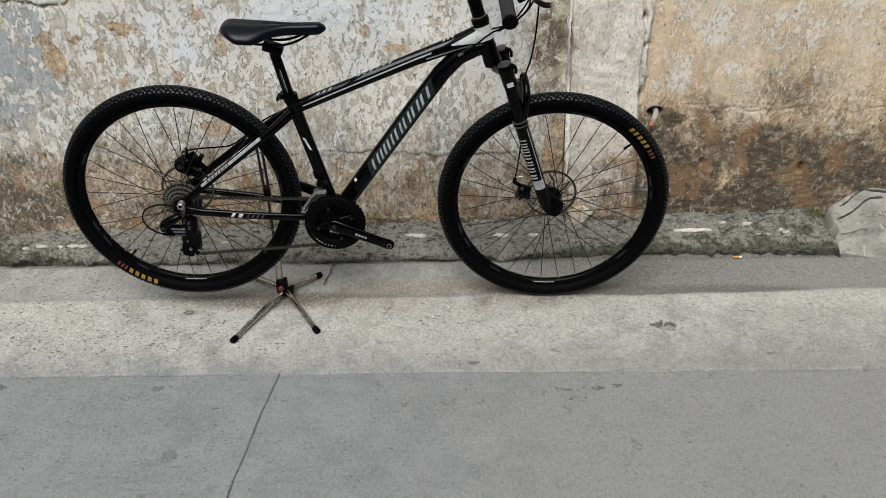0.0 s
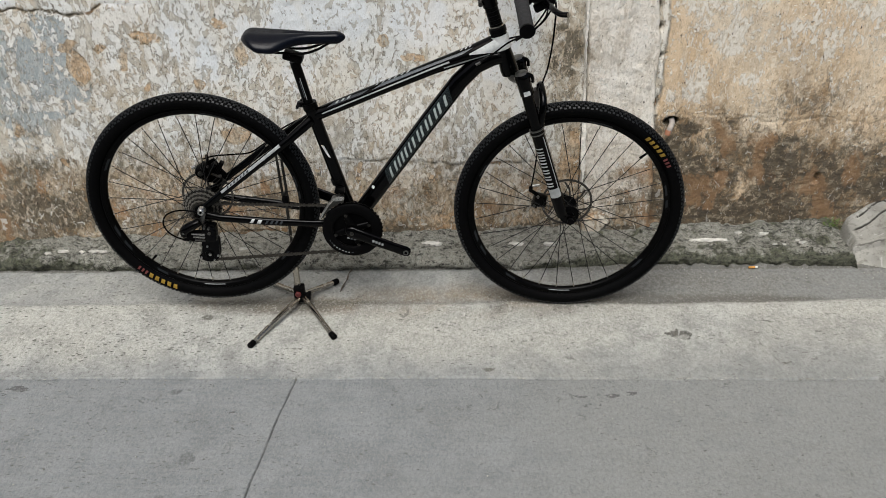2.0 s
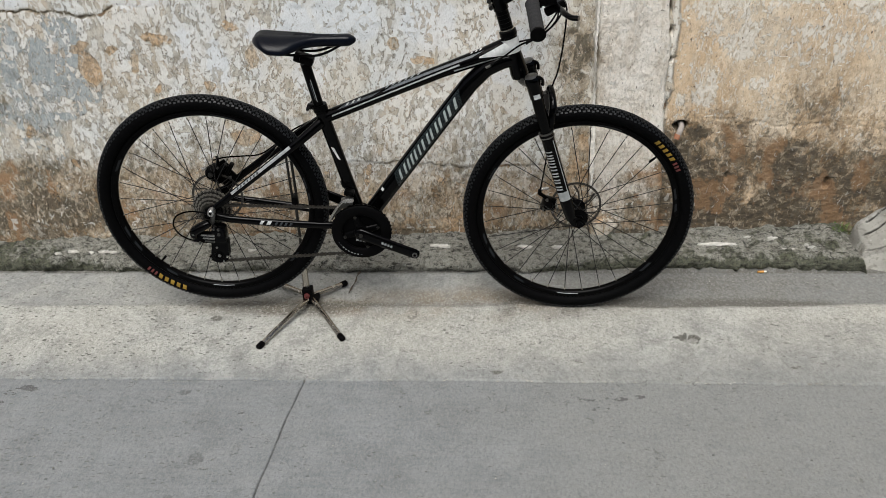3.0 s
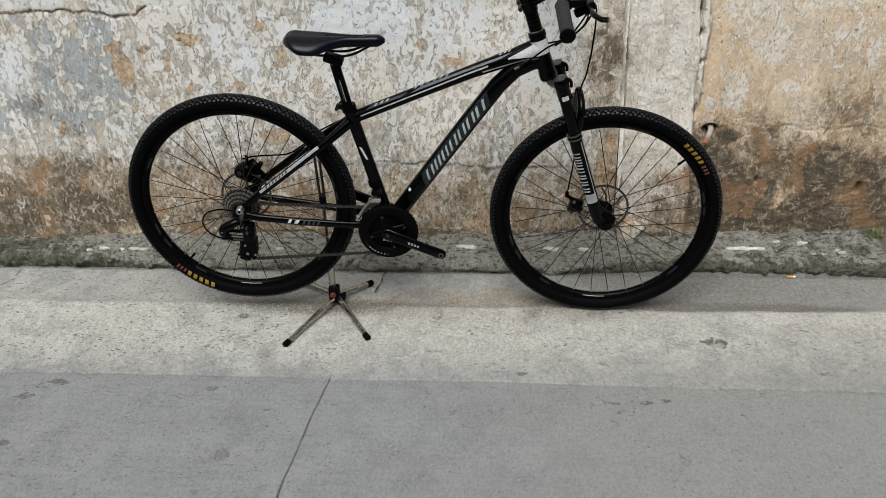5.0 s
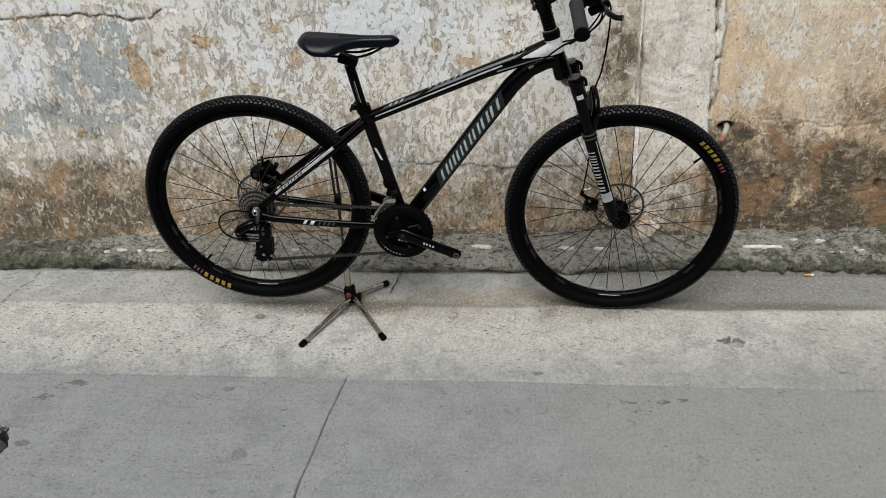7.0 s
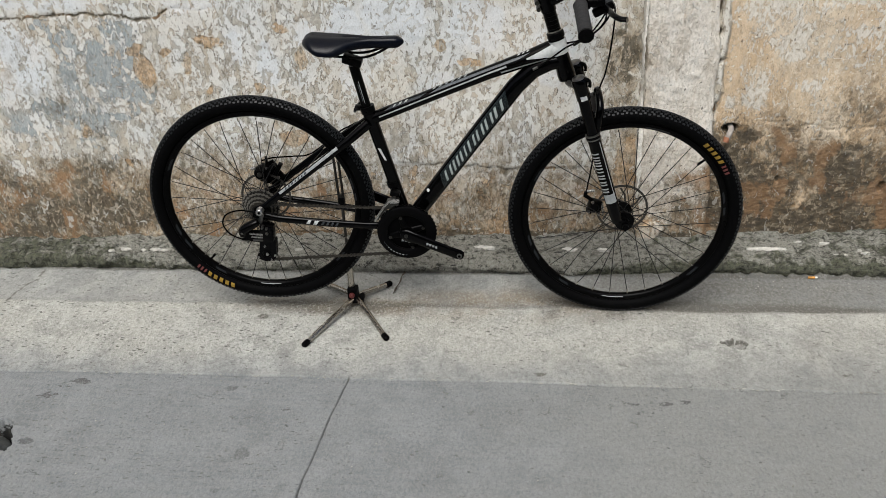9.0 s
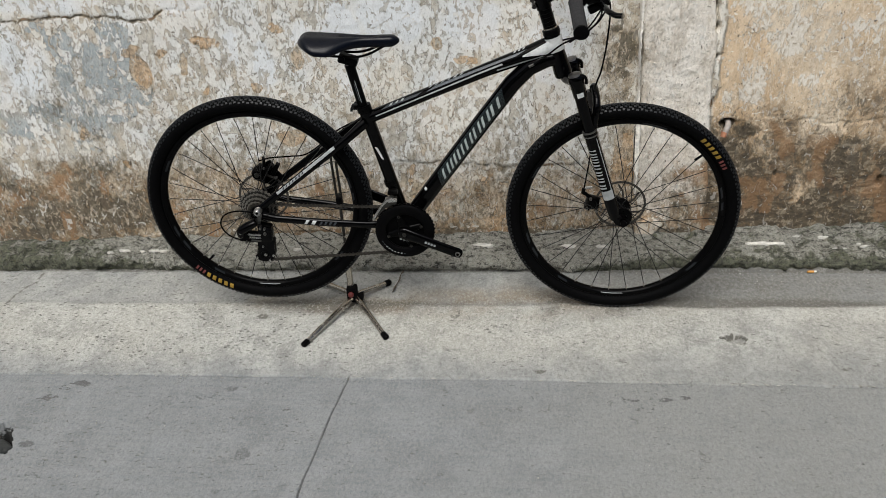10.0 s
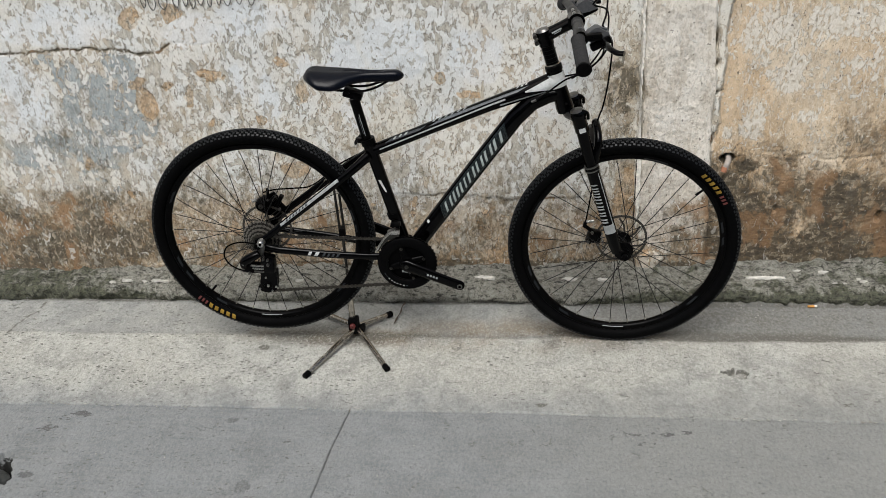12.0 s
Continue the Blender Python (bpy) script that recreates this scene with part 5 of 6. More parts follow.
    for k in range(6):
        a, b = 2 * math.pi * k / 6, 2 * math.pi * k / 6 + 0.7
        arm = Geo().tube([(0.018 * math.cos(a), 0.0455, 0.018 * math.sin(a)), (0.046 * math.cos((a + b) / 2 + 0.1), 0.0455, 0.046 * math.sin((a + b) / 2 + 0.1)),
                   (0.069 * math.cos(b), 0.0455, 0.069 * math.sin(b))], 0.003, 8, [0.3] * 3)
        part("disc_arm", arm, DISC, wheel)
    av = radians(43 if front else 228)
    valve = Geo().tube([(r * math.cos(av), 0, r * math.sin(av)) for r in (0.288, 0.276, 0.268, 0.262)], [0.0036, 0.0034, 0.0040, 0.0040], 10)
    part("valve", valve, PLASTIC, wheel)
    return wheel


STEER_AXIS = Vector((0.3375, 0, -0.9413))


def build_fork():
    crown = Geo().tube([local(0.894, 0, 0.440), local(0.8985, 0, 0.427)], [0.0255, 0.024], 20)
    bridge = curve_through([(0.926, -0.070, 0.432), (0.915, -0.045, 0.430), (0.901, 0, 0.424), (0.915, 0.045, 0.430), (0.926, 0.070, 0.432)], 5)
    crown.tube(bridge, 0.0165, 14, [0.8] * len(bridge), lateral=(1, 0, 0))
    fork = part("fork", crown, GLOSS, bike, "black suspension fork with grey prints")
    for side in (-1, 1):
        y = side * 0.064
        top, mid, low = local(0.922, y, 0.447), local(0.9765, y, 0.286), local(1.077, y, 0.010)
        way = (low - top).normalized()
        up = Geo().tube([top - way * 0.004, top, top + way * 0.012, top + way * 0.014, mid], [0.012, 0.0185, 0.0185, 0.0165, 0.0165], 18)
        part("stanchion", up, GLOSS, fork)
        socket = Geo().tube([top - way * 0.002, top + way * 0.004, top + way * 0.014, top + way * 0.020, top + way * 0.058, top + way * 0.062],
                            [0.0190, 0.0222, 0.0222, 0.0200, 0.0192, 0.0170], 22)
        part("crown_socket", socket, GLOSS, fork)
        # steel disc that stands for the highlight on the black cap
        cap = Geo().tube([top - way * 0.009, top - way * 0.007, top - way * 0.001], [0.012, 0.0165, 0.0185], 18)
        part("top_cap", cap, STEEL, fork, "cap disc in steel for the highlight of the black cap")
        hook = curve_through([(0.930, y - 0.006, 0.452), (0.943, y - 0.008, 0.451), (0.951, y - 0.008, 0.444), (0.953, y - 0.008, 0.430)], 4)
        part("adjuster_hook", Geo().tube(hook, [0.0045] * len(hook), 10, [1.5] * len(hook)), GLOSS, fork)
        lp = [mid, mid + way * 0.008, mid + way * 0.016, mid.lerp(low, 0.5), low - way * 0.03, low]
        leg = Skin(lp, [0.0205, 0.0205, 0.0185, 0.0185, 0.0180, 0.0140], [1, 1, 1, 0.95, 0.9, 0.7])
        part("lower_leg", leg.geo(18), GLOSS, fork)
        for at in (-0.005, 0.007):
            part("wiper_seal", Geo().tube([mid + way * at, mid + way * (at + 0.004)], 0.0212, 20), STEEL, fork, "thin steel ring")
        foot = Geo().plate([(1.064, 0.030), (1.086, 0.022), (1.112, 0.012), (1.120, 0.0), (1.112, -0.012), (1.096, -0.014), (1.078, -0.006), (1.066, 0.010)], y - 0.006, y + 0.006)
        part("dropout", foot, GLOSS, fork)
        if side < 0:
            part("label_print", leg.patch(Geo(), 0.188, 0.218, -62, 52, ns=3, na=8), SILVER, fork, "pale grey band")
            for g in bar_row(leg, 0.050, [0.015, 0.022, 0.008, 0.017, 0.017, 0.019, 0.018], 0.0045, -58, 4, 0.0, 0.0009, (2, 3, 1, 2, 2, 2, 2)):
                part("print_bar", g, SILVER, fork, "grey print")
            # edge highlight of the leg, laid on as a silver strip
            part("silver_line", leg.patch(Geo(), 0.02, 0.19, 38, 47, ns=8, na=2), SILVER, fork, "thin silver line")
            sk = Skin([top, mid], [0.0172, 0.0168], [1, 1])
            part("sticker", sk.patch(Geo(), 0.044, 0.057, -22, 30, ns=2, na=4, lift=0.0034), WHITE, fork, "small white sticker")
    # arch behind the tyre
    arch = curve_through([(0.985, -0.060, 0.285), (0.990, -0.050, 0.360), (0.985, 0, 0.392), (0.990, 0.050, 0.360), (0.985, 0.060, 0.285)], 7)
    part("arch", Geo().tube(arch, 0.011, 12, lateral=(1, 0, 0)), GLOSS, fork)
    rounded = [(0.968, 0.334), (0.969, 0.350), (0.974, 0.362), (0.983, 0.366), (0.993, 0.360), (1.000, 0.344), (1.006, 0.318), (1.012, 0.276), (0.998, 0.272), (0.990, 0.305), (0.978, 0.316)]
    part("arch_cover", Geo().plate(rounded, 0.038, 0.062), COVER, fork, "grey-brown cast arch end")
    # front brake caliper on the far leg
    cal = Geo().box((1.022, 0.046, 0.006), (0.044, 0.036, 0.036), Matrix.Rotation(0.25, 3, "Y"), 0.28)
    cal.lathe([(0.001, -0.020), (0.013, -0.019), (0.016, -0.014), (0.016, 0.010)], 22, (1.017, 0.040, 0.006))
    cal.box((1.006, 0.044, -0.010), (0.018, 0.024, 0.014), Matrix.Rotation(0.5, 3, "Y"), 0.3)
    c = part("brake_caliper", cal, MATT, bike, "black cable disc brake caliper")
    part("cable_barrel", Geo().tube([local(0.992, 0.044, 0.0535), local(1.016, 0.046, 0.0565)], [0.0048, 0.0044], 12), BRIGHT, c, "bright cable barrel")
    part("caliper_arm", Geo().tube([local(0.990, 0.040, 0.054), local(0.989, 0.040, 0.041), local(1.000, 0.040, 0.034), local(1.014, 0.042, 0.022)], [0.006, 0.0068, 0.006, 0.007], 10), MATT, c)
    for k in range(3):
        part("pad_plate", Geo().box((1.0415 + 0.0035 * k, 0.030, 0.016 - 0.013 * k), (0.0028, 0.012, 0.014), Matrix.Rotation(0.25, 3, "Y"), 0.2), BRIGHT if k < 2 else STEEL, c, "bright pad plate")
    for bx, bz in ((1.012, 0.026), (1.034, -0.014), (1.002, -0.006)):
        part("caliper_bolt", Geo().lathe([(0.001, -0.004), (0.0040, -0.0035), (0.0046, 0.004)], 12, (bx, 0.024, bz)), STEEL, c, "steel bolt")
    # headset above and below
    hs = Geo().tube([local(0.8575, 0, 0.543), local(0.8535, 0, 0.555), local(0.8525, 0, 0.558)], [0.0240, 0.0235, 0.0190], 22)
    cup = part("headset_cup", hs, MATT, bike, "black headset cup with a steel ring")
    part("headset_ring", Geo().tube([local(0.8522, 0, 0.5585), local(0.8512, 0, 0.5615)], 0.0195, 22), CHROME, cup, "bright steel ring")


def build_cockpit():
    base = local(0.8535, 0, 0.555)
    sp = Geo()
    for k in range(5):
        a = base - STEER_AXIS * (0.002 + k * 0.0115)
        sp.tube([a, a - STEER_AXIS * 0.0108], 0.0178, 18)
    part("headset_spacer", sp, MATT, bike, "stack of black headset spacers")
    col = base - STEER_AXIS * 0.060
    top = col - STEER_AXIS * 0.040
    clamp = local(0.905, 0, 0.679)
    g = Geo().tube([col, top], 0.0205, 18)
    g.tube([col - STEER_AXIS * 0.024, (col - STEER_AXIS * 0.024).lerp(clamp, 0.5), clamp], [0.0185, 0.0165, 0.0175], 16)
    g.tube([clamp - Vector((0, 0.024, 0)), clamp + Vector((0, 0.024, 0))], 0.0225, 20, lateral=(1, 0, 0))
    stem = part("stem", g, GLOSS, bike, "gloss black handlebar stem")
    cap = Geo().tube([top, top - STEER_AXIS * 0.006], [0.019, 0.015], 18)
    part("stem_cap", cap, STEEL, stem, "steel top cap")
    print_way = Skin([col - STEER_AXIS * 0.024, clamp], [0.0175, 0.0172], [1, 1])
    for a0, a1, s0, s1 in ((4, 16, 0.022, 0.050), (-8, -2, 0.026, 0.046)):
        part("print_bar", print_way.patch(Geo(), s0, s1, a0, a1, ns=4, na=2, lift=0.0016), SILVER, stem, "silver print")
    for k in (-1, 1):
        part("face_bolt", Geo().lathe([(0.001, -0.004), (0.0045, -0.0035), (0.005, 0.004)], 12, (0.897, k * 0.017, 0.700)), BRIGHT, stem, "bright face plate bolt")
    for k in (0.3, 0.75):
        p = col.lerp(top, k) - Vector((0.024, 0, 0.006))
        part("clamp_bolt", Geo().tube([p - Vector((0, 0.014, 0)), p + Vector((0, 0.014, 0))], 0.006, 10, lateral=(1, 0, 0)), DARKSTEEL, stem)
    near = [(0.905, -0.05, 0.680), (0.900, -0.11, 0.685), (0.893, -0.195, 0.680), (0.8985, -0.322, 0.645)]
    pts = curve_through([(x, -y, z) for x, y, z in near[::-1]] + [(0.905, 0, 0.679)] + near, 6)
    bar = part("handlebar", Geo().tube(pts, [0.0155 if abs(p.y) < 0.08 else 0.0125 - 0.0015 * min(1.0, (abs(p.y) - 0.08) / 0.1) for p in pts], 16, lateral=(1, 0, 0)), BARGREY, bike, "black handlebar with rubber grips")
    for side in (-1, 1):
        inner, end = local(0.893, side * 0.195, 0.680), local(0.8985, side * 0.322, 0.645)
        way = (end - inner).normalized()
        gp, rr = [], []
        for k in range(25):
            gp.append(inner + way * (0.125 * k / 24))
            rr.append(0.0168 + 0.0003 * math.sin(k * 1.9) + (0.0012 if k < 1 else 0))
        part("grip", Geo().tube(gp, rr, 20, lateral=(1, 0, 0)), GRIPR, bar, "ribbed dark grey rubber grip")
        part("grip_end", Geo().tube([end - way * 0.004, end + way * 0.002, end + way * 0.005], [0.0185, 0.0190, 0.014], 20, lateral=(1, 0, 0)), PLASTIC, bar, "black end plug")
        # lever body and blade
        b = local(0.930, side * 0.172, 0.674)
        lev = Geo().tube([b + Vector((-0.030, side * 0.012, 0.010)), b + Vector((-0.030, -side * 0.010, 0.010))], 0.0142, 16, lateral=(1, 0, 0))
        lev.box(b + Vector((0.002, 0, 0.008)), (0.046, 0.024, 0.018), Matrix.Rotation(-0.12, 3, "Y"), 0.3)
        lev.box((0.954, side * 0.160, 0.664), (0.056, 0.026, 0.020), Matrix.Rotation(-0.52, 3, "Y"), 0.35)
        body = part("brake_lever", lev, MATT, bike, "black brake lever")
        blade = curve_through([(0.956, side * 0.168, 0.672), (0.962, side * 0.195, 0.672), (0.968, side * 0.232, 0.670), (0.982, side * 0.254, 0.667), (0.998, side * 0.262, 0.668)], 6)
        part("lever_blade", Geo().tube(blade, 0.0066, 10, [1.3] * len(blade)), GLOSS, body)
        sh = Geo().plate([(0.912, 0.676), (0.922, 0.690), (0.938, 0.702), (0.946, 0.702), (0.972, 0.690), (0.976, 0.680), (0.955, 0.670), (0.930, 0.664)], side * 0.146 - 0.017, side * 0.146 + 0.017)
        sh.tube([local(0.902, side * 0.138, 0.684), local(0.902, side * 0.152, 0.684)], 0.0138, 16, lateral=(1, 0, 0))
        shifter = part("shifter", sh, POD, bike, "grey-black gear shifter pod")
        part("shift_paddle", Geo().tube([local(0.925, side * 0.140, 0.682), local(0.918, side * 0.150, 0.664), local(0.908, side * 0.158, 0.660)], [0.006, 0.006, 0.005], 10), PLASTIC, shifter)
        part("shift_window", Geo().box(local(0.957, side * 0.146, 0.6975), (0.022, 0.014, 0.004), Matrix.Rotation(0.2, 3, "Y"), 0.2), GREY, shifter)


def build_cables():
    runs = [
        # front brake hose down to the caliper
        [(0.962, -0.128, 0.684), (0.988, -0.120, 0.655), (0.995, -0.085, 0.55), (0.995, -0.035, 0.455), (0.992, 0.020, 0.38), (1.002, 0.040, 0.25), (0.998, 0.042, 0.14), (0.991, 0.041, 0.056)],
        # loops from both sides to the frame
        [(0.962, -0.104, 0.694), (0.985, -0.095, 0.655), (0.970, -0.075, 0.60), (0.93, -0.050, 0.555), (0.885, -0.032, 0.535)],
        [(0.960, -0.160, 0.674), (0.962, -0.150, 0.630), (0.93, -0.110, 0.575), (0.885, -0.060, 0.535), (0.842, -0.034, 0.49), (0.808, -0.027, 0.462)],
        [(0.962, 0.104, 0.694), (1.000, 0.090, 0.68), (0.995, 0.050, 0.61), (0.95, 0.010, 0.55), (0.905, -0.020, 0.525)],
        [(0.962, 0.130, 0.690), (0.990, 0.100, 0.74), (0.985, 0.020, 0.745), (0.975, -0.06, 0.715), (0.962, -0.108, 0.696)],
    ]
    for r in runs:
        part("cable", Geo().tube(curve_through(r, 10), 0.0024, 8), PLASTIC, bike, "black cable housing")
    part("cable_stop", Geo().tube([local(0.812, -0.027, 0.465), local(0.800, -0.026, 0.458)], 0.0042, 10), STEEL, bike, "silver cable end")
    # along the stay to the rear caliper and the loop into the rear gear
    rear = [(0.300, 0.036, 0.262), (0.24, 0.050, 0.222), (0.19, 0.058, 0.175), (0.14, 0.060, 0.140), (0.09, 0.056, 0.134), (0.035, 0.052, 0.130), (-0.002, 0.050, 0.120)]
    part("cable", Geo().tube(curve_through(rear, 8), 0.0024, 8), PLASTIC, bike, "black cable housing")
    loop = [(0.060, -0.074, 0.004), (0.020, -0.079, 0.009), (-0.006, -0.081, 0.012), (-0.052, -0.083, 0.016), (-0.090, -0.084, 0.002), (-0.105, -0.084, -0.026), (-0.097, -0.084, -0.054), (-0.076, -0.084, -0.073), (-0.050, -0.084, -0.083)]
    part("cable", Geo().tube(curve_through(loop, 10), 0.0024, 8), PLASTIC, bike, "black cable loop at the rear gear")


def build_drive():
    # cassette
    cas = []
    for k in range(8):
        r, y = 0.060 - 0.0048 * k, -0.024 - 0.0042 * k
        teeth = int(32 - 2.4 * k)
        out = []
        for i in range(teeth * 2):
            a = math.pi * i / teeth
            q = r * (1.015 if i % 2 else 0.955)
            out.append((q * math.cos(a), q * math.sin(a)))
        g = Geo()
        hole = max(0.012, r - 0.011)
        inner = [(hole * math.cos(math.pi * i / teeth), hole * math.sin(math.pi * i / teeth)) for i in range(teeth * 2)]
        n = teeth * 2
        verts = [(x, y, z) for x, z in out] + [(x, y, z) for x, z in inner] + [(x, y + 0.0018, z) for x, z in out] + [(x, y + 0.0018, z) for x, z in inner]
        faces = []
        for i in range(n):
            j = (i + 1) % n
            faces += [(i, j, n + j, n + i), (2 * n + i, 3 * n + i, 3 * n + j, 2 * n + j), (i, 2 * n + i, 2 * n + j, j)]
        g.add(verts, faces)
        cas.append(g)
    cassette = part("cassette", cas[0], SPROCKET, bike, "steel rear sprocket cassette")
    for g in cas[1:]:
        part("sprocket", g, (SPROCKET, DARKSTEEL)[cas.index(g) % 2], cassette)
    # chainset
    c = BB + Vector((0.001, 0, -0.004))

    def ring(r, y, teeth, hole, material, name, parent):
        n = teeth * 2
        out = [(c.x + r * (1.0 if i % 2 else 0.955) * math.cos(2 * math.pi * i / n), c.z + r * (1.0 if i % 2 else 0.955) * math.sin(2 * math.pi * i / n)) for i in range(n)]
        inn = [(c.x + hole * math.cos(2 * math.pi * i / n), c.z + hole * math.sin(2 * math.pi * i / n)) for i in range(n)]
        verts = [(x, y, z) for x, z in out] + [(x, y, z) for x, z in inn] + [(x, y + 0.0025, z) for x, z in out] + [(x, y + 0.0025, z) for x, z in inn]
        faces = []
        for i in range(n):
            j = (i + 1) % n
            faces += [(i, j, n + j, n + i), (2 * n + i, 3 * n + i, 3 * n + j, 2 * n + j), (i, 2 * n + i, 2 * n + j, j), (n + i, n + j, 3 * n + j, 3 * n + i)]
        return part(name, Geo().add(verts, faces), material, parent)

    spider = Geo().lathe([(0.004, -0.070), (0.020, -0.070), (0.022, -0.066), (0.022, -0.050), (0.012, -0.045)], 28, c)
    for k in range(4):
        a = radians(20 + 90 * k)
        d = Vector((math.cos(a), 0, math.sin(a)))
        spider.tube([c + d * 0.012 + Vector((0, -0.062, 0)), c + d * 0.052 + Vector((0, -0.060, 0))], [0.013, 0.009], 12, [0.45, 0.45])
    cs = part("crankset", spider, MATT, bike, "black triple crankset with a chain guard")
    ring(0.0925, -0.058, 42, 0.066, MATT, "chainring", cs)
    ring(0.070, -0.051, 34, 0.050, DARKSTEEL, "chainring", cs)
    ring(0.050, -0.044, 24, 0.030, DARKSTEEL, "chainring", cs)
    part("inner_plate", Geo().lathe([(0.002, -0.0535), (0.062, -0.0535), (0.062, -0.0515), (0.002, -0.0515)], 40, c), PLASTIC, cs)
    guard = Geo().lathe([(0.058, -0.066), (0.062, -0.069), (0.085, -0.070), (0.0895, -0.067), (0.0895, -0.064), (0.058, -0.063)], 72, c, closed=True)
    part("chain_guard", guard, PLASTIC, cs, "round black plastic chain guard")
    for k in range(9):
        a = radians(208 + k * 7.6)
        p = c + Vector((0.0765 * math.cos(a), -0.0705, 0.0765 * math.sin(a)))
        # the lit look of the slots is in the colour: silver, grey at the ends
        part("guard_slot", Geo().box(p, (0.005, 0.0016, 0.0028), Matrix.Rotation(-a + math.pi / 2, 3, "Y"), 0.2), SILVER if 1 < k < 8 else GREY, cs, "slot edge, its catch of light painted pale")
    for k in range(4):
        a = radians(20 + 90 * k)
        p = c + Vector((0.053 * math.cos(a), -0.068, 0.053 * math.sin(a)))
        part("chainring_bolt", Geo().lathe([(0.001, -0.002), (0.0045, -0.0015), (0.005, 0.002)], 12, p), DARKSTEEL, cs)
    for k in range(3):
        p = c + Vector((-0.012 + 0.010 * k, -0.0715, -0.024 - 0.002 * k))
        part("print_bar", Geo().box(p, (0.007, 0.001, 0.006), bevel=0.1), SILVER, cs, "pale print")
    arms = ((local(0.6125, -0.098, -0.102), -0.080, 1), (local(0.290, 0.094, 0.006), 0.076, -1))
    for end, y, side in arms:
        a = Vector((c.x, y, c.z))
        w = (end - a).normalized()
        arm = Geo().tube([a - w * 0.016, a - w * 0.008, a, a.lerp(end, 0.25), a.lerp(end, 0.8), end, end + w * 0.010, end + w * 0.014],
                         [0.012, 0.018, 0.0195, 0.0175, 0.0165, 0.0170, 0.014, 0.006], 18, [0.45, 0.42, 0.4, 0.4, 0.38, 0.38, 0.38, 0.4])
        part("crank_arm", arm, GLOSS, cs, "black crank arm without a pedal")
        yy = -0.0085 * side
        eye = Geo().lathe([(0.0045, yy - 0.0012 * side), (0.0078, yy - 0.0012 * side), (0.0078, yy + 0.002 * side)], 18, end)
        part("pedal_eye", eye, STEEL, cs, "bare steel pedal hole")
        part("axle_bolt", Geo().lathe([(0.001, yy * 1.2), (0.006, yy * 1.2), (0.007, 0)], 16, a), DARKSTEEL, cs)
        if side > 0:
            for k in range(4):
                p = a.lerp(end, 0.40 + 0.055 * k) + Vector((0, -0.0072, 0))
                part("print_bar", Geo().box(p, (0.006, 0.0008, 0.007), bevel=0.1), SILVER, cs, "silver print")

    # chain: alternate inner and outer links along its path
    path = []
    for k in range(41):
        a = radians(-98 + 190 * k / 40)
        path.append(c + Vector((0.078 * math.cos(a), -0.055, 0.078 * math.sin(a))))
    spr = local(0, -0.0545, 0)
    for k in range(13):
        a = radians(94 + 150 * k / 12)
        path.append(spr + Vector((0.0245 * math.cos(a), 0, 0.0245 * math.sin(a))))
    jock = local(0.012, -0.056, -0.088)
    pul = local(0.016, -0.060, -0.148)
    for a in (60, 20, -20, -50):
        path.append(jock + Vector((0.020 * math.cos(radians(a)), 0, 0.020 * math.sin(radians(a)))))
    for a in (170, 210, 250, 275):
        path.append(pul + Vector((0.020 * math.cos(radians(a)), 0, 0.020 * math.sin(radians(a)))))
    path.append(path[0])
    total = [0.0]
    for a, b in zip(path, path[1:]):
        total.append(total[-1] + (b - a).length)

    def along(s):
        i = min(max(j for j in range(len(total)) if total[j] <= s), len(path) - 2)
        return path[i].lerp(path[i + 1], (s - total[i]) / max(1e-9, total[i + 1] - total[i]))

    chain, n = Geo(), int(total[-1] / 0.0127)
    pitch = total[-1] / n
    for k in range(n):
        a, b = along(k * pitch), along(min((k + 1) * pitch, total[-1] - 1e-6))
        t = (b - a).normalized()
        h = Vector((0, 1, 0)).cross(t)
        for s in (-1, 1):
            y = Vector((0, s * (0.0034 if k % 2 else 0.0024), 0))
            out = [a - t * 0.003, a + h * 0.0042, a.lerp(b, 0.5) + h * 0.0018, b + h * 0.0042, b + t * 0.003, b - h * 0.0042, a.lerp(b, 0.5) - h * 0.0018, a - h * 0.0042]
            o2 = [p + y for p in out] + [p + y + Vector((0, s * 0.0011, 0)) for p in out]
            chain.add(o2, [tuple(range(8)), tuple(range(15, 7, -1))] + [(i, (i + 1) % 8, (i + 1) % 8 + 8, i + 8) for i in range(8)])
        chain.tube([a - Vector((0, 0.0042, 0)), a + Vector((0, 0.0042, 0))], 0.0030, 6, lateral=(1, 0, 0))
    part("chain", chain, CHAIN, bike, "oily roller chain")

    # rear derailleur
    body = Geo().box((0.027, -0.076, -0.058), (0.046, 0.034, 0.058), Matrix.Rotation(0.06, 3, "Y"), 0.34)
    body.lathe([(0.002, -0.096), (0.015, -0.095), (0.019, -0.089), (0.019, -0.066)], 24, (0.030, 0, -0.050))
    d = part("rear_derailleur", body, GLOSS, bike, "black rear gear changer with silver links")
    knuckle = curve_through([(0.002, -0.082, -0.022), (-0.022, -0.085, -0.034), (-0.044, -0.086, -0.050), (-0.046, -0.086, -0.068)], 5)
    part("upper_knuckle", Geo().tube(knuckle, [0.011 + 0.004 * math.sin(math.pi * k / (len(knuckle) - 1)) for k in range(len(knuckle))], 14, [1.1] * len(knuckle)), GLOSS, d)
    part("linkage", Geo().box((-0.014, -0.082, -0.070), (0.058, 0.020, 0.034), Matrix.Rotation(0.05, 3, "Y"), 0.3), MATT, d)
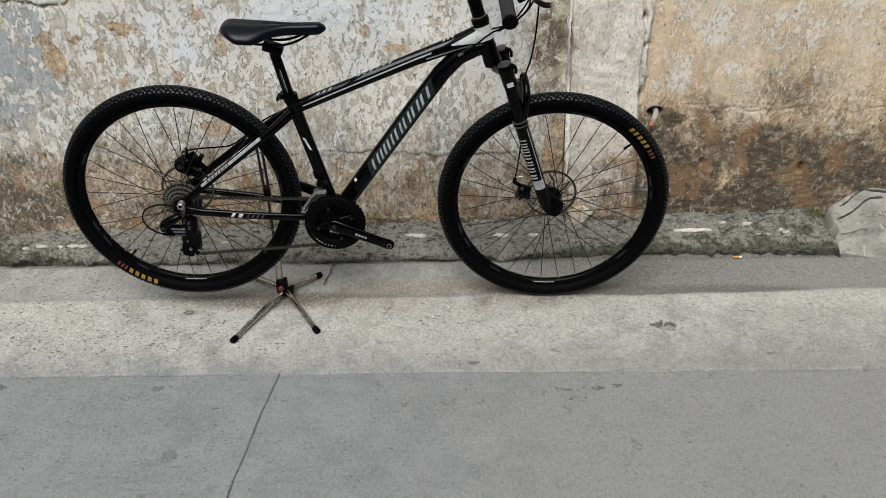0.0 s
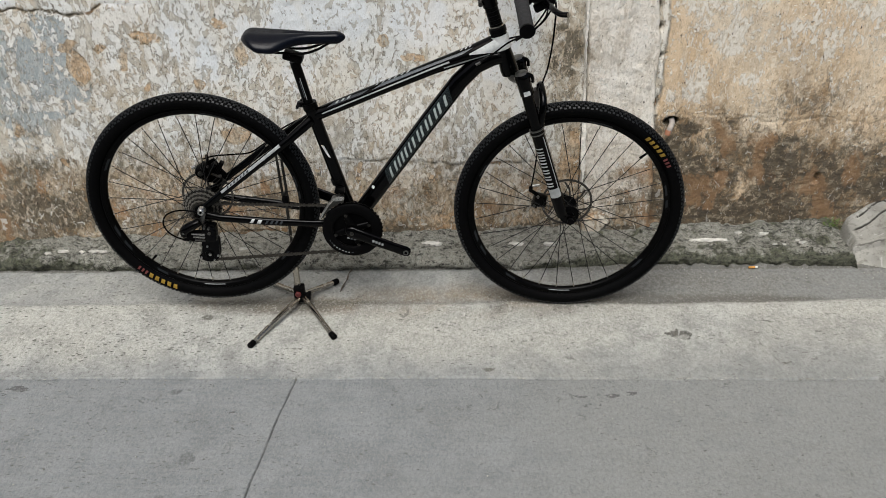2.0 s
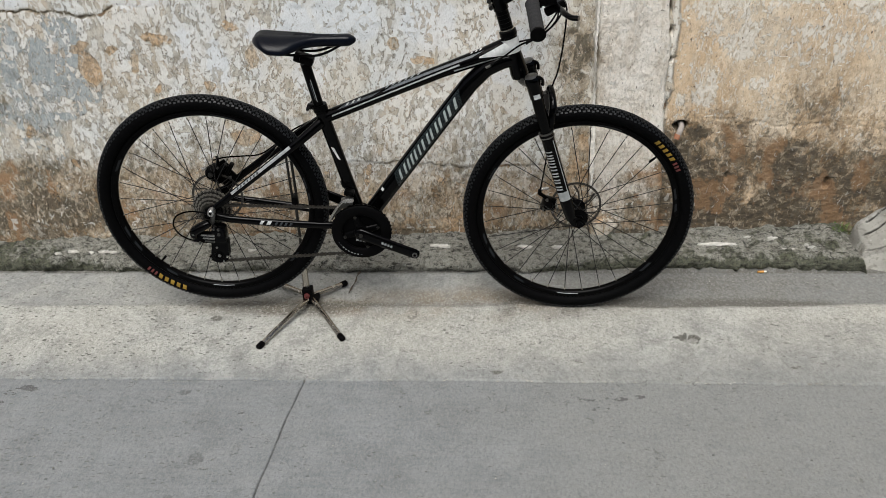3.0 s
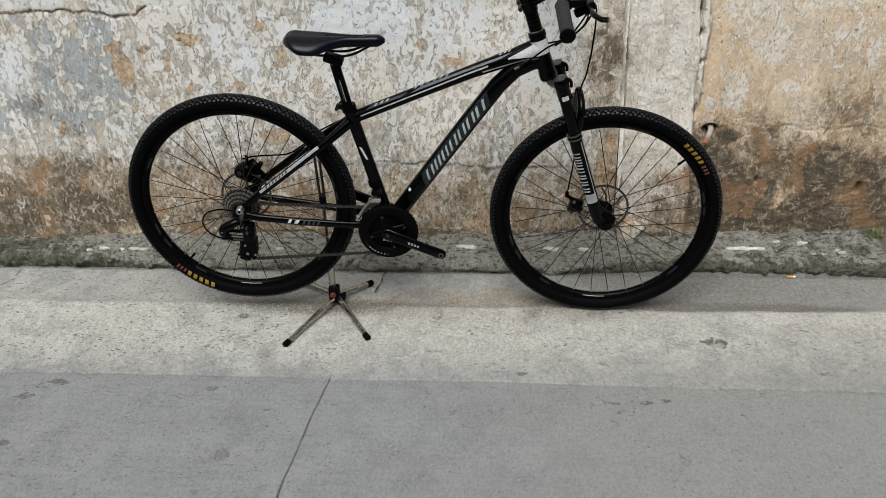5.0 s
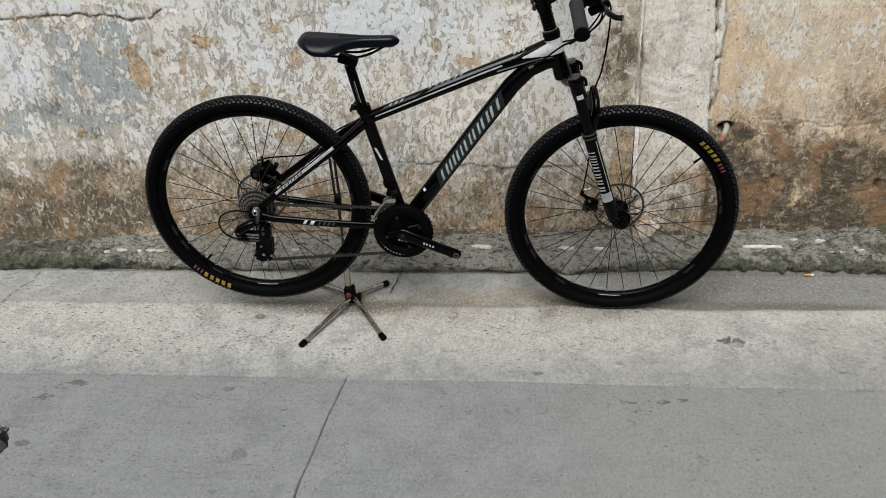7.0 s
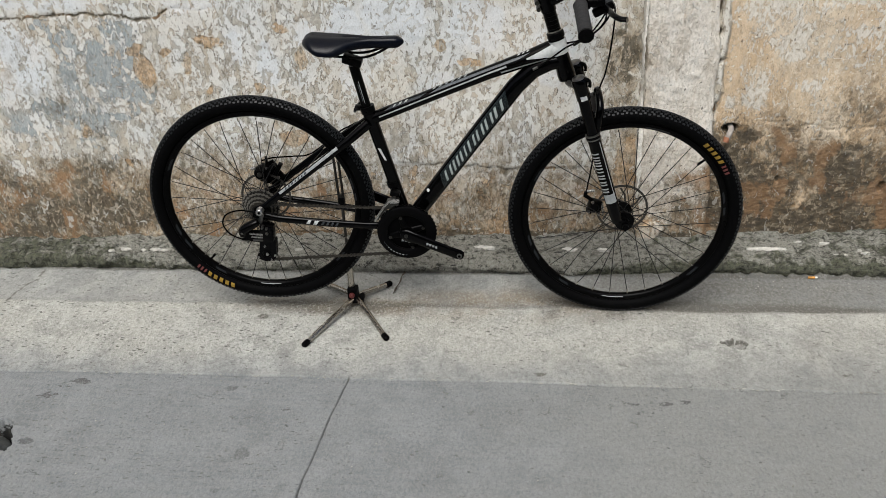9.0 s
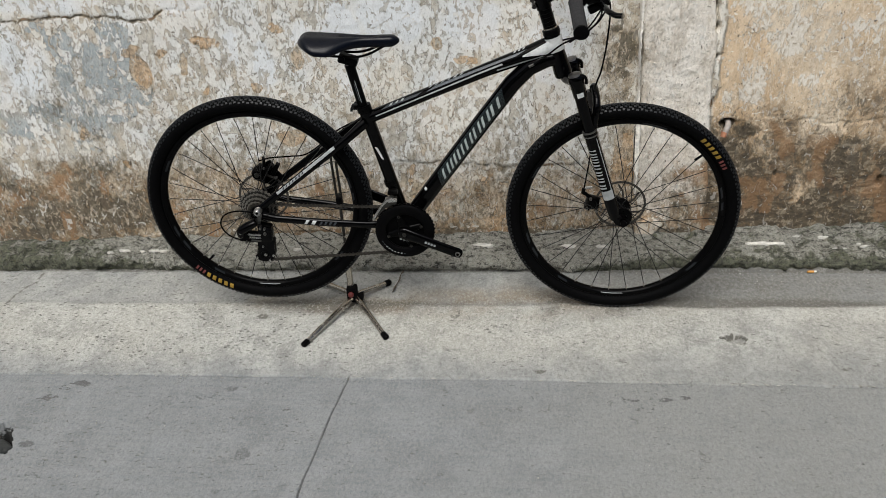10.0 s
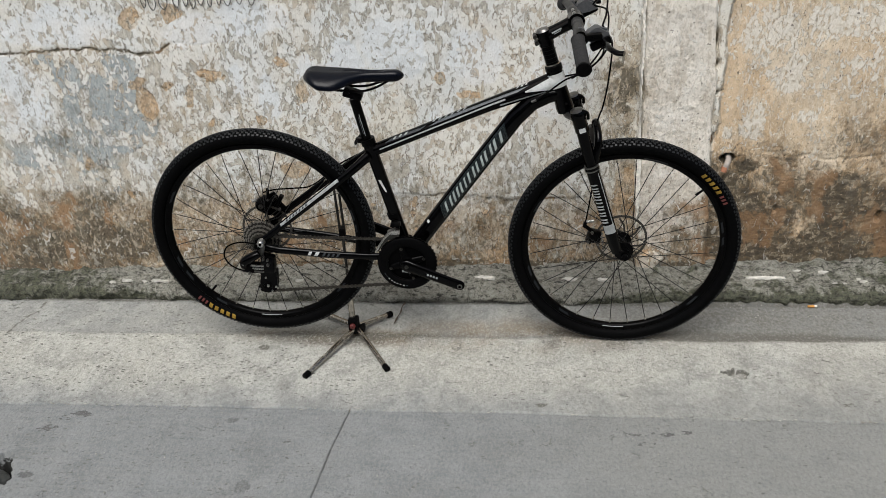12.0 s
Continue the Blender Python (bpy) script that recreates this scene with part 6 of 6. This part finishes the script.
    for k, z in enumerate((-0.0575, -0.0675, -0.078)):
        part("link_plate", Geo().box((-0.004 + 0.002 * k, -0.0945, z), (0.040 - 0.005 * k, 0.005, 0.0046), Matrix.Rotation(0.05, 3, "Y"), 0.3), BRIGHT if k < 2 else STEEL, d, "silver link")
    cage = [(-0.002, -0.094), (0.012, -0.084), (0.040, -0.080), (0.049, -0.090), (0.048, -0.112), (0.0475, -0.136), (0.044, -0.150), (0.032, -0.160), (0.0166, -0.164), (0.000, -0.160), (-0.0125, -0.152), (-0.0135, -0.142), (-0.004, -0.132), (-0.002, -0.112)]
    part("cage_plate", Geo().plate(cage, -0.0785, -0.0745), GLOSS, d)
    part("cage_plate", Geo().plate(cage, -0.0545, -0.052), DARKSTEEL, d)
    for p, r in ((jock, 0.017), (pul, 0.018)):
        out = [(p.x + r * (1.0 if i % 2 else 0.86) * math.cos(math.pi * i / 11), p.z + r * (1.0 if i % 2 else 0.86) * math.sin(math.pi * i / 11)) for i in range(22)]
        part("pulley", Geo().plate(out, -0.066, -0.058), PLASTIC, d)
    pulley_rim = Geo().lathe([(0.0105, -0.0815), (0.0135, -0.0812), (0.0140, -0.0785), (0.0105, -0.0785)], 24, (0.017, 0, -0.138), closed=True)
    part("pulley_cover", pulley_rim, MATT, d)
    # bright bolts, set to stand for the glints on the cage
    for x, z, r in ((0.019, -0.137, 0.0050), (-0.0085, -0.149, 0.0034), (0.0425, -0.140, 0.0034), (0.014, -0.108, 0.0036), (0.030, -0.156, 0.0030)):
        part("cage_bolt", Geo().lathe([(0.0008, -0.0835), (r * 0.8, -0.083), (r, -0.0785)], 14, (x, 0, z)), BRIGHT, d, "bright steel bolt")
    # pivot bolts; the first two stand for glints on the body
    for x, z, r in ((0.017, -0.034, 0.0038), (0.030, -0.036, 0.0038), (-0.045, -0.052, 0.0050), (0.030, -0.052, 0.0050), (-0.030, -0.084, 0.0040)):
        part("pivot_bolt", Geo().lathe([(0.0008, -0.1015), (r * 0.8, -0.101), (r, -0.097), (r, -0.080)], 14, (x, 0, z)), STEEL, d, "steel pivot bolt")
    hanger = Geo().box((0.006, -0.072, -0.010), (0.024, 0.008, 0.040), Matrix.Rotation(0.25, 3, "Y"), 0.3)
    part("hanger", hanger, STEEL, d, "silver hanger")
    mount = Geo().lathe([(0.0045, -0.0905), (0.0085, -0.091), (0.0112, -0.088), (0.0120, -0.070)], 22, (0.0112, 0, 0.0135))
    part("mounting_bolt", mount, BRIGHT, d, "bright mounting bolt")
    part("cable_clamp", Geo().tube([(-0.052, -0.084, -0.083), (-0.036, -0.084, -0.080)], [0.0046, 0.0056], 10), MATT, d)

    # front derailleur
    fd = Geo().tube([local(0.409, -0.0, 0.076), local(0.404, 0, 0.092)], 0.0202, 18)
    fd.box((0.414, -0.032, 0.066), (0.030, 0.028, 0.018), Matrix.Rotation(0.3, 3, "Y"), 0.3)
    f = part("front_derailleur", fd, MATT, bike, "front gear changer with a silver cage")
    shell = [(0.430, 0.059), (0.414, 0.062), (0.400, 0.056), (0.386, 0.041), (0.374, 0.022), (0.364, 0.004), (0.357, -0.010), (0.366, -0.008), (0.374, 0.006), (0.386, 0.022), (0.400, 0.034), (0.414, 0.042), (0.428, 0.045)]
    # dark plate with bright lip and head: the cage's highlight put into the materials
    part("cage_plate", Geo().plate(shell, -0.0690, -0.0660), DARKSTEEL, f, "pressed steel cage plate")
    part("cage_lip", Geo().tube([(x, -0.0695, z) for x, z in shell[:7]], 0.0034, 8), BRIGHT, f, "rolled cage edge, bright for its highlight")
    part("cage_head", Geo().box((0.416, -0.066, 0.056), (0.028, 0.012, 0.010), Matrix.Rotation(-0.15, 3, "Y"), 0.35), BRIGHT, f, "cage head, bright for its highlight")
    part("cage_plate", Geo().plate(shell, -0.050, -0.048), DARKSTEEL, f)
    part("cage_bridge", Geo().box((0.405, -0.058, 0.057), (0.026, 0.024, 0.006), Matrix.Rotation(-0.4, 3, "Y"), 0.3), STEEL, f)

    # rear brake caliper
    cal = Geo().box((0.000, 0.050, 0.080), (0.036, 0.034, 0.050), Matrix.Rotation(0.35, 3, "Y"), 0.26)
    cal.lathe([(0.006, -0.016), (0.015, -0.016), (0.019, -0.011), (0.020, 0.012)], 24, (-0.006, 0.036, 0.086))
    cal.box((0.040, 0.056, 0.084), (0.014, 0.020, 0.056), Matrix.Rotation(0.5, 3, "Y"), 0.25)
    k = part("brake_caliper", cal, MATT, bike, "black cable disc brake caliper")
    tab = [(-0.014, 0.048), (-0.004, 0.092), (0.014, 0.112), (0.028, 0.120), (0.040, 0.104), (0.050, 0.082), (0.064, 0.066), (0.046, 0.040), (0.030, 0.024), (0.016, 0.040), (0.004, 0.038)]
    part("bracket", Geo().plate(tab, 0.056, 0.062), MATT, k)
    part("adjuster", Geo().lathe([(0.001, -0.004), (0.0075, -0.003), (0.0080, 0.006)], 18, (-0.006, 0.018, 0.086)), DARKSTEEL, k)
    for bx, bz in ((0.012, 0.098), (0.046, 0.068), (0.006, 0.056)):
        part("caliper_bolt", Geo().lathe([(0.001, -0.006), (0.0045, -0.005), (0.005, 0.004)], 12, (bx, 0.040, bz)), STEEL, k, "steel bolt")
    part("adjuster_knob", Geo().tube([local(-0.033, 0.030, 0.099), local(-0.020, 0.032, 0.104)], [0.0050, 0.0062], 12), BRIGHT, k, "bright adjuster")
    for j in range(4):
        part("cooling_fin", Geo().box((0.028 + 0.008 * j, 0.045, 0.054 - 0.006 * j), (0.0026, 0.006, 0.030), Matrix.Rotation(0.85, 3, "Y"), 0.2), DARKSTEEL, k, "worn steel fin")
    part("cable_arm", Geo().tube([local(0.010, 0.040, 0.086), local(0.022, 0.038, 0.098), local(0.038, 0.040, 0.112)], [0.008, 0.0065, 0.0075], 12), MATT, k)
    part("cable_barrel", Geo().tube([local(0.014, 0.040, 0.106), local(0.014, 0.040, 0.138)], [0.0052, 0.0044], 12), MATT, k)


build_frame()
build_seat()
build_wheel("rear_wheel", (0, 0, 0), 0.0, 231.5, False)
build_wheel("front_wheel", (1.1035, 0, 0), -2.27, 52.5, True)
build_fork()
build_cockpit()
build_cables()
build_drive()


# ---- the display stand under the rear of the bicycle ----
def build_stand():
    hub = Vector((-0.306, 0.010, 0.046))
    g = Geo().box((hub.x, hub.y, 0.046), (0.034, 0.034, 0.056), bevel=0.18)
    g.box((hub.x + 0.014, hub.y + 0.004, 0.028), (0.040, 0.040, 0.022), bevel=0.25)
    stand = thing("bicycle_stand", g, PLASTIC, "chrome four-legged bicycle stand with a red knob", "bicycle stand")
    knob = Geo().lathe([(0.001, -0.006), (0.0070, -0.0055), (0.0090, -0.003), (0.0095, 0.004)], 24, (hub.x - 0.001, hub.y - 0.020, hub.z + 0.006))
    part("knob", knob, REDKNOB, stand, "dull red clamp knob")
    for fx, fy in ((-0.424, -0.218), (-0.173, -0.177), (-0.202, 0.125), (-0.445, 0.135)):
        foot = Vector((fx, fy, 0.0104))
        d = (foot - Vector((hub.x, hub.y, 0.030))).normalized()
        a = Vector((hub.x + 0.006, hub.y + 0.002, 0.034)) + d * 0.016
        part("leg", Geo().tube([a, a.lerp(foot, 0.12) + Vector((0, 0, 0.003)), foot - d * 0.010], 0.0080, 14), CHROME, stand, "worn chrome tube leg")
        part("foot_cap", Geo().tube([foot - d * 0.018, foot - d * 0.0165, foot + d * 0.003, foot + d * 0.006], [0.0090, 0.0101, 0.0101, 0.0075], 16), PLASTIC, stand, "black rubber foot cap")
    p0, p1 = Vector((hub.x - 0.004, hub.y + 0.006, 0.060)), Vector((-0.322, 0.062, 0.530))
    part("post", Geo().tube([p0, p0.lerp(p1, 0.25)], 0.0105, 14), CHROME, stand, "worn chrome post")
    part("rod", Geo().tube([p0.lerp(p1, 0.24), p0.lerp(p1, 0.72)], 0.0048, 10), DARKSTEEL, stand)
    part("clamp", Geo().box(p0.lerp(p1, 0.66), (0.020, 0.022, 0.034), bevel=0.25), PLASTIC, stand)
    for s in (-1, 1):
        part("upright", Geo().tube([p0.lerp(p1, 0.66) + Vector((s * 0.007, 0, 0)), p1 + Vector((s * 0.007 - 0.004, 0, 0))], 0.0042, 10), DARKSTEEL, stand)
    hook = curve_through([p1 + Vector((-0.012, 0, 0)), p1 + Vector((-0.004, 0.0, 0.012)), p1 + Vector((0.010, -0.002, 0.008))], 5)
    part("hook", Geo().tube(hook, 0.006, 10), PLASTIC, stand)


build_stand()


# ---- small things on the ground, the kerb and the wall ----
def build_butt():
    m = Matrix.Translation((1.227, 0.203, 0.0042)) @ Matrix.Rotation(radians(3), 4, "Z")
    b = thing("cigarette_butt", Geo().tube([(-0.015, 0, 0), (0.006, 0, 0)], 0.004, 12), ORANGE, "orange cigarette butt lying against the kerb", "cigarette butt", m)
    part("paper", Geo().tube([(0.006, 0, 0), (0.014, 0, 0.0002), (0.016, 0, 0)], [0.0039, 0.0037, 0.002], 12), PAPER, b, "white paper end")


def ragged(cx, cy, rx, ry, seed, n=22, rough=0.3):
    rng = random.Random(seed)
    return [(cx + rx * (1 + rough * (rng.random() - 0.5) * 2) * math.cos(2 * math.pi * k / n), cy + ry * (1 + rough * (rng.random() - 0.5) * 2) * math.sin(2 * math.pi * k / n)) for k in range(n)]


def kerb_spots():
    rng = random.Random(21)
    spots = [(-0.083, 0.352, 0.022, 0.006), (0.116, 0.292, 0.034, 0.009), (0.414, 0.286, 0.024, 0.008), (0.532, 0.284, 0.018, 0.007), (1.098, 0.300, 0.062, 0.008)]
    for x, y in ((-1.24, 0.25), (-1.19, 0.262), (-1.12, 0.256), (-1.08, 0.262), (-1.045, 0.258), (-0.86, 0.30), (-0.55, 0.27), (0.31, 0.335), (0.90, 0.29), (1.22, 0.35), (1.30, 0.345), (1.40, 0.30), (1.42, 0.285), (1.33, 0.27), (1.52, 0.33)):
        spots.append((x, y, rng.uniform(0.006, 0.020), rng.uniform(0.003, 0.006)))
    for i, (x, y, rx, ry) in enumerate(spots):
        line = ragged(0, 0, rx, ry, i, 26, 0.25 if i < 5 else 0.5)
        verts = [(px, py, 0.0018) for px, py in line] + [(px * 1.1, py * 1.15, -0.006) for px, py in line]
        n = len(line)
        g = Geo().add(verts, [tuple(range(n))] + [(k, k + n, (k + 1) % n + n, (k + 1) % n) for k in range(n)])
        z = 0.0565 if i < 5 else 0.0545
        thing("paint_spot", g, WHITEWASH, "worn white paint spot on the kerb" if i < 5 else "small white paint fleck on the kerb", "paint spot", Matrix.Translation((x, y, z)), "white spots on the kerb")


def build_pipe():
    y = wall_y(0.926)
    pts = curve_through([(0.936, y + 0.03, 0.462), (0.934, y - 0.004, 0.460), (0.926, y - 0.020, 0.448), (0.920, y - 0.024, 0.432)], 6)
    p = thing("drain_pipe", Geo().tube(pts, [0.0095] * len(pts), 16, caps=True, lateral=(1, 0, 0)), PIPE, "stub of an old drain pipe in a wall hole", "pipe")
    part("broken_collar", Geo().tube([(0.921, y - 0.022, 0.440), (0.917, y - 0.026, 0.424)], [0.0110, 0.0095], 14, lateral=(1, 0, 0)), BRICKRED, p, "broken red clay collar")


def build_weed():
    rng = random.Random(5)
    base = Vector((1.545, 0.385, 0.060))
    stem = Geo()
    for k in range(9):
        d = Vector((rng.uniform(-0.03, 0.03), rng.uniform(-0.03, 0.005), rng.uniform(0.012, 0.035)))
        stem.tube(curve_through([base, base + d * 0.6 + Vector((0, 0, 0.006)), base + d], 3), 0.0008, 5)
    weed = thing("weed", stem, LEAF, "small green weed growing by the kerb", "plant")
    for k in range(46):
        c = base + Vector((rng.uniform(-0.028, 0.028), rng.uniform(-0.032, 0.006), rng.uniform(0.0, 0.036)))
        t = Euler((rng.uniform(-0.7, 0.7), rng.uniform(-0.7, 0.7), rng.uniform(0, 6.28))).to_matrix()
        s = rng.uniform(0.004, 0.008)
        pts = [(-1, 0, 0), (-0.4, 0.45, 0.12), (0.4, 0.4, 0.12), (1, 0, -0.1), (0.4, -0.4, 0.12), (-0.4, -0.45, 0.12), (0, 0, 0)]
        part("leaf", Geo().add([c + t @ (Vector(q) * s) for q in pts], [(6, 0, 1), (6, 1, 2), (6, 2, 3), (6, 3, 4), (6, 4, 5), (6, 5, 0)]), LEAF, weed)


def build_twig():
    pts = curve_through([(-0.158, 0.196, 0.010), (-0.166, 0.168, 0.012), (-0.168, 0.140, 0.009), (-0.178, 0.105, 0.006), (-0.184, 0.075, 0.004)], 5)
    thing("twig", Geo().tube(pts, [0.0022 + 0.0009 * math.sin(k * 0.9) for k in range(len(pts))], 7), TWIG, "thin dry twig lying beside the stand", "twig")


def pebbles():
    rng = random.Random(11)
    g = Geo()
    for k in range(260):
        x, y = rng.uniform(-1.6, 1.8), rng.choice((rng.uniform(0.12, 0.215), rng.uniform(-0.95, 0.2)))
        s = rng.uniform(0.0012, 0.0034)
        pts = [Vector(q) * s * rng.uniform(0.7, 1.3) + Vector((x, y, 0.0035)) for q in ((1, 0, 0), (0, 1, 0), (-1, 0, 0), (0, -1, 0), (0, 0, 1), (0, 0, -1))]
        g.add(pts, [(0, 1, 4), (1, 2, 4), (2, 3, 4), (3, 0, 4), (1, 0, 5), (2, 1, 5), (3, 2, 5), (0, 3, 5)])
    for k in range(150):
        x = rng.uniform(-1.6, 1.7)
        y, s = -0.358 - 0.012 * float(smooth(np.array(x), 0.2, 1.2)) + rng.gauss(0, 0.004), rng.uniform(0.0015, 0.005)
        pts = [Vector(q) * s + Vector((x, y, 0.003)) for q in ((1.6, 0, 0), (0, 0.6, 0), (-1.5, 0.1, 0), (0, -0.7, 0), (0, 0, 0.5), (0, 0, -0.5))]
        g.add(pts, [(0, 1, 4), (1, 2, 4), (2, 3, 4), (3, 0, 4), (1, 0, 5), (2, 1, 5), (3, 2, 5), (0, 3, 5)])
    thing("grit", g, RAMP, "loose pale grit scattered over the concrete", "grit", kind="stuff")


def drain_stone():
    bm = bmesh.new()
    bmesh.ops.create_icosphere(bm, subdivisions=3, radius=1.0)
    for v in bm.verts:
        v.co *= 1 + 0.25 * noise.noise(v.co * 1.7)
        v.co = Vector((v.co.x * 0.080, v.co.y * 0.046, v.co.z * 0.045))
    g = Geo().add([v.co for v in bm.verts], [tuple(v.index for v in f.verts) for f in bm.faces])
    bm.free()
    thing("stone", g, ROCK, "dark wet stone lying in the broken drain hole", "stone", Matrix.Translation((-1.240, -0.655, -0.040)))


def wall_scribble():
    """Hand-drawn loops whose words cannot be read, as plain strokes."""
    rng = random.Random(8)
    x = -0.945
    ink = None
    while x < -0.58:
        w = rng.uniform(0.016, 0.030)
        z0 = 1.010 + 0.02 * (x + 0.945) + rng.uniform(-0.004, 0.006)
        pts = [(x, 0, z0 + 0.05), (x + 0.002, 0, z0 + 0.016), (x + w * 0.45, 0, z0), (x + w * 0.9, 0, z0 + 0.018), (x + w * 0.8, 0, z0 + 0.05)]
        g = Geo().tube([Vector((p.x, wall_y(p.x) - 0.006, p.z)) for p in curve_through(pts, 6)], 0.0014, 6, [0.7] * 25)
        if ink is None:
            ink = thing("wall_writing", g, INK, "faded black scrawl on the wall", "writing")
        else:
            part("stroke", g, INK, ink)
        x += w * rng.uniform(1.15, 1.7)


build_butt(), kerb_spots(), build_pipe(), build_weed(), build_twig(), pebbles(), drain_stone(), wall_scribble()
